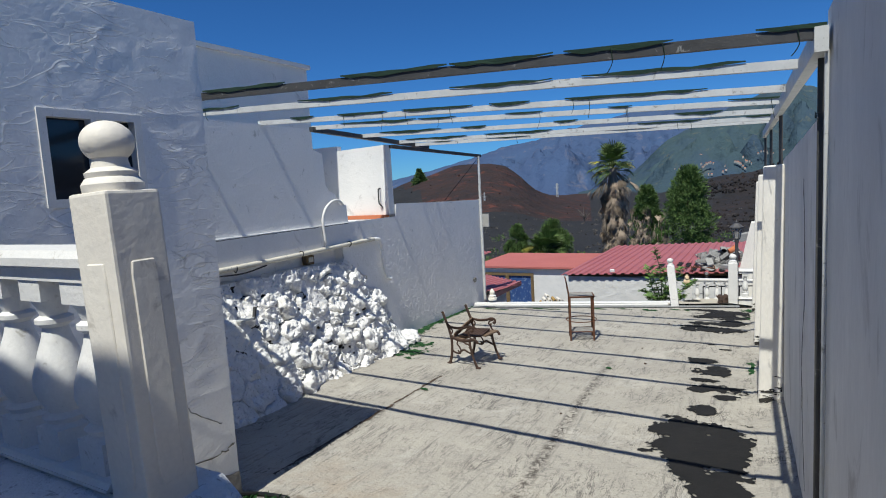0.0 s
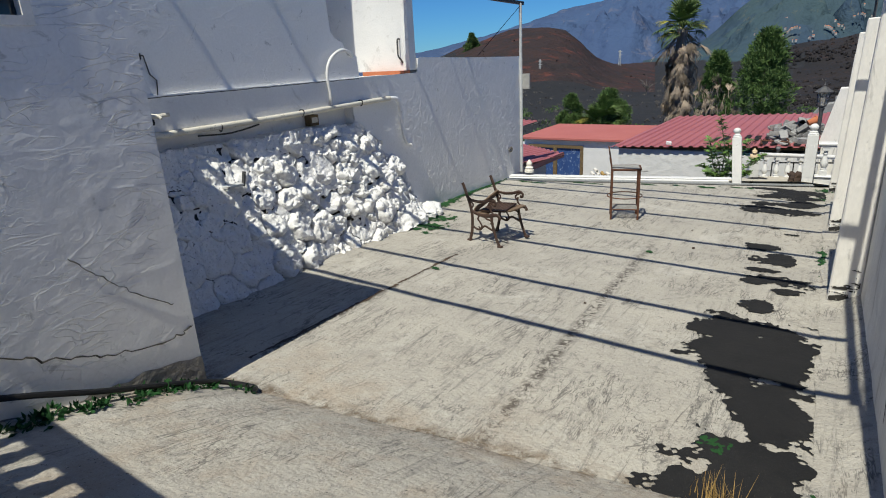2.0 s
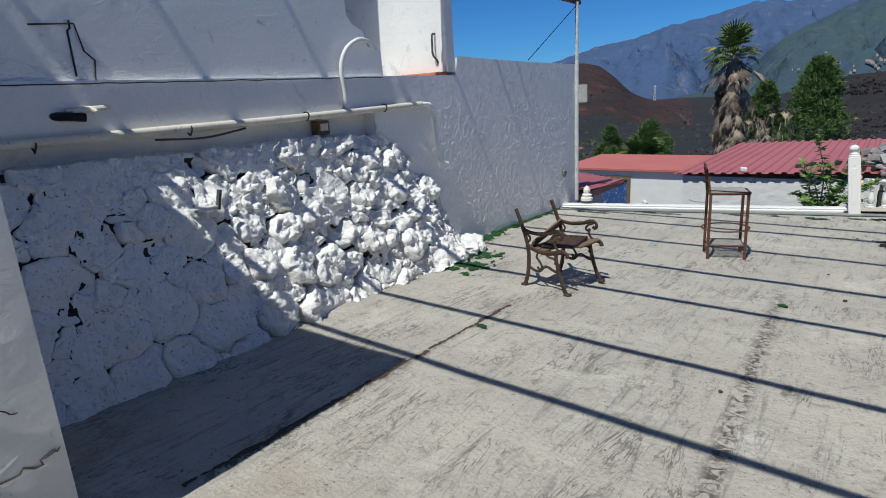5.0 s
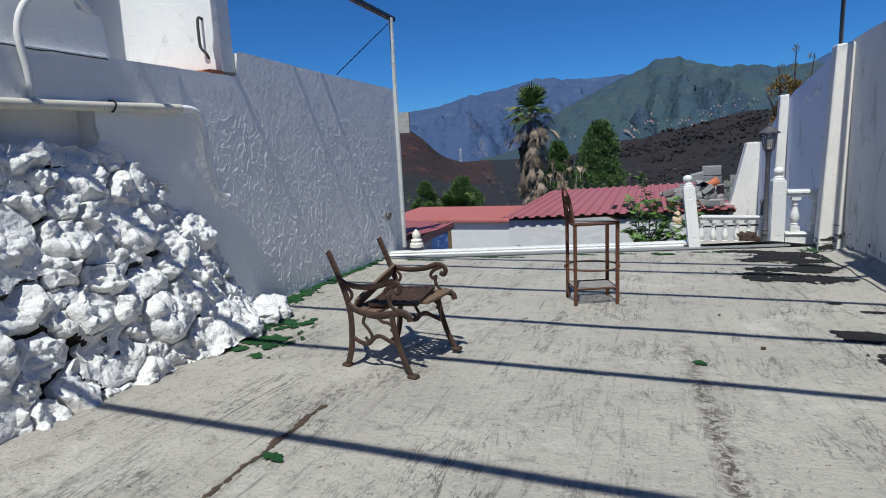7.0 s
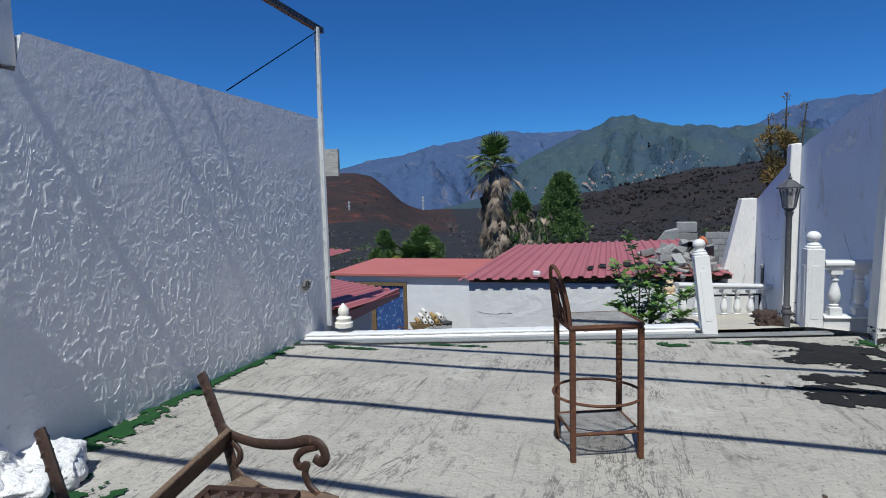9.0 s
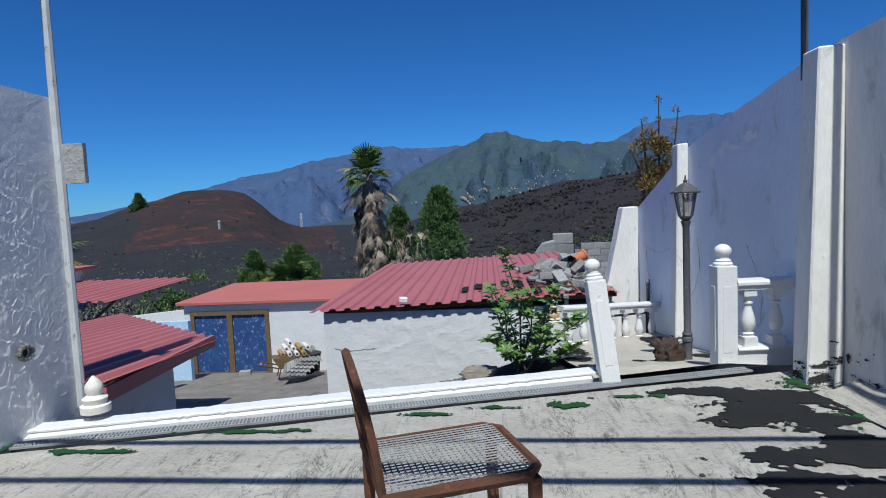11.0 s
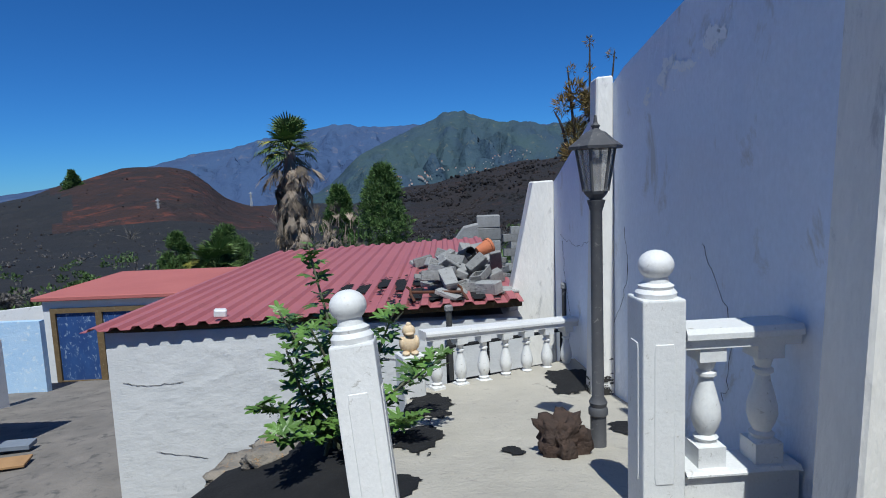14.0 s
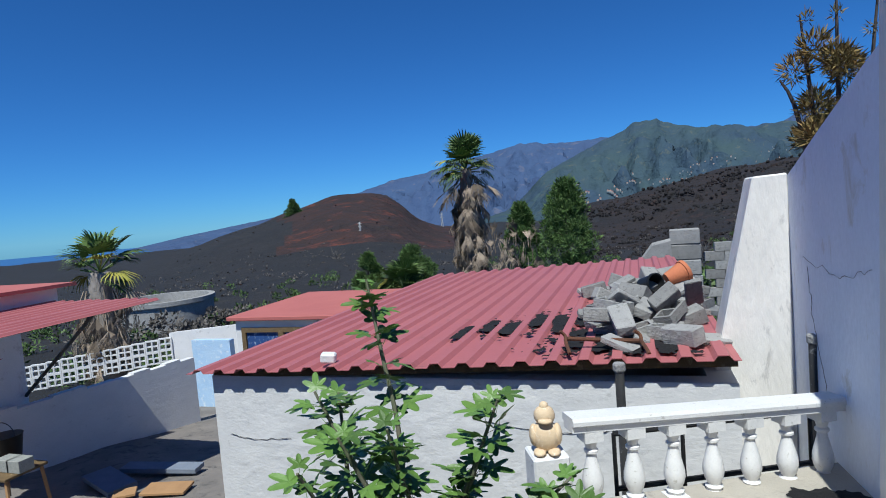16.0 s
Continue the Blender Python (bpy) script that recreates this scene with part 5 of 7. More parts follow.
# ---- iron garden chair ----
def garden_chair(m):
    ob = thing("garden_chair", "brown cast-iron garden chair with loose slats and lattice panel", "chair", m)

    def bar(name, pts, y, r, flat=0.5, label=""):
        bm = bmesh.new()
        tube(bm, smooth_path([(x, y, z) for x, z in pts], 6), r, 8, flat)
        return part(name, bm, BRONZE, ob, label, True)

    for y in (-0.285, 0.275):
        bar("back_post", [(-0.245, 0.0), (-0.235, 0.03), (-0.20, 0.14), (-0.185, 0.28), (-0.19, 0.40), (-0.225, 0.53), (-0.28, 0.66), (-0.325, 0.76), (-0.34, 0.785)], y, 0.025)
        bar("front_leg", [(0.285, 0.0), (0.265, 0.03), (0.215, 0.13), (0.175, 0.25), (0.155, 0.34), (0.15, 0.41)], y, 0.023)
        bar("seat_rail", [(-0.195, 0.44), (-0.13, 0.405), (0.0, 0.385), (0.12, 0.40), (0.22, 0.425), (0.275, 0.41), (0.285, 0.375)], y, 0.024)
        bar("armrest", [(-0.245, 0.60), (-0.20, 0.575), (-0.08, 0.565), (0.06, 0.585), (0.15, 0.615), (0.205, 0.61), (0.225, 0.575), (0.205, 0.55), (0.18, 0.56)], y, 0.019)
        bar("arm_scroll", [(0.19, 0.60), (0.13, 0.575), (0.10, 0.54), (0.115, 0.515), (0.145, 0.53), (0.135, 0.50), (0.15, 0.46), (0.185, 0.43), (0.17, 0.40)], y, 0.013, 0.8)
        bar("arm_scroll", [(-0.205, 0.555), (-0.165, 0.52), (-0.17, 0.485), (-0.195, 0.47)], y, 0.012, 0.8)
        bar("stretcher", [(-0.19, 0.225), (-0.12, 0.19), (-0.05, 0.19), (0.0, 0.235), (0.05, 0.25), (0.12, 0.225), (0.185, 0.21)], y, 0.015, 0.8)
        bar("leg_scroll", [(-0.06, 0.385), (-0.085, 0.33), (-0.05, 0.29), (-0.02, 0.24), (-0.045, 0.205), (-0.075, 0.23)], y, 0.012, 0.8)
        bar("leg_scroll", [(0.02, 0.385), (0.07, 0.35), (0.12, 0.345), (0.15, 0.32), (0.135, 0.295)], y, 0.012, 0.8)
        for x in (-0.245, 0.285):
            bm = bmesh.new()
            box(bm, x - 0.035, y - 0.028, 0, x + 0.035, y + 0.028, 0.028)
            bevel(bm, 0.008)
            part("foot", bm, BRONZE, ob)
        bm = bmesh.new()
        for i in range(9):
            t = i / 8
            bmesh.ops.create_icosphere(bm, subdivisions=1, radius=0.016, matrix=pose(-0.20 - 0.125 * t, y, 0.46 + 0.30 * t) @ Matrix.Diagonal((1, 1.25, 1.2, 1)))
        part("back_ornament", bm, BRONZE, ob, "cast leaf ornament", True)

    def slat(a, c, wide, thick, roll, label):
        a, c = Vector(a), Vector(c)
        d = (c - a).normalized()
        s = d.cross(Vector((0, 0, 1))).normalized()
        s = Matrix.Rotation(radians(roll), 3, d) @ s
        nn = d.cross(s)
        bm = bmesh.new()
        prism(bm, [a + s * p * wide / 2 + nn * q * thick / 2 for p, q in ((-1, -1), (1, -1), (1, 1), (-1, 1))], c - a)
        bevel(bm, 0.004)
        part("slat", bm, SLATWOOD, ob, label)

    slat((0.24, -0.06, 0.432), (0.235, 0.28, 0.435), 0.075, 0.022, 0, "weathered front seat slat")
    slat((0.155, -0.05, 0.425), (0.15, 0.28, 0.425), 0.07, 0.022, 0, "weathered seat slat")
    slat((-0.12, -0.28, 0.405), (-0.12, 0.28, 0.415), 0.09, 0.022, 8, "weathered rear seat slat")
    slat((-0.14, -0.29, 0.44), (-0.22, 0.27, 0.56), 0.10, 0.020, -65, "weathered slat slipped down the back")
    slat((-0.02, -0.28, 0.40), (-0.02, 0.28, 0.40), 0.08, 0.022, 0, "weathered seat slat")
    bm = bmesh.new()
    m2 = Matrix.Translation((0.055, -0.02, 0.452)) @ pose(0, 0, 0, 3, -2, 14)
    for x0, x1, y0, y1 in ((-0.17, -0.145, -0.19, 0.19), (0.145, 0.17, -0.19, 0.19), (-0.145, 0.145, -0.19, -0.165), (-0.145, 0.145, 0.165, 0.19)):
        box(bm, x0, y0, -0.01, x1, y1, 0.012, m2)
    for k in range(-5, 6):
        for sgn in (1, -1):
            p, q = Vector((0.062 * k - 0.165 * sgn, -0.165, 0)), Vector((0.062 * k + 0.165 * sgn, 0.165, 0))
            ends = []
            for e in (p, q):
                ends.append(e.copy())
            if ends[0].x < -0.145 or ends[0].x > 0.145:
                lim = max(-0.145, min(0.145, ends[0].x))
                t = (lim - p.x) / (q.x - p.x)
                ends[0] = p + (q - p) * t
            if ends[1].x < -0.145 or ends[1].x > 0.145:
                lim = max(-0.145, min(0.145, ends[1].x))
                t = (lim - p.x) / (q.x - p.x)
                ends[1] = p + (q - p) * t
            if (ends[1] - ends[0]).length > 0.02 and ends[1].y > ends[0].y:
                tube(bm, [m2 @ ends[0], m2 @ ends[1]], 0.0125, 5)
    part("lattice_panel", bm, BRONZE, ob, "loose cast-iron lattice back panel lying on the seat")
    return ob


garden_chair(pose(-3.86, 7.62, floor_z(7.6) + 0.006, 0, 0, -11))


# ---- bar stool ----
def bar_stool(m):
    ob = thing("bar_stool", "rusty iron bar stool with wire mesh seat and arched back", "stool", m)
    for x, y in ((-0.19, -0.16), (0.19, -0.16), (-0.19, 0.16), (0.19, 0.16)):
        bm = bmesh.new()
        w = 0.014
        prism(bm, [(x - w * 0.7, y - w * 0.7, 0), (x + w * 0.7, y - w * 0.7, 0), (x + w * 0.7, y + w * 0.7, 0), (x - w * 0.7, y + w * 0.7, 0)], (0, 0, 0.02))
        box(bm, x - w, y - w, 0.0, x + w, y + w, 0.735)
        part("leg", bm, RUST, ob)
    bm = bmesh.new()
    corner = [(-0.20, -0.17), (0.17, -0.17), (0.21, -0.13), (0.21, 0.13), (0.17, 0.17), (-0.20, 0.17)]
    tube(bm, [(x, y, 0.745) for x, y in corner], 0.017, 6, 0.8, True)
    part("seat_frame", bm, RUST, ob)

    def mesh_sheet(z, x0, x1, y0, y1, name):
        bm = bmesh.new()
        k = 0.016
        nx, ny = int((x1 - x0) / k), int((y1 - y0) / k)
        for i in range(nx + 1):
            x = x0 + (x1 - x0) * i / nx
            tube(bm, [(x, y0, z), (x, y1, z)], 0.0026, 3)
        for j in range(ny + 1):
            y = y0 + (y1 - y0) * j / ny
            tube(bm, [(x0, y, z + 0.001), (x1, y, z + 0.001)], 0.0026, 3)
        part(name, bm, MESHGREY, ob, "grey wire mesh")

    mesh_sheet(0.757, -0.19, 0.19, -0.155, 0.155, "seat_mesh")
    mesh_sheet(0.15, -0.19, 0.19, -0.16, 0.16, "shelf_mesh")
    bm = bmesh.new()
    tube(bm, [(x, y, 0.15) for x, y in ((-0.19, -0.16), (0.19, -0.16), (0.19, 0.16), (-0.19, 0.16))], 0.010, 6, 1, True)
    part("shelf_frame", bm, RUST, ob)
    bm = bmesh.new()
    tube(bm, [(0.25 * math.cos(a), 0.235 * math.sin(a), 0.33) for a in [2 * math.pi * i / 40 for i in range(40)]], 0.008, 6, 1, True)
    part("foot_ring", bm, RUST, ob, "", True)
    for s, h in ((1.0, 0.32), (0.62, 0.24)):
        bm = bmesh.new()
        tube(bm, [(-0.20 - 0.05 * math.sin(a) * h / 0.32, -0.16 * s * math.cos(a), 0.745 + h * math.sin(a) ** 0.7) for a in [math.pi * i / 24 for i in range(25)]], 0.011, 6, 1)
        part("back_arch", bm, RUST, ob, "", True)
    for y, h in ((-0.05, 0.12), (0.05, 0.12), (0.0, 0.16)):
        bm = bmesh.new()
        tube(bm, smooth_path([(-0.20, y, 0.745), (-0.21, y * 1.4, 0.80), (-0.225, y * 0.6, 0.745 + h), (-0.23, y * 0.2, 0.745 + h + 0.04)], 5), 0.008, 6)
        part("back_scroll", bm, RUST, ob, "", True)
    return ob


bar_stool(pose(-2.75, 9.53, floor_z(9.5) + 0.006, 0, 0, 20))

# ---- garden lamp ----
lamp = thing("garden_lamp", "grey metal lamp post with glass lantern and old paint", "lamp post", pose(-0.570, 14.12, -0.39) @ Matrix.Scale(1.03, 4))
bm = bmesh.new()
lathe(bm, [(0.06, 0), (0.06, 0.03), (0.045, 0.05), (0.045, 0.28), (0.055, 0.29), (0.055, 0.32), (0.045, 0.335), (0.052, 0.36), (0.034, 0.39), (0.032, 1.44), (0.036, 1.45), (0.05, 1.50), (0.024, 1.505)], 16)
part("pole", bm, LAMPGREY, lamp, "", True)
bm = bmesh.new()
lathe(bm, [(0.03, 1.50), (0.062, 1.535), (0.068, 1.55)], 6)
part("lantern_base", bm, LAMPGREY, lamp)
lantern = new("lantern")
lantern.parent = lamp
for k in range(6):
    a0, a1 = math.pi * k / 3, math.pi * (k + 1) / 3
    c0, c1 = Vector((math.cos(a0), math.sin(a0), 0)), Vector((math.cos(a1), math.sin(a1), 0))
    bm = bmesh.new()
    tube(bm, [c0 * 0.066 + Vector((0, 0, 1.55)), c0 * 0.105 + Vector((0, 0, 1.775))], 0.009, 5)
    part("frame_bar", bm, LAMPGREY, lantern)
    bm = bmesh.new()
    v = [c0 * 0.064 + Vector((0, 0, 1.552)), c1 * 0.064 + Vector((0, 0, 1.552)), c1 * 0.102 + Vector((0, 0, 1.772)), c0 * 0.102 + Vector((0, 0, 1.772))]
    prism(bm, v, (c0 + c1).normalized() * 0.003)
    part("pane", bm, LANTERNGLASS, lantern, "dusty glass pane")
bm = bmesh.new()
lathe(bm, [(0.145, 1.775), (0.149, 1.79), (0.10, 1.825), (0.055, 1.865), (0.03, 1.875), (0.018, 1.885), (0.026, 1.90), (0.012, 1.915), (0.006, 1.955)], 6)
part("cap", bm, LAMPGREY, lamp, "six-sided metal cap with flaking pale paint")
bm = bmesh.new()
lathe(bm, [(0.022, 1.55), (0.024, 1.62), (0.030, 1.66), (0.028, 1.71), (0.012, 1.73)], 10)
part("bulb", bm, GLOSSWHITE, lamp, "white bulb", True)

# lava rock beside the lamp
ob = new("lava_rock", rock_mesh(31, 4, LAVAROCK, 1.25, 0.55))
ob.matrix_basis = pose(-0.80, 13.98, -0.19, 0, 0, 30) @ Matrix.Diagonal((0.13, 0.12, 0.13, 1))
tagged(ob, "rough brown lava rock standing by the lamp", "rock")
for x, y, z, s, seed, mt, lab in ((-2.72, 15.2, -0.80, 0.26, 32, BEDROCK, "flat tan rock half sunk in the ash bed"), (-3.12, 15.25, -1.02, 0.22, 33, BEDROCK, "tan rock half sunk in the ash bed"),
                                  (-2.42, 15.0, -0.68, 0.12, 34, LAVAROCK, "dark lava rock in the ash bed"), (-2.0, 13.4, -0.52, 0.15, 35, BLOCK, "grey rock lying in the ash bed"), (-2.95, 14.9, -0.86, 0.10, 36, LAVAROCK, "small dark rock in the ash bed")):
    ob = new("rock", rock_mesh(seed, 4, mt, 0.6, 0.5))
    ob.matrix_basis = pose(x, y, z, 0, 0, seed * 40) @ Matrix.Diagonal((s * 1.35, s, s, 1))
    tagged(ob, lab, "rock", group="bed rocks")


# ---- plants ----
def fig_leaf_mesh(seed):
    """Five-lobed leaf, folded a little along the midrib, with its stalk at the origin."""
    rg = random.Random(seed)
    bm = bmesh.new()
    centre = bm.verts.new((0, 0.22, 0.0))
    rim = []
    lobes = ((0, 1.0, 19), (-50, 0.88, 18), (50, 0.88, 18), (-104, 0.60, 21), (104, 0.60, 21))
    tilt = [rg.uniform(0.88, 1.1) for _ in lobes]
    stalk = bm.verts.new((0, -0.02, 0.01))
    for a in range(-126, 127, 7):
        rr = 0.30 + max((r * q - 0.30) * math.exp(-((a - m) / w) ** 2) for (m, r, w), q in zip(lobes, tilt))
        x, y = rr * math.sin(radians(a)), 0.12 + rr * math.cos(radians(a))
        rim.append(bm.verts.new((x, y, 0.10 * abs(x) - 0.22 * (x * x + (y - 0.2) ** 2) + 0.02 * math.sin(a))))
    for i in range(len(rim) - 1):
        bm.faces.new((centre, rim[i], rim[i + 1]))
    bm.faces.new((centre, stalk, rim[0]))
    bm.faces.new((centre, rim[-1], stalk))
    tube(bm, [(0, -0.45, -0.12), (0, -0.02, 0.0), (0, 0.3, 0.0)], 0.016, 4)
    return mesh_of(bm, FIGLEAF, False, "leaf")


def fig_tree():
    rg = random.Random(11)
    ob = thing("fig_tree", "young green fig tree growing from the ash bed", "fig tree")
    leaves = [fig_leaf_mesh(s) for s in range(4)]
    base = Vector((-2.25, 14.75, -0.6))
    tips = [(-2.43, 15.05, 0.90), (-2.60, 14.80, 0.45), (-2.45, 14.40, 0.28), (-2.15, 14.55, 0.40), (-1.80, 14.85, 0.42), (-1.45, 14.55, 0.16), (-2.0, 14.2, 0.10), (-2.65, 14.35, -0.05),
            (-2.3, 14.45, 0.40), (-1.65, 14.25, -0.12), (-2.6, 15.0, 0.38), (-1.95, 14.95, 0.10), (-2.45, 14.1, -0.15), (-1.55, 15.0, 0.05)]
    for k, tip in enumerate(tips):
        tip = Vector(tip)
        foot = base + Vector((rg.uniform(-0.12, 0.12), rg.uniform(-0.12, 0.12), 0))
        mid = (foot + tip) / 2 + Vector((rg.uniform(-0.1, 0.1), rg.uniform(-0.1, 0.1), 0.05))
        path = smooth_path([foot, foot * 0.6 + mid * 0.4 + Vector((0, 0, 0.05)), mid, mid * 0.4 + tip * 0.6, tip], 5)
        bm = bmesh.new()
        tube(bm, path, [0.017 - 0.012 * i / len(path) for i in range(len(path))], 6)
        part("stem", bm, FIGSTEM, ob, "", True)
        count = 38 if k == 0 else 30
        for i in range(count):
            t = 0.30 + 0.70 * (i / (count - 1)) ** 0.8
            p = path[min(len(path) - 1, int(t * (len(path) - 1)))]
            a = i * 2.4 + rg.uniform(-0.4, 0.4)
            size = rg.uniform(0.06, 0.115) * (1.0 if t < 0.93 else 0.75)
            out = Vector((math.cos(a), math.sin(a), 0))
            droop = rg.uniform(-25, 30) + 25 * t
            rot = Matrix.Rotation(a - math.pi / 2, 4, "Z") @ Matrix.Rotation(radians(droop), 4, "X") @ Matrix.Rotation(radians(rg.uniform(-25, 25)), 4, "Y")
            piece("leaf", rg.choice(leaves), ob, Matrix.Translation(p + out * size * 0.45 + Vector((0, 0, rg.uniform(-0.03, 0.03)))) @ rot @ Matrix.Scale(size, 4))
    return ob


fig_tree()


def fan_mesh(material, blades, droop, spread=150, split=0.55, w=0.05, fold=0.0, long=0.62):
    """A fan palm leaf with a stalk along +y."""
    bm = bmesh.new()
    tube(bm, [(0, 0, 0), (0, 0.55, 0.03)], 0.02, 4)
    for i in range(blades):
        a = radians(-spread + 2 * spread * i / (blades - 1)) * 0.95
        L = long * (0.75 + 0.25 * math.cos(a * 0.6)) * (1 + 0.08 * math.sin(i * 5.1))
        d = Vector((math.sin(a), math.cos(a), 0))
        s = Vector((d.y, -d.x, 0))
        o = Vector((0, 0.55, 0.03))
        o.z += fold * abs(math.sin(a)) * 0.1
        m1, m2, tip = o + d * L * split, o + d * L * 0.85, o + d * L
        m1.z -= droop * 0.06
        m2.z -= droop * 0.28
        tip.z -= droop * 0.48
        for q in (m1, m2, tip):
            q.z += fold * abs(q.x)
        v = [bm.verts.new(o), bm.verts.new(m1 - s * w), bm.verts.new(m1 + s * w), bm.verts.new(m2 - s * w * 0.55), bm.verts.new(m2 + s * w * 0.55), bm.verts.new(tip)]
        v[1].co.z += 0.012
        bm.faces.new((v[0], v[1], v[2]))
        bm.faces.new((v[1], v[3], v[4], v[2]))
        bm.faces.new((v[3], v[5], v[4]))
    return mesh_of(bm, material, False, "frond")


GREENFAN = [fan_mesh(FROND, 20, 0.35, 95, 0.45, 0.034, 0.5, 0.66), fan_mesh(FROND, 17, 0.8, 80, 0.45, 0.032, 0.35, 0.66), fan_mesh(FROND, 18, 0.5, 110, 0.4, 0.034, 0.7, 0.6)]
YELLOWFAN = [fan_mesh(YELLOWFROND, 16, 0.9, 80, 0.4, 0.03, 0.3)]
DEADFAN = [fan_mesh(DEADFROND, 13, 0.5, 30, 0.5, 0.018, 0.3, 0.7), fan_mesh(DEADFROND, 9, 0.3, 17, 0.5, 0.016, 0.2, 0.75), fan_mesh(DEADFROND, 11, 0.9, 45, 0.4, 0.018, 0.6, 0.55)]


def palm(label, m, trunk_h, crown, n_green, n_dead, skirt, scale, radius=0.35):
    rg = random.Random(int(trunk_h * 10))
    ob = thing("palm_tree", label, "palm tree", m)
    bm = bmesh.new()
    rings = 26
    tube(bm, [(0.10 * math.sin(i * 0.25), 0, trunk_h * i / rings) for i in range(rings + 1)], [radius * (1.35 - 0.35 * min(1, i / 6)) * (0.92 + 0.16 * (i % 2)) for i in range(rings + 1)], 14)
    part("trunk", bm, BARK, ob, "rough fibrous trunk", True)
    for i in range(n_green):
        a = i * 2.399 + rg.uniform(-0.2, 0.2)
        up = rg.uniform(-30, 88)
        rot = Matrix.Rotation(a, 4, "Z") @ Matrix.Rotation(radians(up), 4, "X")
        me = YELLOWFAN[0] if (i % 4 == 3 and up < 45) else rg.choice(GREENFAN)
        piece("frond", me, ob, Matrix.Translation((0, 0, trunk_h - 0.1 + 0.25 * up / 78)) @ rot @ Matrix.Scale(scale * rg.uniform(0.85, 1.1), 4))
    for i in range(n_dead):
        a = i * 2.399 + rg.uniform(-0.3, 0.3)
        t = rg.random() ** 0.8
        down = rg.uniform(-87, -66) if t > 0.10 else rg.uniform(-70, -30)
        rot = Matrix.Rotation(a, 4, "Z") @ Matrix.Rotation(radians(down), 4, "X") @ Matrix.Rotation(rg.uniform(-0.6, 0.6), 4, "Y")
        p = Vector((-math.sin(a) * radius * 1.5, math.cos(a) * radius * 1.5, trunk_h - 0.15 - t * skirt))
        piece("dead_frond", rg.choice(DEADFAN), ob, Matrix.Translation(p) @ rot @ Matrix.Scale(scale * rg.uniform(0.7, 1.1) * (1 - 0.35 * t), 4))
    return ob


palm("tall fan palm with green crown and shaggy dead skirt", pose(-9.4, 41.5, -5.6), 8.9, 3.0, 38, 380, 7.4, 1.45, 0.30)
palm("fan palm with drooping fronds behind the yard wall", pose(-18.2, 27.2, -4.6), 4.7, 2.0, 16, 90, 2.6, 1.25, 0.35)
palm("low bushy fan palm with bright fronds", pose(-19.9, 57.0, -6.2), 1.3, 2.0, 34, 4, 0.5, 2.3, 0.2)


def clump_mesh(bm, centre, size, n, leaf, rg, flatten=0.8, up=0.2, slim=1.0):
    """Small leaf blades scattered in an uneven ball."""
    for _ in range(n):
        d = Vector((rg.gauss(0, 1), rg.gauss(0, 1), rg.gauss(0, 1))).normalized() * rg.uniform(0.35, 1.0) ** 0.5
        p = centre + Vector((d.x * size, d.y * size, d.z * size * flatten))
        o = (d + Vector((rg.gauss(0, 0.5), rg.gauss(0, 0.5), rg.gauss(up, 0.5)))).normalized()
        s = o.cross(Vector((rg.gauss(0, 1), rg.gauss(0, 1), rg.gauss(0, 1)))).normalized()
        L, w = leaf * rg.uniform(0.7, 1.3), leaf * slim * rg.uniform(0.16, 0.30)
        v = [bm.verts.new(p - s * w * 0.3), bm.verts.new(p + o * L * 0.5 - s * w), bm.verts.new(p + o * L), bm.verts.new(p + o * L * 0.5 + s * w)]
        bm.faces.new(v)


def pine(label, m, height, width, seed, material=PINE, leaf=0.32, dense=1.0, category="pine tree"):
    rg = random.Random(seed)
    ob = thing("pine_tree", label, category, m)
    bm = bmesh.new()
    tube(bm, [(0.05 * math.sin(i), 0.05 * math.cos(i * 1.3), height * 0.95 * i / 10) for i in range(11)], [0.16 * height / 8 * (1 - 0.085 * i) for i in range(11)], 7)
    for k in range(16):
        z = height * (0.15 + 0.75 * k / 16)
        a = k * 2.4
        L = width * 0.45 * (1 - 0.8 * k / 16)
        tube(bm, [(0, 0, z), (L * 0.6 * math.cos(a), L * 0.6 * math.sin(a), z + L * 0.15), (L * math.cos(a), L * math.sin(a), z + L * 0.35)], [0.05, 0.03, 0.012], 5)
    part("trunk", bm, TWIG, ob)
    bm = bmesh.new()
    for k in range(int(64 * dense)):
        t = rg.random() ** 0.85
        z = height * (0.10 + 0.88 * t)
        rmax = width * 0.5 * (1 - t) ** 0.75 * rg.uniform(0.45, 1.08) + 0.12
        a = rg.uniform(0, 6.28)
        c = Vector((math.cos(a) * rmax, math.sin(a) * rmax, z))
        clump_mesh(bm, c, width * rg.uniform(0.07, 0.13), 190, leaf, rg, 0.85, 0.6, 0.42)
    part("crown", bm, material, ob)
    return ob


pine("tall dense green pine", pose(-7.3, 66.5, -6.4), 9.4, 7.0, 5, leaf=0.42, dense=1.6)
pine("smaller green pine beside a taller one", pose(-11.6, 67.5, -6.4), 7.6, 4.6, 6, leaf=0.40, dense=1.2)
pine("lone pine on the shoulder of the cinder cone", pose(-118, 194, 1.2), 8.5, 7.0, 7, leaf=0.7, dense=0.7)
pine("round green tree among ash", pose(-23.3, 57.5, -6.4), 4.4, 3.6, 8, leaf=0.3)
pine("broad green tree behind a low palm", pose(-20.3, 60.5, -6.4), 4.6, 5.2, 9, leaf=0.3, dense=1.3)


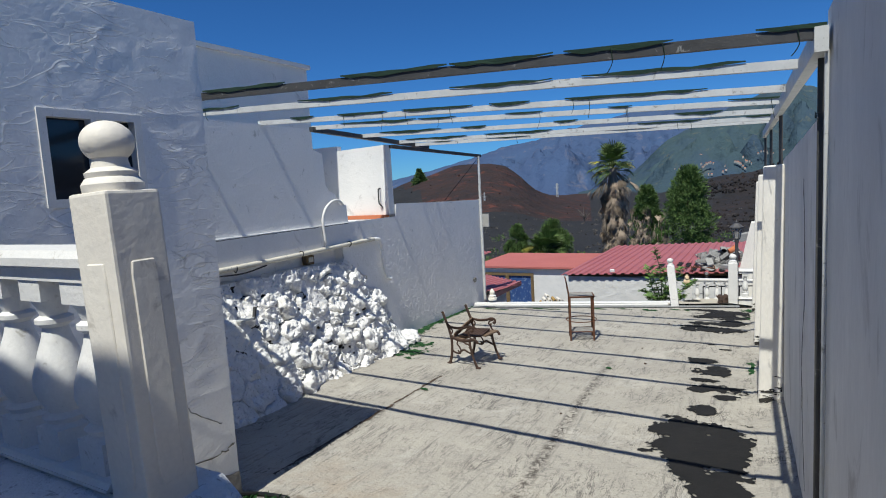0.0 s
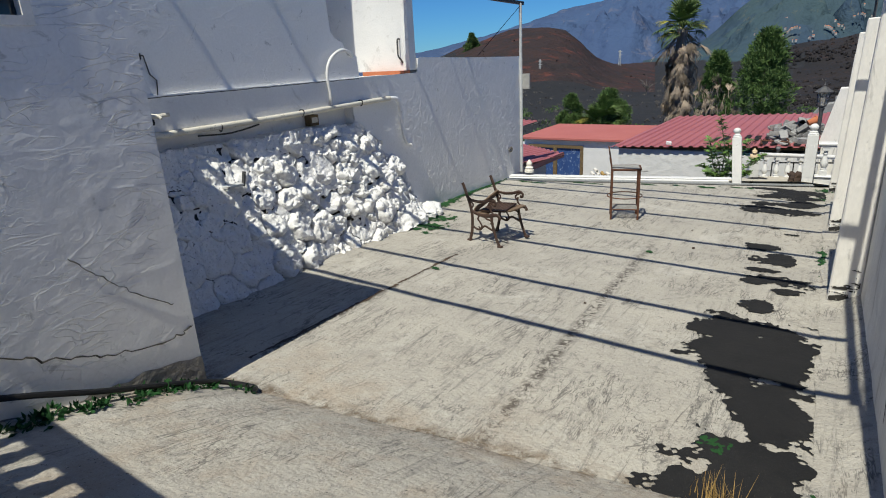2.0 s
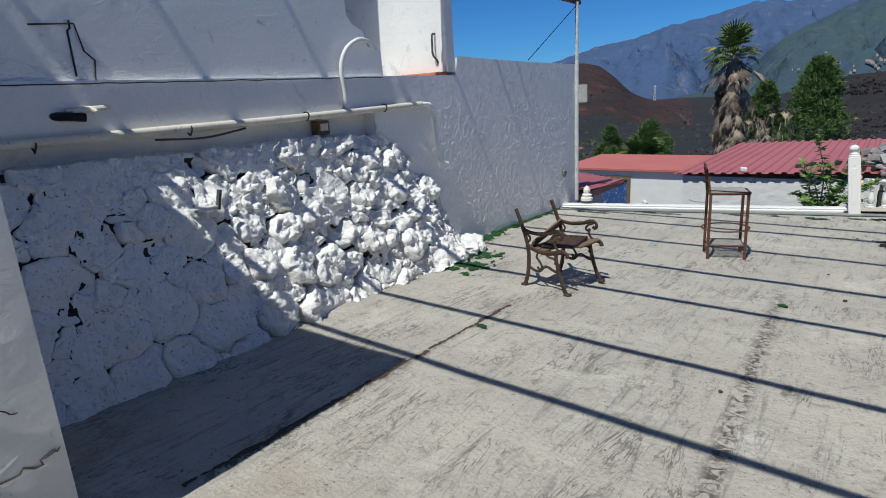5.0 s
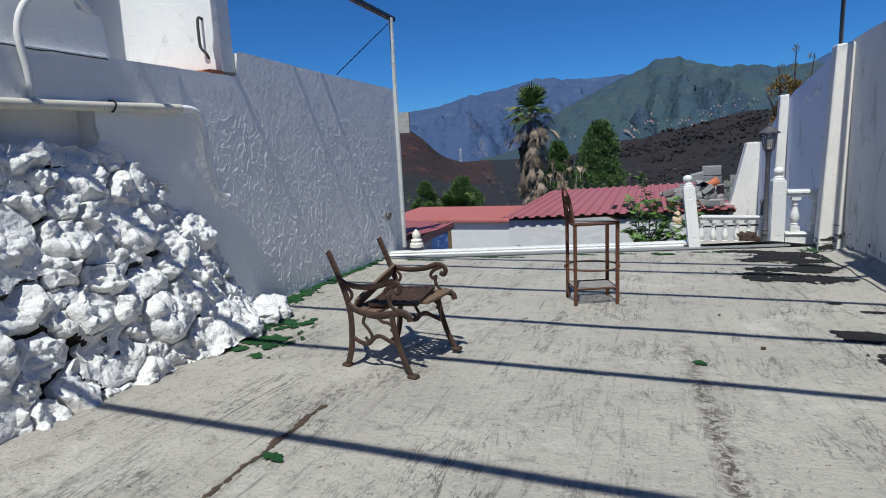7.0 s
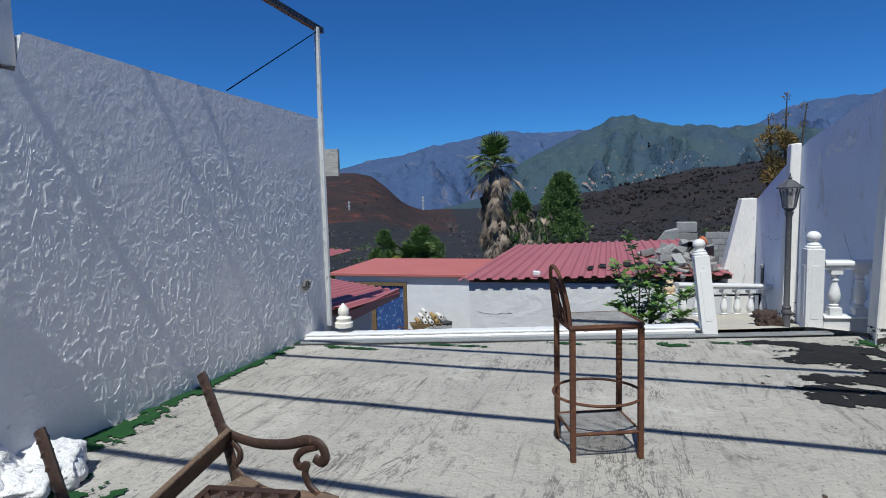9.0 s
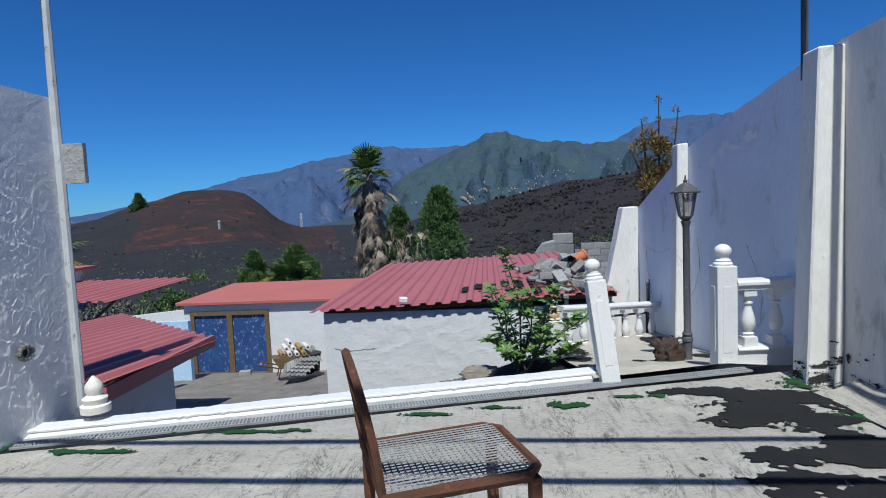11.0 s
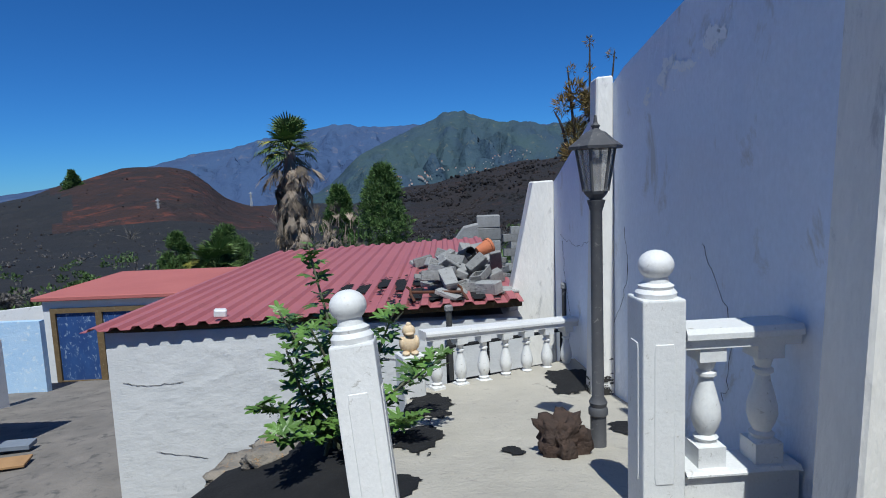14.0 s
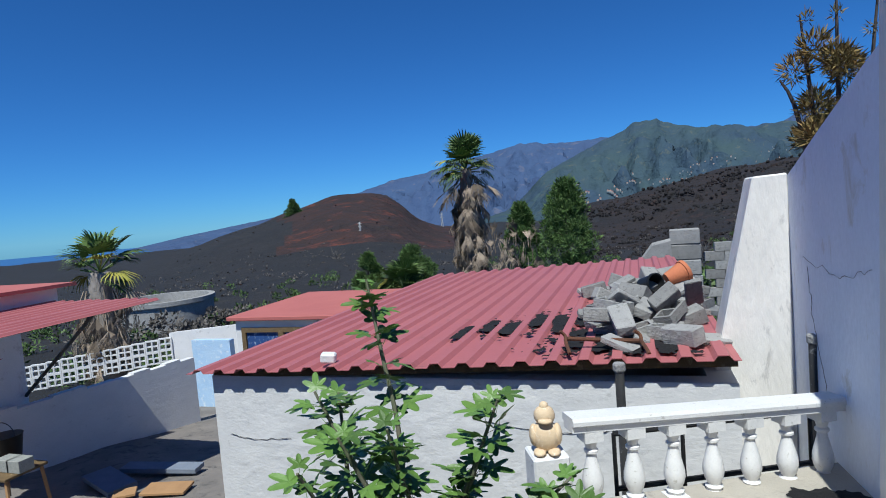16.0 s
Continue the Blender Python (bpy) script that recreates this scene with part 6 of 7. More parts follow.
def bush(label, m, size, n, leaf, material, seed, flatten=0.7, kind_name="bush"):
    rg = random.Random(seed)
    ob = thing(kind_name, label, "bush", m)
    bm = bmesh.new()
    for k in range(7):
        a = k * 0.9
        tube(bm, [(0, 0, -0.2), (0.35 * size * math.cos(a), 0.35 * size * math.sin(a), size * 0.35), (0.7 * size * math.cos(a), 0.7 * size * math.sin(a), size * 0.6 * flatten + 0.1)], [0.03 * size, 0.02 * size, 0.008 * size], 4)
    part("stem", bm, TWIG, ob)
    bm = bmesh.new()
    for k in range(14):
        c = Vector((rg.gauss(0, 0.42), rg.gauss(0, 0.42), abs(rg.gauss(0.42, 0.28)) * flatten)) * size
        clump_mesh(bm, c, size * rg.uniform(0.2, 0.38), n, leaf, rg, 0.8, 0.4)
    part("crown", bm, material, ob)
    return ob


rgb = random.Random(15)
for x, y, z, s, mat_, lab in ((-24.5, 37, -4.6, 1.7, DRYBUSH, "leafless grey thorny bush"), (-21.8, 35.5, -4.6, 1.4, DRYBUSH, "leafless grey thorny bush"), (-20.2, 38.5, -4.8, 1.3, BUSH, "dull green shrub behind the yard wall"),
                              (-17.2, 30.0, -4.5, 1.3, BUSH, "spiky green shrub behind the yard wall"), (-13.6, 46.0, -5.5, 1.2, BUSH, "green shrub on the black ash"), (-11.2, 49.0, -5.6, 1.0, BUSH, "green shrub on the black ash"), (-16.2, 45, -5.4, 1.1, BUSH, "green shrub on the black ash"),
                              (-5.4, 52, -5.6, 1.7, BUSH, "green shrub under the pines"), (-3.2, 46, -5.4, 1.5, BUSH, "spiky green shrub on the ash"), (-8.8, 49, -5.6, 1.6, BUSH, "green shrub beside the tall palm"), (-14.5, 41, -5.2, 1.0, DRYBUSH, "dry grey shrub on the ash"),
                              (2.4, 36, -3.6, 2.6, BUSH, "dark green leafy tree beyond the boundary wall"), (-27.5, 52, -5.6, 1.3, BUSH, "green shrub on the black ash"), (-30, 47, -5.6, 1.5, DRYBUSH, "dry grey shrub on the ash"), (-22.5, 46, -5.4, 1.2, BUSH, "green shrub on the black ash"), (-18.5, 48.5, -5.4, 1.0, BUSH, "green shrub on the black ash")):
    bush(lab, pose(x, y, z), s, 90, 0.20 + 0.05 * s, mat_, rgb.randint(0, 999))
ob = thing("dead_frond_heap", "heap of dry curled palm leaves beside the trunk", "dead foliage", pose(-7.4, 41.0, -3.2))
for k in range(60):
    a, z = rgb.uniform(0, 6.28), rgb.uniform(0.4, 2.9)
    piece("dead_frond", rgb.choice(DEADFAN), ob, Matrix.Translation((rgb.gauss(0, 0.55), rgb.gauss(0, 0.4), z)) @ Matrix.Rotation(a, 4, "Z") @ Matrix.Rotation(radians(rgb.uniform(50, 110) if k % 2 else rgb.uniform(-95, -60)), 4, "X") @ Matrix.Scale(rgb.uniform(0.6, 1.1), 4))

def agave(label, m, size, n, seed):
    """Rosette of long stiff pointed leaves."""
    rg = random.Random(seed)
    ob = thing("spiky_shrub", label, "shrub", m)
    for k in range(n):
        a, u = k * 2.4 + rg.uniform(-0.2, 0.2), rg.uniform(0.15, 1.35)
        d = Vector((math.cos(a) * math.cos(u), math.sin(a) * math.cos(u), math.sin(u)))
        side = Vector((-math.sin(a), math.cos(a), 0)) * 0.05 * size
        L = size * rg.uniform(0.7, 1.1)
        tip = d * L - Vector((0, 0, 0.25 * L * math.cos(u)))
        bm = bmesh.new()
        v = [bm.verts.new(q) for q in (side * 0.7, -side * 0.7, d * L * 0.5 - side, d * L * 0.5 + side, tip, d * L * 0.45 + Vector((0, 0, -0.03 * size)))]
        bm.faces.new((v[0], v[1], v[2], v[3]))
        bm.faces.new((v[3], v[2], v[4]))
        bm.faces.new((v[1], v[0], v[5]))
        bm.faces.new((v[2], v[1], v[5]))
        bm.faces.new((v[0], v[3], v[5]))
        bm.faces.new((v[4], v[2], v[5]))
        bm.faces.new((v[3], v[4], v[5]))
        part("leaf", bm, BUSH, ob)
    return ob


for x, y, z, sz, sd in ((-15.6, 30.5, -4.0, 1.5, 1), (-17.3, 31.2, -4.2, 1.7, 2), (-16.4, 33.5, -4.3, 1.5, 3), (-6.3, 44.5, -5.2, 1.5, 5), (-3.3, 50.0, -5.4, 1.8, 6), (-13.0, 52.0, -5.8, 1.5, 7), (-24.8, 43.0, -5.2, 1.5, 8)):
    agave("spiky rosette shrub on the black ash", pose(x, y, z), sz, 42, sd)

# scorched pine reaching over the boundary wall
ob = thing("scorched_pine", "half-brown pine with bare upright shoots behind the wall", "pine tree", pose(0.85, 19.8, -3.6))
bm = bmesh.new()
for dx, dz, lean in ((0.0, 6.95, 0.0), (0.32, 6.75, 0.05), (-0.28, 6.55, -0.06), (0.45, 6.1, 0.1), (-0.45, 5.9, -0.1)):
    tube(bm, smooth_path([(0, 0, 0), (dx * 0.3, 0, 3.5), (dx * 0.8, 0.05, 5.4), (dx + lean, 0, dz)], 4), [0.062 - 0.0044 * i for i in range(13)], 5)
part("trunk", bm, TWIG, ob)
bm = bmesh.new()
for k in range(34):
    a = k * 2.4
    z = 4.4 + 1.7 * (k / 34) + rgb.uniform(-0.2, 0.2)
    rr = rgb.uniform(0.1, 0.75) * (1 - 0.35 * k / 34)
    clump_mesh(bm, Vector((rr * math.cos(a), rr * math.sin(a), z)), 0.13, 240, 0.12, rgb, 0.9, 0.5, 0.3)
for dx, dz in ((0.0, 6.9), (0.32, 6.7), (-0.28, 6.5), (0.0, 6.5), (0.3, 6.3)):
    clump_mesh(bm, Vector((dx, 0, dz)), 0.05, 40, 0.08, rgb, 1.0, 0.4, 0.35)
part("crown", bm, BROWNPINE, ob)
ob = thing("leafy_shrub", "long-leaved green shrub above the wall's end", "shrub", pose(0.42, 18.6, 0.9))
bm = bmesh.new()
tube(bm, [(0, 0, -4), (0, 0, 0.5)], 0.03, 5)
part("stem", bm, TWIG, ob)
bm = bmesh.new()
for k in range(40):
    a, u = k * 2.4, rgb.uniform(-0.2, 1.2)
    d = Vector((math.cos(a) * math.cos(u), math.sin(a) * math.cos(u), math.sin(u)))
    s = d.cross(Vector((0, 0, 1))).normalized() * 0.022
    p = Vector((0, 0, 0.28 + rgb.uniform(-0.15, 0.2)))
    v = [bm.verts.new(p), bm.verts.new(p + d * 0.15 - s), bm.verts.new(p + d * 0.32), bm.verts.new(p + d * 0.15 + s)]
    bm.faces.new(v)
part("leaves", bm, FIGLEAF, ob)
# bare trees on the plain
for x, y, z, h in ((-60, 118, -8.0, 5.0), (-37.8, 136, -8.2, 5.0), (3.2, 60, -4.6, 2.6)):
    ob = thing("bare_tree", "leafless grey tree on the ash plain", "tree", pose(x, y, z))
    bm = bmesh.new()
    tube(bm, [(0, 0, 0), (0.1, 0, h * 0.4)], [0.16, 0.1], 6)
    for k in range(22):
        a, u = k * 2.4, rgb.uniform(0.3, 1.3)
        d = Vector((math.cos(a) * math.cos(u), math.sin(a) * math.cos(u), math.sin(u)))
        st = Vector((0.1, 0, h * rgb.uniform(0.2, 0.4)))
        L = h * rgb.uniform(0.35, 0.6)
        tube(bm, [st, st + d * L * 0.5 + Vector((0, 0, 0.1)), st + d * L + Vector((rgb.gauss(0, 0.2), 0, rgb.gauss(0, 0.2)))], [0.06, 0.035, 0.012], 4)
    part("trunk", bm, DRYBUSH, ob)
# lava boulders on the ridge and plain
tmp = bmesh.new()
bmesh.ops.create_icosphere(tmp, subdivisions=1, radius=1.0)
ICO_V = [tuple(q.co) for q in tmp.verts]
ICO_F = [[q.index for q in fa.verts] for fa in tmp.faces]
tmp.free()
bm = bmesh.new()
for k in range(2600):
    az = rgb.uniform(-5, 16) if k < 2000 else rgb.uniform(-58, -5)
    r = rgb.uniform(70, 240) if k < 2000 else rgb.uniform(45, 230)
    s = rgb.uniform(0.12, 0.55) * (0.5 + r / 220) * (1.0 if k < 2000 else 0.5)
    p = Vector((HUB.x + r * math.sin(radians(az)), HUB.y + r * math.cos(radians(az)), ground_z(az, r) + s * 0.15))
    mm = Matrix.Translation(p) @ Euler((rgb.random() * 6, rgb.random() * 6, rgb.random() * 6)).to_matrix().to_4x4() @ Matrix.Diagonal((s, s * rgb.uniform(0.6, 1.1), s * rgb.uniform(0.5, 0.9), 1))
    vv = [bm.verts.new(mm @ Vector(q)) for q in ICO_V]
    for fa in ICO_F:
        bm.faces.new([vv[i] for i in fa])
tagged(part("lava_boulders", bm, LAVA), "rough dark lava boulders strewn over the slope", "boulders", kind="stuff")
# low plants scattered over the ash
bm = bmesh.new()
for k in range(520):
    az, r = rgb.uniform(-58, 14), rgb.uniform(36, 150)
    p = Vector((HUB.x + r * math.sin(radians(az)), HUB.y + r * math.cos(radians(az)), ground_z(az, r)))
    clump_mesh(bm, p + Vector((0, 0, 0.1)), rgb.uniform(0.15, 0.55), 16, 0.28, rgb, 0.5, 0.6)
tagged(part("ash_plants", bm, DRYBUSH), "low dry plants scattered over black ash", "low plants", kind="stuff")
bm = bmesh.new()
for k in range(260):
    az, r = rgb.uniform(-58, 12), 32 + 60 * rgb.random() ** 2
    p = Vector((HUB.x + r * math.sin(radians(az)), HUB.y + r * math.cos(radians(az)), ground_z(az, r)))
    clump_mesh(bm, p + Vector((0, 0, 0.25)), rgb.uniform(0.3, 0.9), 60, 0.30, rgb, 0.7, 0.6)
tagged(part("ash_shrubs", bm, BUSH), "low green shrubs growing on black ash", "low plants", kind="stuff")

# ---- patches lying on floors and walls ----
def patches(name, material, label, category, origin, u, v, wide, high, blobs, cell, lift, noise_k=2.2, ragged=0.75, stretch=(1, 1), parent=None, follow=None, kind="stuff", bias=0.0):
    """Thin ragged layer in the plane of u and v: cells inside soft blobs (s, t, rs, rt), broken up by noise."""
    origin, u, v = Vector(origin), Vector(u), Vector(v)
    nrm = u.cross(v).normalized()
    ns, nt_ = int(wide / cell), int(high / cell)
    f = np.full((nt_ + 1, ns + 1), -9.0)
    for s0, t0, rs, rt in blobs:
        i0, i1 = max(0, int((s0 - 2 * rs) / cell)), min(ns, int((s0 + 2 * rs) / cell) + 1)
        j0, j1 = max(0, int((t0 - 2 * rt) / cell)), min(nt_, int((t0 + 2 * rt) / cell) + 1)
        for j in range(j0, j1 + 1):
            for i in range(i0, i1 + 1):
                d = 1 - math.hypot((i * cell - s0) / rs, (j * cell - t0) / rt)
                if d > f[j, i]:
                    f[j, i] = d
    bm = bmesh.new()
    keep = {}
    for j in range(nt_ + 1):
        for i in range(ns + 1):
            if f[j, i] > -1.2:
                a, c = i * cell * stretch[0], j * cell * stretch[1]
                f[j, i] += -bias + ragged * (nz(a * noise_k, c * noise_k, 5) + 0.6 * nz(a * noise_k * 3, c * noise_k * 3, 2) + 0.4 * nz(a * noise_k * 9, c * noise_k * 9, 7))

    def vert(i, j):
        if (i, j) not in keep:
            p = origin + u * (i * cell) + v * (j * cell)
            if follow:
                p.z = follow(p.x, p.y)
            inside = min(1.0, max(0.0, f[j, i]) * 4)
            keep[(i, j)] = bm.verts.new(p + nrm * (0.003 + lift * inside * (0.7 + 0.3 * nz(i * 0.7, j * 0.7))))
        return keep[(i, j)]

    for j in range(nt_):
        for i in range(ns):
            q = [(i, j), (i + 1, j), (i + 1, j + 1), (i, j + 1)]
            ok = [p for p in q if f[p[1], p[0]] > 0]
            if len(ok) >= 3:
                bm.faces.new([vert(*p) for p in ok])
    ob = part(name, bm, material, parent, label, True)
    if not parent:
        tagged(ob, label, category, kind=kind)
    return ob


def on_floor(x, y):
    return floor_z(y) + 0.008 * nz(x * 1.3, y * 1.3) + 0.003 * nz(x * 6, y * 6) + 0.004


ASHBLOBS = [(-0.40, 4.0, 0.34, 0.5), (-0.30, 4.8, 0.26, 0.6), (-0.58, 5.45, 0.42, 0.42), (-0.68, 6.05, 0.36, 0.36), (-0.35, 5.8, 0.26, 0.5), (-0.60, 6.7, 0.16, 0.16), (-0.55, 7.52, 0.26, 0.17), (-0.70, 7.85, 0.15, 0.08),
            (-0.45, 7.25, 0.13, 0.10), (-0.58, 8.3, 0.24, 0.22), (-0.78, 8.8, 0.20, 0.11), (-0.80, 10.75, 0.46, 0.22), (-1.0, 10.95, 0.38, 0.10), (-0.75, 11.9, 0.42, 0.30), (-0.62, 12.2, 0.36, 0.24), (-1.1, 12.38, 0.28, 0.10),
            (-0.52, 11.35, 0.24, 0.24), (-0.85, 11.2, 0.45, 0.14), (-0.55, 9.5, 0.10, 0.06), (-0.75, 9.75, 0.08, 0.05)]
patches("ash_drift", ASH, "black volcanic ash drifted along the terrace wall", "ash", (-2.6, 3.45, 0), (1, 0, 0), (0, 1, 0), 2.9, 9.3, [(x + 2.6, y - 3.45, a, c) for x, y, a, c in ASHBLOBS], 0.016, 0.006, 3.2, 0.75, (1.0, 1.3), follow=on_floor)
TURFBLOBS = [(-5.78, 9.1, 0.16, 0.45), (-5.80, 10.0, 0.09, 0.5), (-5.82, 10.8, 0.08, 0.6), (-5.38, 8.26, 0.34, 0.22), (-5.12, 7.75, 0.26, 0.20), (-5.15, 7.55, 0.10, 0.07), (-4.86, 7.40, 0.12, 0.05), (-5.72, 8.65, 0.22, 0.14),
             (-2.08, 12.14, 0.14, 0.06), (-0.06, 8.7, 0.14, 0.55), (0.0, 6.4, 0.06, 0.4), (0.16, 3.95, 0.16, 0.22), (-0.52, 4.3, 0.10, 0.06), (-1.93, 7.95, 0.06, 0.04), (-0.12, 11.8, 0.20, 0.25), (-0.25, 12.55, 0.22, 0.12), (-3.1, 11.98, 0.2, 0.035),
             (-4.2, 11.72, 0.5, 0.035), (-5.3, 11.42, 0.35, 0.04), (-1.6, 12.3, 0.2, 0.03), (-3.85, 6.15, 0.05, 0.04), (-2.6, 12.1, 0.2, 0.03)]
patches("turf_scraps", TURF, "scraps of green artificial turf along the edges", "turf", (-6.0, 3.45, 0), (1, 0, 0), (0, 1, 0), 6.3, 9.3, [(x + 6.0, y - 3.45, a, c) for x, y, a, c in TURFBLOBS], 0.015, 0.010, 9.0, 1.0, follow=on_floor)


def on_landing(x, y):
    return lerp([(12.4, -0.02), (12.95, 0.0), (13.1, -0.08), (14.3, -0.33), (15.5, -0.52), (16.9, -0.62)], y) + 0.006 * nz(x * 3, y * 3) + 0.004


# Ragged black patches, mostly along the sides of the landing.
patches("landing_ash", ASH, "black ragged patches on the landing", "ash", (-1.8, 12.9, 0), (1, 0, 0), (0, 1, 0), 1.8, 3.8, [(x + 1.8, y - 12.9, a, c) for x, y, a, c in ((-1.62, 15.4, 0.2, 0.5), (-1.7, 14.5, 0.16, 0.3), (-1.10, 14.1, 0.10, 0.16), (-0.30, 16.0, 0.25, 0.4), (-1.7, 13.5, 0.10, 0.2), (-0.25, 14.4, 0.14, 0.2))],
        0.022, 0.006, 2.4, 0.7, follow=on_landing)

# black marks at the foot of the buttresses and wall, pale flakes on the wall beyond
MARK = surface("black_mould", (0.030, 0.028, 0.027), (0.05, 0.048, 0.045), 0.1, 0.95, 0.3, 120)
for y, foot, deep in ((7.15, 0.25, 0.34), (9.85, 0.26, 0.34), (12.47, 0.27, 0.22), (15.5, 0.20, 0.20)):
    w = wall_x(y) - foot
    z0 = floor_z(y) if y < 13 else -0.55
    patches("mould_marks", MARK, "black mould smears on the buttress foot", "stain", (w + 0.005, y - 0.003, z0), (1, 0, 0), (0, 0, 1), foot - 0.02, 0.7, [(0.08, 0.06, 0.25, 0.08), (0.14, 0.17, 0.2, 0.06), (0.2, 0.36, 0.06, 0.03)], 0.006, 0.001, 26.0, 1.8, (0.25, 2.0), bias=0.45)
    patches("mould_marks", MARK, "black mould smears on the buttress side", "stain", (w - 0.004, y + deep - 0.01, z0), (0, -1, 0), (0, 0, 1), deep - 0.02, 0.5, [(deep * 0.5, 0.05, 0.25, 0.07), (deep * 0.8, 0.14, 0.12, 0.05)], 0.006, 0.001, 26.0, 1.8, (0.25, 2.0), bias=0.55)
patches("mould_marks", MARK, "black speckled mould along the wall foot", "stain", (wall_x(12.4) - 0.006, 12.45, 0.0), (0.028, -1, 0), (0, 0, 1), 3.0, 0.6, [(0.25 * k, 0.17 + 0.05 * math.sin(k), 0.20, 0.035) for k in range(12)] + [(0.25 * k + 0.1, 0.05, 0.2, 0.03) for k in range(12)], 0.007, 0.001, 16.0, 2.0, (1.0, 1.3), bias=1.0)
FLAKE = surface("pale_flaked_patch", (0.95, 0.95, 0.94), (0.92, 0.92, 0.91), 0.2, 0.8, 0.3, 60)
patches("paint_flakes", FLAKE, "pale scraped patch on the boundary wall", "stain", (wall_x(14.9) - 0.006, 14.9, 1.45), (0.028, -1, 0), (0, 0, 1), 1.5, 0.8, [(0.22, 0.36, 0.25, 0.06), (0.55, 0.46, 0.25, 0.06), (0.95, 0.52, 0.2, 0.09)], 0.008, 0.001, 8.0, 1.5, (0.8, 1.6), bias=0.45)

# cracks in the plaster
CRACK = surface("dark_crack", (0.06, 0.055, 0.05), (0.04, 0.038, 0.035), 0.2, 0.95, 0.2, 60)


def crack(parent, pts, r=0.004, wobble=0.025, seed=0):
    pts = smooth_path(pts, 10)
    out = []
    for i, p in enumerate(pts):
        out.append(p + Vector((0, wobble * nz(i * 0.55, seed), wobble * nz(i * 0.55, seed, 9))))
    bm = bmesh.new()
    tube(bm, out, [r * (0.5 + abs(nz(i * 0.8, seed, 3))) for i in range(len(out))], 4)
    part("crack", bm, CRACK, parent, "dark crack in the plaster")


crack(house, [(HX + 0.006, 1.95, 1.00), (HX + 0.006, 2.25, 0.85), (HX + 0.006, 2.60, 0.72), (HX + 0.006, 2.95, 0.66), (HX + 0.006, 3.12, 0.70)], 0.007, 0.03, 1)
crack(house, [(HX + 0.007, 2.45, 1.42), (HX + 0.007, 2.65, 1.20), (HX + 0.007, 2.85, 1.02), (HX + 0.007, 3.02, 0.90)], 0.004, 0.03, 2)
crack(rough, [(-5.873, 8.8, 2.02), (-5.868, 9.6, 2.0), (-5.86, 10.4, 1.98), (-5.85, 11.2, 2.0), (-5.835, 12.0, 1.95)], 0.005, 0.05, 3)
crack(rough, [(-5.873, 8.3, 1.55), (-5.872, 8.38, 1.2), (-5.871, 8.35, 0.9)], 0.004, 0.03, 4)
for pts, k in (([(-5.2, 0, -0.86), (-4.9, 0, -0.90), (-4.5, 0, -0.87)], 21), ([(-2.6, 0, -0.62), (-2.0, 0, -0.70), (-1.5, 0, -0.66)], 22), ([(-4.9, 0, -1.7), (-4.3, 0, -1.8)], 23)):
    line = [p + Vector((0, SY - 0.008, 0.03 * nz(i * 0.6, k))) for i, p in enumerate(smooth_path(pts, 10))]
    bm = bmesh.new()
    tube(bm, line, [0.004 * (0.5 + abs(nz(i * 0.8, k, 3))) for i in range(len(line))], 4)
    part("crack", bm, CRACK, shed, "thin crack in the whitewash")
bnd = bpy.data.objects["wall_boundary"]
for pts, s in (([(0, 15.5, 0.1), (0, 15.2, 0.5), (0, 15.25, 0.9)], 5), ([(0, 4.6, 0.4), (0, 4.9, 1.2), (0, 4.7, 1.9), (0, 4.85, 2.6)], 6), ([(0, 16.2, 0.7), (0, 16.7, 0.6), (0, 17.4, 0.65)], 7), ([(0, 17.3, 0.6), (0, 17.2, 0.2), (0, 17.0, -0.2), (0, 17.1, -0.6)], 8),
               ([(0, 14.0, 0.9), (0, 13.7, 0.5), (0, 13.75, 0.1)], 9)):
    crack(bnd if pts[0][1] < 12.7 else lower_wall, [(wall_x(p[1]) - 0.004, p[1], p[2]) for p in pts], 0.0022, 0.05, s)

# ---- pipes and fittings on the ledge ----
pipe = thing("drain_pipe", "long aged white pipe tied under the ledge", "pipe")
bm = bmesh.new()
tube(bm, smooth_path([(-5.82, 3.15, 1.825), (-5.83, 4.6, 1.835), (-5.82, 6.0, 1.85), (-5.83, 7.4, 1.88), (-5.80, 7.92, 1.89)], 10), 0.034, 12)
part("pipe_run", bm, PIPEWHITE, pipe, "", True)
bm = bmesh.new()
tube(bm, smooth_path([(-5.80, 7.90, 1.89), (-5.78, 8.05, 1.87), (-5.80, 8.14, 1.75), (-5.82, 8.20, 1.45), (-5.82, 8.28, 1.20), (-5.80, 8.36, 1.14)], 6), 0.030, 10)
part("down_pipe", bm, STUCCO, pipe, "", True)
for y, z in ((3.9, 1.80), (5.0, 1.82), (6.2, 1.857), (7.3, 1.88)):
    bm = bmesh.new()
    tube(bm, [(-5.825 + 0.04 * math.cos(a), y + 0.008 * math.sin(2 * a), z + 0.04 * math.sin(a)) for a in [2 * math.pi * i / 14 for i in range(14)]], 0.007, 5, 1, True)
    part("tie", bm, BLACKPIPE, pipe, "black tie")
bm = bmesh.new()
tube(bm, smooth_path([(-5.80, 4.7, 1.775), (-5.79, 5.1, 1.755), (-5.80, 5.5, 1.80)], 6), 0.010, 6)
part("slack_cable", bm, BLACKPIPE, pipe, "slack black cable")
bm = bmesh.new()
tube(bm, smooth_path([(-5.85, 6.76, 1.88), (-5.83, 6.74, 2.05), (-5.83, 6.72, 2.30), (-5.82, 6.80, 2.48), (-5.82, 6.98, 2.58), (-5.83, 7.14, 2.57), (-5.86, 7.26, 2.50)], 8), 0.022, 10)
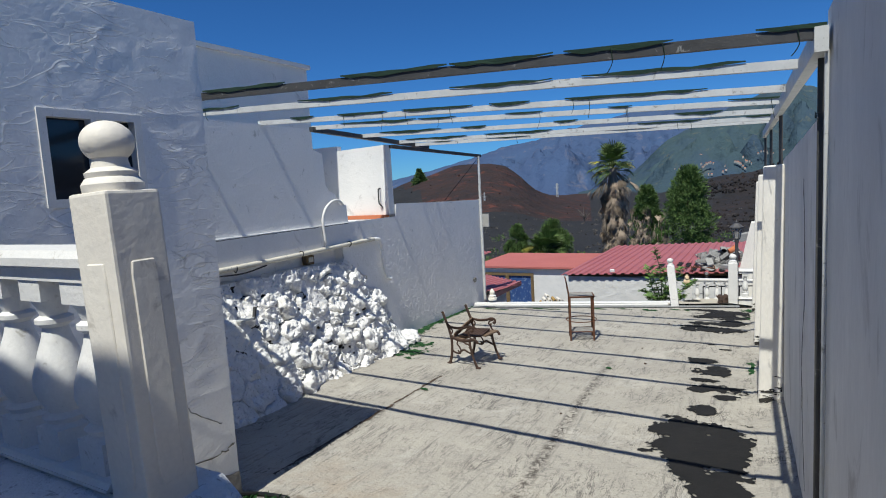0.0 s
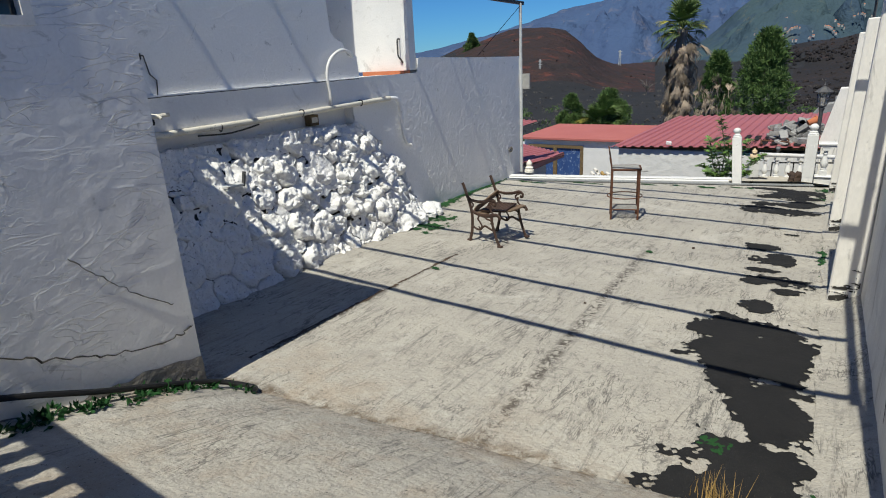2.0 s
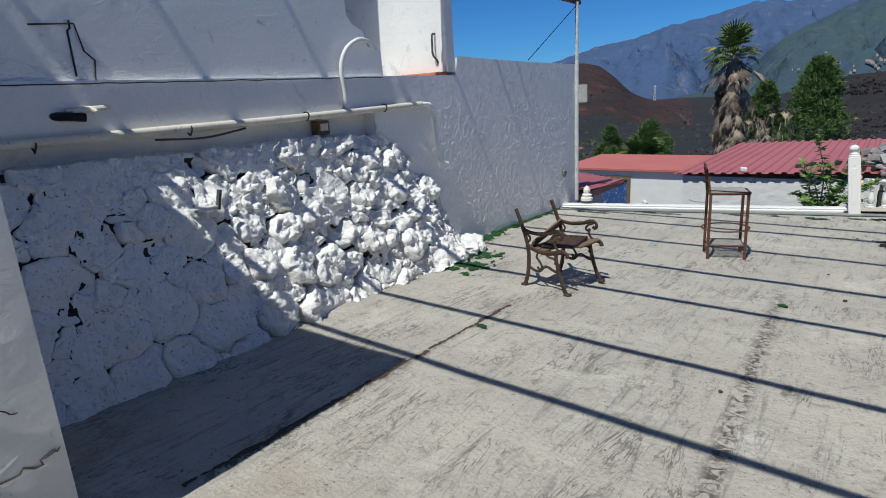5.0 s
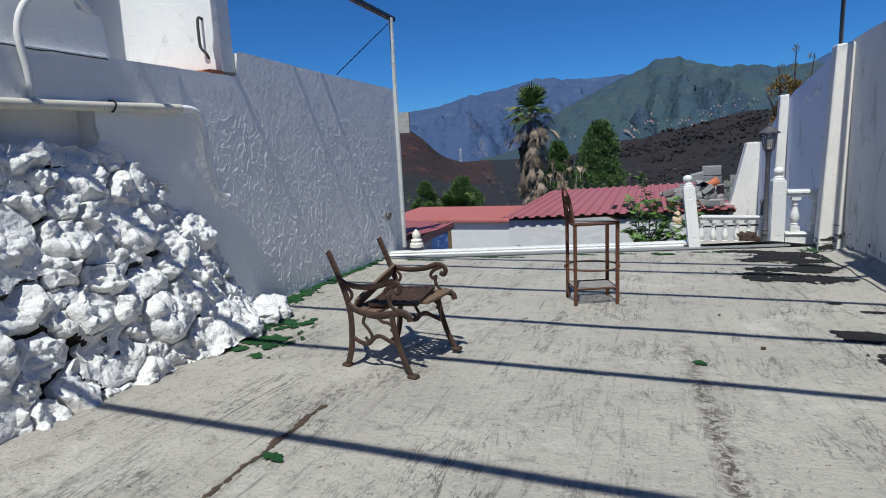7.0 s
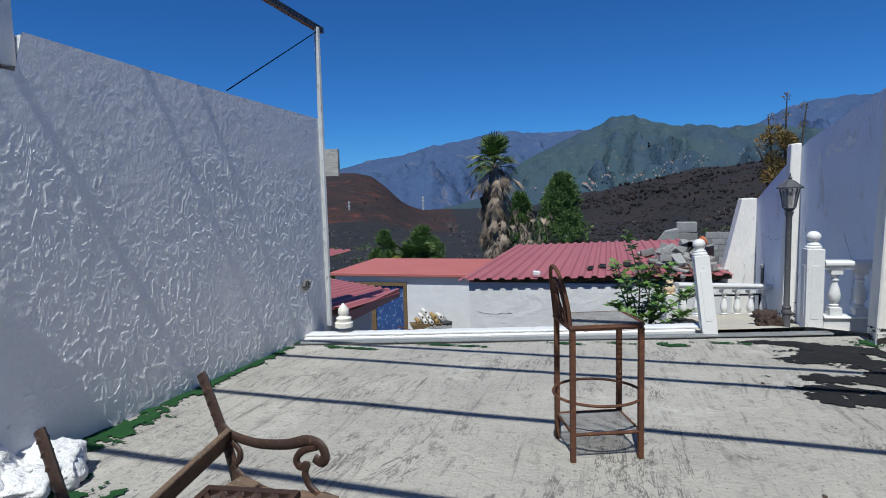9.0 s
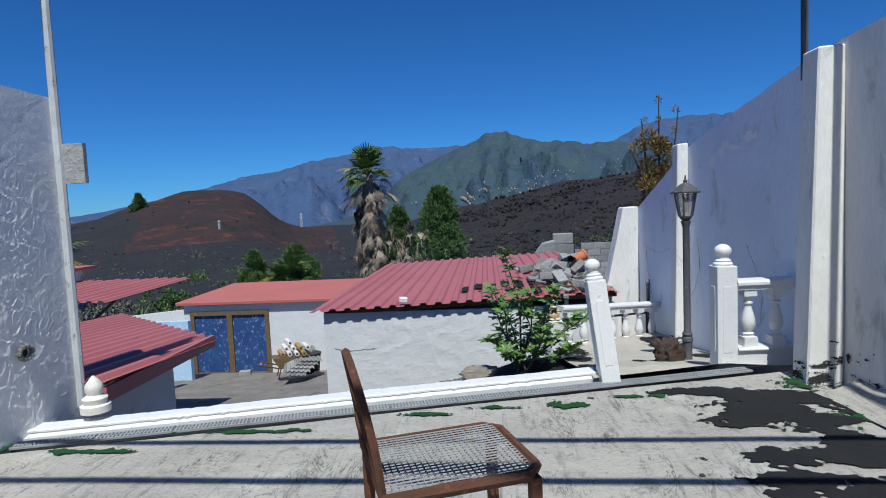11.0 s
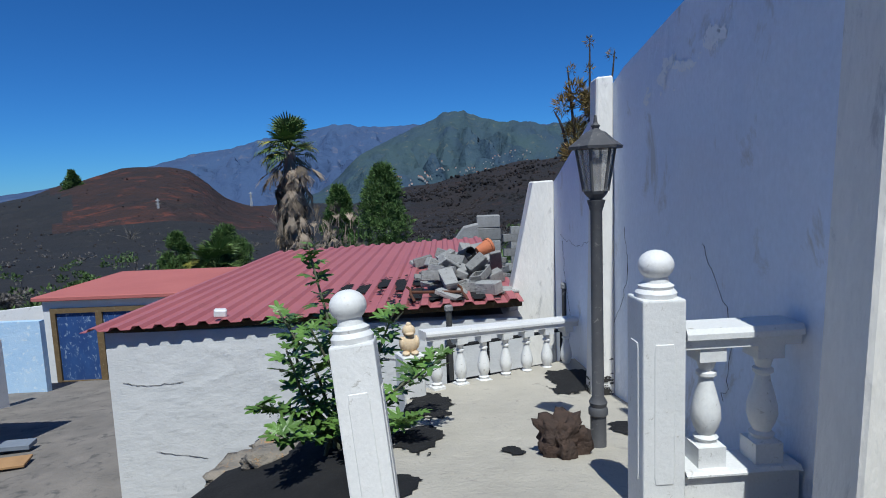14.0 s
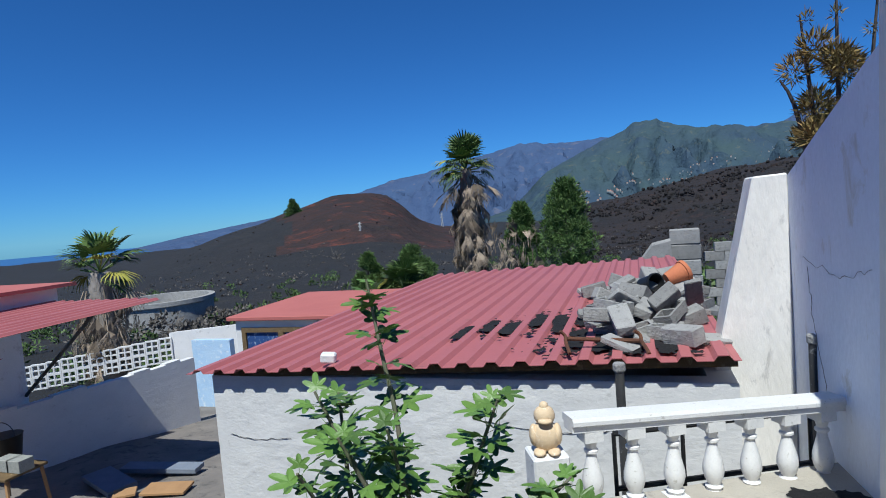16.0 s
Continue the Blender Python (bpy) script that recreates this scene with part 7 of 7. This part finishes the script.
ob = part("conduit", bm, GLOSSWHITE, None, "", True)
tagged(ob, "white plastic conduit bent over the parapet step", "conduit")
ob = thing("junction_box", "small brown electrical box under the ledge", "electrical box")
bm = bmesh.new()
box(bm, -6.04, 6.42, 1.66, -5.93, 6.58, 1.80)
bevel(bm, 0.01)
part("body", bm, DOORWOOD, ob)
bm = bmesh.new()
box(bm, -5.93, 6.45, 1.70, -5.925, 6.55, 1.77)
part("cover", bm, PIPEWHITE, ob, "pale cover plate")
ob = thing("wall_bracket", "small grey steel angle bracket stuck in the stone wall", "bracket", pose(-5.56, 4.93, 1.22))
bm = bmesh.new()
box(bm, -0.08, -0.16, -0.012, 0.02, 0.05, 0.012)
bevel(bm, 0.003)
part("arm", bm, GALV, ob)
bm = bmesh.new()
box(bm, -0.02, 0.045, -0.01, 0.02, 0.065, 0.15, pose(0, 0, 0, -14, 0, 0))
part("upright", bm, DARKSTEEL, ob)
ob = thing("water_tap", "old garden tap with dark wall bracket", "tap")
bm = bmesh.new()
tube(bm, [(-5.90, 4.28, 2.03), (-5.78, 4.28, 2.03), (-5.74, 4.30, 2.0)], 0.018, 8)
tube(bm, [(-5.90, 4.15, 2.02), (-5.80, 4.18, 2.02), (-5.76, 4.40, 2.03)], 0.02, 8)
part("spout", bm, PIPEWHITE, ob, "whitened spout", True)
bm = bmesh.new()
tube(bm, [(-5.89, 4.05, 1.99), (-5.80, 4.16, 1.98), (-5.78, 4.24, 1.97)], 0.03, 8)
part("valve", bm, BLACKPIPE, ob, "black valve", True)
ob = thing("wall_cable", "black cable stapled in a loop on the wall", "cable")
bm = bmesh.new()
tube(bm, [(-5.892, 4.05, 2.58), (-5.892, 4.33, 2.60), (-5.892, 4.36, 2.42), (-5.892, 4.42, 2.36), (-5.892, 4.40, 2.22), (-5.892, 4.2, 2.16), (-5.892, 4.12, 2.14)], 0.006, 5)
part("cable_run", bm, BLACKPIPE, ob)
ob = thing("garden_hose", "black hose lying along the house wall", "hose")
bm = bmesh.new()
tube(bm, smooth_path([(-3.95, 1.2, 0.98), (-3.76, 1.9, 0.80), (-3.74, 2.4, 0.58), (-3.72, 2.8, 0.42), (-3.66, 3.10, 0.30), (-3.50, 3.28, 0.21), (-3.42, 3.24, 0.23)], 8), 0.020, 8)
part("hose_run", bm, BLACKPIPE, ob, "", True)
rgt = random.Random(3)
bm = bmesh.new()
for k in range(60):
    y = rgt.uniform(1.7, 3.25)
    x = -3.70 + rgt.gauss(0, 0.06) + 0.08 * max(0, y - 2.9) * 5
    z = lerp(RAMP_Z, y - 0.148 * (x + 3.8) + 0.12) + 0.02
    clump_mesh(bm, Vector((x, y, z)), 0.03, 14, 0.05, rgt, 0.4, 0.3)
tagged(part("turf_shreds", bm, TURF), "shredded green turf along the house wall", "turf", kind="stuff")
# dry grass tuft
bm = bmesh.new()
for k in range(90):
    a, u = rgt.uniform(0, 6.28), rgt.uniform(0.9, 1.5)
    d = Vector((math.cos(a) * math.cos(u), math.sin(a) * math.cos(u), math.sin(u))) * rgt.uniform(0.1, 0.24)
    p = Vector((-0.42 + rgt.gauss(0, 0.06), 3.78 + rgt.gauss(0, 0.06), 0.15))
    s = Vector((-d.y, d.x, 0)).normalized() * 0.003
    v = [bm.verts.new(p - s), bm.verts.new(p + d), bm.verts.new(p + s)]
    bm.faces.new(v)
STRAW = surface("dry_straw", (0.42, 0.28, 0.10), (0.34, 0.22, 0.08), 0.1, 0.9, 0.0, 60)
tagged(part("dry_grass", bm, STRAW), "tuft of dry yellow grass in the ash", "dry grass", kind="stuff")
for x, y, s in ((-1.51, 8.37, 0.018), (-1.55, 11.0, 0.015), (-2.0, 6.0, 0.014), (-1.7, 9.2, 0.012)):
    ob = new("pebble", rock_mesh(int(s * 1000), 2, LAVAROCK, 0.6, 0.3))
    ob.matrix_basis = pose(x, y, floor_z(y) + s * 0.4) @ Matrix.Scale(s, 4)
    tagged(ob, "small dark stone lying on the concrete", "stone", group="pebbles")

# ---- rubble of concrete blocks on the shed roof ----
def block_mesh(hollow):
    bm = bmesh.new()
    if hollow:
        for x0, y0, x1, y1 in ((-0.2, -0.1, 0.2, -0.07), (-0.2, 0.07, 0.2, 0.1), (-0.2, -0.07, -0.17, 0.07), (-0.015, -0.07, 0.015, 0.07), (0.17, -0.07, 0.2, 0.07)):
            box(bm, x0, y0, 0, x1, y1, 0.19)
    else:
        box(bm, -0.2, -0.1, 0, 0.2, 0.1, 0.19)
        bevel(bm, 0.012)
        for q in bm.verts:
            q.co += Vector((nz(*(q.co * 9)), nz(*(q.co * 9 + Vector((5, 0, 0)))), 0)) * 0.015
    return mesh_of(bm, BLOCK, False, "concrete_block")


BLK = [block_mesh(False), block_mesh(True), block_mesh(False)]
rgk = random.Random(8)
heap = []
for layer, count in ((0, 60), (1, 44), (2, 22)):
    for k in range(count):
        x = rgk.uniform(-1.90 + 0.22 * layer, -0.62 - 0.05 * layer)
        y = rgk.uniform(17.42 + 0.40 * layer, 20.6 - 0.45 * layer)
        z = -0.06 + 0.12 * layer + rgk.uniform(0, 0.03)
        if any(abs(x - a) < 0.19 and abs(y - c) < 0.19 and abs(z - e) < 0.10 for a, c, e in heap):
            continue
        heap.append((x, y, z))
        ob = new("concrete_block", rgk.choice(BLK))
        ob.matrix_basis = pose(x, y, z, rgk.gauss(0, 9 + 9 * layer), rgk.gauss(0, 9 + 9 * layer), rgk.choice((0, 90, 20, -30, 60)) + rgk.gauss(0, 12)) @ Matrix.Scale(rgk.uniform(0.62, 0.85), 4) @ Matrix.Diagonal((1, 1, rgk.choice((0.35, 0.6, 1.0)), 1))
        tagged(ob, "loose grey concrete block in a rubble heap", "concrete block", group="rubble blocks")
patches("roof_ash", ASH, "black ash caught in the roof corrugations", "ash", (-3.1, 17.3, -0.165), (1, 0, 0), (0, 1, 0), 2.4, 3.6, [(0.25 * k + 0.05, 1.1 + 0.10 * k + 0.15 * (k % 2), 0.10, 0.30 + 0.07 * k) for k in range(10)] + [(1.7, 0.6, 0.7, 0.6), (1.8, 1.6, 0.6, 0.9)], 0.02, 0.010, 6.0, 0.9, follow=lambda x, y: -0.195 + 0.034 * (x + 5.56))
ob = thing("flower_pot", "orange terracotta pot lying on the rubble", "flower pot", pose(-0.98, 19.0, 0.30, 70, 0, 115) @ Matrix.Scale(0.75, 4))
bm = bmesh.new()
lathe(bm, [(0.085, 0), (0.14, 0.26), (0.155, 0.26), (0.155, 0.31), (0.14, 0.31), (0.125, 0.26), (0.07, 0.02)], 20)
part("body", bm, TERRACOTTA, ob, "", True)
ob = thing("flower_pot", "black plastic pot lying on the rubble", "flower pot", pose(-1.22, 18.9, 0.27, 80, 0, 40) @ Matrix.Scale(0.8, 4))
bm = bmesh.new()
lathe(bm, [(0.08, 0), (0.12, 0.24), (0.13, 0.24), (0.13, 0.27), (0.115, 0.27), (0.065, 0.02)], 18)
part("body", bm, BLACKPIPE, ob, "", True)
ob = thing("rusty_tool", "rusty iron bar with curved hooks on the roof edge", "iron tool")
bm = bmesh.new()
tube(bm, [(-1.85, 17.55, 0.03), (-1.25, 17.5, 0.02)], 0.018, 8)
part("bar", bm, RUST, ob, "", True)
for x in (-1.85, -1.25):
    bm = bmesh.new()
    tube(bm, smooth_path([(x - 0.05, 17.52, 0.10), (x - 0.01, 17.53, 0.06), (x, 17.47, 0.02), (x + 0.03, 17.34, 0.0), (x + 0.05, 17.28, -0.03)], 5), 0.016, 6)
    part("hook", bm, RUST, ob, "", True)
# block stump and low block wall behind the shed
ob = thing("block_pillar", "broken pillar of grey concrete blocks behind the shed", "pillar")
for k in range(9):
    bm = bmesh.new()
    box(bm, -0.30, -0.15, 0, 0.30, 0.15, 0.325)
    bevel(bm, 0.02)
    q = part("concrete_block", bm, BLOCK, ob)
    q.matrix_basis = pose(-0.28 + 0.03 * nz(k * 1.7), 26.0, -2.55 + 0.33 * k, 0, 0, 8 * nz(k * 2.3))
bm = bmesh.new()
prism(bm, [(-1.35, 25.6, -0.4), (-0.55, 25.6, -0.4), (-0.58, 25.6, 0.20), (-0.95, 25.6, 0.12)], (0, 0.12, 0.05))
ob = part("concrete_slab", bm, BLOCK)
tagged(ob, "tilted broken concrete slab behind the shed", "slab")
ob = thing("block_wall", "low wall of grey concrete blocks beyond the shed", "wall")
wb = bmesh.new()
box(wb, -0.195, -0.1, 0, 0.195, 0.1, 0.19)
WB = mesh_of(wb, BLOCK, False, "concrete_block")
for j in range(12):
    for i in range(7):
        piece("concrete_block", WB, ob, pose(0.35 + 0.4 * i + 0.2 * (j % 2), 26.6, -2.35 + 0.2 * j))

# ---- black rail and pipe stubs behind the far balustrade ----
ob = thing("black_railing", "low black metal railing behind the balustrade", "railing")
for a, c, r in (((-1.45, 16.35, -0.30), (-0.20, 17.05, -0.36), 0.018), ((-1.45, 16.35, -0.66), (-0.20, 17.05, -0.72), 0.018)):
    bm = bmesh.new()
    tube(bm, [a, c], r, 6)
    part("rail", bm, BLACKPIPE, ob)
for k in range(4):
    bm = bmesh.new()
    p = Vector((-1.45, 16.35, -0.30)).lerp(Vector((-0.20, 17.05, -0.36)), k / 3)
    tube(bm, [p, p + Vector((0, 0, -0.75))], 0.015, 6)
    part("post", bm, BLACKPIPE, ob)
for x, y, z in ((-1.42, 17.05, -0.05), (-0.12, 17.2, 0.12)):
    ob = thing("pipe_stub", "rusty capped pipe standing upright", "pipe", pose(x, y, z))
    bm = bmesh.new()
    tube(bm, [(0, 0, -1.2), (0, 0, 0)], 0.035, 10)
    part("pipe", bm, DARKSTEEL, ob, "", True)
    bm = bmesh.new()
    lathe(bm, [(0.042, -0.05), (0.046, -0.04), (0.046, 0.0), (0.04, 0.012)], 12)
    part("cap", bm, BLOCK, ob)

# ---- yard clutter ----
ob = thing("wheelbarrow", "loaded wheelbarrow parked beside the garage", "wheelbarrow", pose(-9.2, 26.2, -3.9, 0, 0, 25))
bm = bmesh.new()
prism(bm, [(-0.35, -0.3, 0.35), (0.4, -0.3, 0.35), (0.6, -0.3, 0.68), (-0.55, -0.3, 0.68)], (0, 0.6, 0))
part("tray", bm, DOORWOOD, ob)
bm = bmesh.new()
tube(bm, [(0.62 + 0.2 * math.cos(a), 0, 0.2 + 0.2 * math.sin(a)) for a in [2 * math.pi * i / 18 for i in range(18)]], 0.045, 6, 1, True)
part("wheel", bm, BLACKPIPE, ob)
for y in (-0.25, 0.25):
    bm = bmesh.new()
    tube(bm, [(0.62, y * 0.3, 0.2), (-0.4, y, 0.36), (-1.0, y * 1.2, 0.55)], 0.022, 6)
    part("handle", bm, RUST, ob)
    bm = bmesh.new()
    tube(bm, [(-0.3, y, 0.36), (-0.4, y, 0.0)], 0.02, 6)
    part("leg", bm, RUST, ob)
for k in range(9):
    ob = thing("paper_roll", "white roll lying in the wheelbarrow", "roll", pose(-9.45 + 0.22 * (k % 4) + 0.06 * (k // 4), 26.15 + 0.05 * k, -3.13 + 0.14 * (k // 4), 90 + 6 * nz(k * 1.9), 12 * nz(k * 3.3), 30), group="white rolls")
    bm = bmesh.new()
    lathe(bm, [(0.075, -0.3), (0.078, 0.3)], 12)
    part("sheet", bm, CREAM if k % 3 else STRAW, ob, "", True)
    bm = bmesh.new()
    lathe(bm, [(0.04, -0.304), (0.04, 0.304)], 10)
    part("core", bm, DARKSTEEL, ob)
ob = thing("bucket", "black plastic bucket beside the wheelbarrow", "bucket", pose(-8.55, 26.6, -3.85))
bm = bmesh.new()
lathe(bm, [(0.2, 0), (0.27, 0.55), (0.29, 0.55), (0.29, 0.6), (0.25, 0.6)], 18)
part("body", bm, BLACKPIPE, ob, "", True)
for k, (x, y, z, sx, sy, rz, mt, lab) in enumerate(((-9.9, 20.9, -3.2, 1.5, 0.32, 12, SLATEGREY, "long grey board lying in the yard"), (-10.4, 20.2, -3.16, 1.1, 0.5, -20, SLATEGREY, "grey board lying in the yard"), (-9.0, 20.1, -3.12, 0.75, 0.42, 18, CARDBOARD, "flattened brown cardboard on the yard floor"),
                                                    (-9.6, 19.8, -3.10, 0.35, 0.3, 40, CARDBOARD, "piece of brown cardboard on the yard floor"))):
    bm = bmesh.new()
    box(bm, -sx / 2, -sy / 2, 0, sx / 2, sy / 2, 0.09 if mt == SLATEGREY else 0.05)
    bevel(bm, 0.008)
    ob = part("board" if mt == SLATEGREY else "cardboard", bm, mt)
    ob.matrix_basis = pose(x, y, z, 0, 2, rz)
    tagged(ob, lab, "board" if mt == SLATEGREY else "cardboard")
for k in range(5):
    ob = new("corrugated_sheet", sheet_mesh(0.7, 1.6, 5, 0.03, BLOCK) if k == 0 else bpy.data.objects["corrugated_sheet"].data)
    ob.matrix_basis = pose(-9.0 + 0.08 * k, 24.9 + 0.2 * k, -3.50 + 0.05 * k, 6, 8, 15 + 3 * k)
    tagged(ob, "grey corrugated sheet stacked on the yard slope", "roof sheet", group="stacked sheets")
ob = new("concrete_block", BLK[0])
ob.matrix_basis = pose(-11.3, 27.5, -4.25, 0, 0, 10)
tagged(ob, "grey concrete block in front of the door", "concrete block")
ob = thing("work_table", "small dark wooden table in the yard's shade", "table", pose(-11.15, 19.0, -3.05))
bm = bmesh.new()
box(bm, -0.5, -0.35, 0.62, 0.5, 0.35, 0.67)
bevel(bm, 0.01)
part("tabletop", bm, DOORWOOD, ob)
for x, y in ((-0.42, -0.28), (0.42, -0.28), (-0.42, 0.28), (0.42, 0.28)):
    bm = bmesh.new()
    tube(bm, [(x * 1.15, y * 1.15, 0), (x, y, 0.63)], 0.03, 6)
    part("leg", bm, CARDBOARD, ob)
for x, z, w in ((-11.0, -2.38, 0.16), (-10.75, -2.38, 0.14)):
    bm = bmesh.new()
    box(bm, x - w, 18.85, z, x + w, 19.1, z + 0.2)
    bevel(bm, 0.008)
    ob = part("carton", bm, LANTERNGREY)
    tagged(ob, "pale printed carton standing on the table", "carton")
ob = thing("bucket", "large black tub with wire handle", "bucket", pose(-11.55, 19.3, -2.38))
bm = bmesh.new()
lathe(bm, [(0.22, 0), (0.27, 0.38), (0.28, 0.40), (0.25, 0.40)], 18)
part("body", bm, BLACKPIPE, ob, "", True)
bm = bmesh.new()
tube(bm, [(0.27 * math.cos(a), 0, 0.40 + 0.22 * math.sin(a)) for a in [math.pi * i / 12 for i in range(13)]], 0.008, 5)
part("handle", bm, DARKSTEEL, ob)

# perforated block wall and round tank beyond the yard wall
ob = thing("lattice_wall", "white perforated block wall behind the yard", "wall")
lm = bmesh.new()
for a, c, e, f in ((-0.2, -0.16, -0.2, 0.2), (0.16, 0.2, -0.2, 0.2), (-0.16, 0.16, -0.2, -0.16), (-0.16, 0.16, 0.16, 0.2), (-0.02, 0.02, -0.16, 0.16), (-0.16, -0.02, -0.02, 0.02), (0.02, 0.16, -0.02, 0.02)):
    box(lm, a, -0.06, e, c, 0.06, f)
LM = mesh_of(lm, GLOSSWHITE, False, "block")
for j in range(2):
    for i in range(14):
        piece("block", LM, ob, pose(-20.6 + 0.33 * i, 24.6 + 0.24 * i, -3.30 + 0.4 * j + 0.035 * i, 0, 0, 36))
bm = bmesh.new()
prism(bm, [(-16.2, 27.8, -5), (-13.9, 29.4, -5), (-13.9, 29.4, -2.1), (-16.2, 27.8, -2.1)], (0.1, 0.2, 0))
setting("wall_back_yard", bm, WHITE, "plain white wall beside the garage", "wall")
ob = thing("water_tank", "round open concrete water tank", "water tank", pose(-35.0, 46.5, -6.8))
bm = bmesh.new()
lathe(bm, [(3.6, 0), (3.6, 3.0), (3.75, 3.0), (3.75, 3.3), (3.3, 3.3), (3.3, 2.6)], 40)
part("wall", bm, BLOCK, ob, "pale concrete tank wall", True)

# lattice pylons
for x, y, z, h in ((-70, 150, -8, 8.4), (-96, 296, -14, 15)):
    ob = thing("power_pylon", "slender lattice steel power pylon", "pylon", pose(x, y, z))
    bm = bmesh.new()
    for sx, sy in ((-1, -1), (1, -1), (1, 1), (-1, 1)):
        tube(bm, [(sx * h * 0.05, sy * h * 0.05, 0), (sx * h * 0.012, sy * h * 0.012, h)], h * 0.006, 4)
    part("leg_frame", bm, GALV, ob)
    bm = bmesh.new()
    for k in range(10):
        a, c = h * k / 10, h * (k + 1) / 10
        w0, w1 = h * (0.05 - 0.038 * k / 10), h * (0.05 - 0.038 * (k + 1) / 10)
        for s in (-1, 1):
            tube(bm, [(-w0 * s, -w0, a), (w1 * s, -w1, c)], h * 0.004, 4)
    part("bracing", bm, GALV, ob)
    bm = bmesh.new()
    for f in (0.85, 0.95):
        tube(bm, [(-h * 0.07, 0, h * f), (h * 0.07, 0, h * f)], h * 0.006, 4)
    part("cross_arm", bm, GALV, ob)
# far village: tiny white houses on the slope
rgv = random.Random(77)
for k in range(110):
    az = rgv.choice((rgv.gauss(4.0, 2.6), rgv.gauss(-3.0, 1.5), rgv.uniform(-12, 13)))
    rise = max(lerp(CREST, az), -0.5) + 0.12 + abs(rgv.gauss(0, 0.55))
    r = 1000.0
    while r < 2300 and math.degrees(math.atan2(ridge_z(NEAR_CREST, 900, 2700, -40, 0.95, az, r) - HUB.z, r)) < rise:
        r += 12
    z = ridge_z(NEAR_CREST, 900, 2700, -40, 0.95, az, r)
    ob = new("house")
    ob.matrix_basis = pose(HUB.x + r * math.sin(radians(az)), HUB.y + r * math.cos(radians(az)), z, 0, 0, rgv.uniform(0, 90))
    tagged(ob, "tiny pale house on the far mountain slope", "house", group="far houses")
    w, h = rgv.uniform(0.9, 1.9), rgv.uniform(0.9, 1.6)
    bm = bmesh.new()
    box(bm, -w, -w * 0.7, -2, w, w * 0.7, h)
    part("wall", bm, FARHOUSE, ob)
    bm = bmesh.new()
    prism(bm, [(-w * 1.05, -w * 0.75, h), (w * 1.05, -w * 0.75, h), (w * 1.05, 0, h + 0.7), (-w * 1.05, 0, h + 0.7)], (0, 0.1, 0.1))
    part("roof", bm, TERRACOTTA, ob)

# worn joints in the slab with reddish dirt
for x0, y0, y1, wide, label in ((-3.95, 3.6, 6.8, 0.035, "reddish brown crack along the slab joint"),):
    patches("joint_dirt", surface("joint_dirt_soil", (0.10, 0.065, 0.045), (0.06, 0.045, 0.035), 0.2, 0.95, 0.6, 90), label, "dirt", (x0 - 0.15, y0, 0), (1, 0, 0), (0, 1, 0), 0.3, y1 - y0,
            [(0.15 + 0.03 * nz(k * 0.31, x0), 0.06 * k, wide * (0.7 + 0.5 * nz(k * 0.5, 3)), 0.05) for k in range(int((y1 - y0) / 0.06))], 0.012, 0.004, 6.0, 0.8, follow=lambda x, y: floor_z(y) + 0.008 * nz(x * 1.3, y * 1.3) + 0.003 * nz(x * 6, y * 6), bias=0.1)
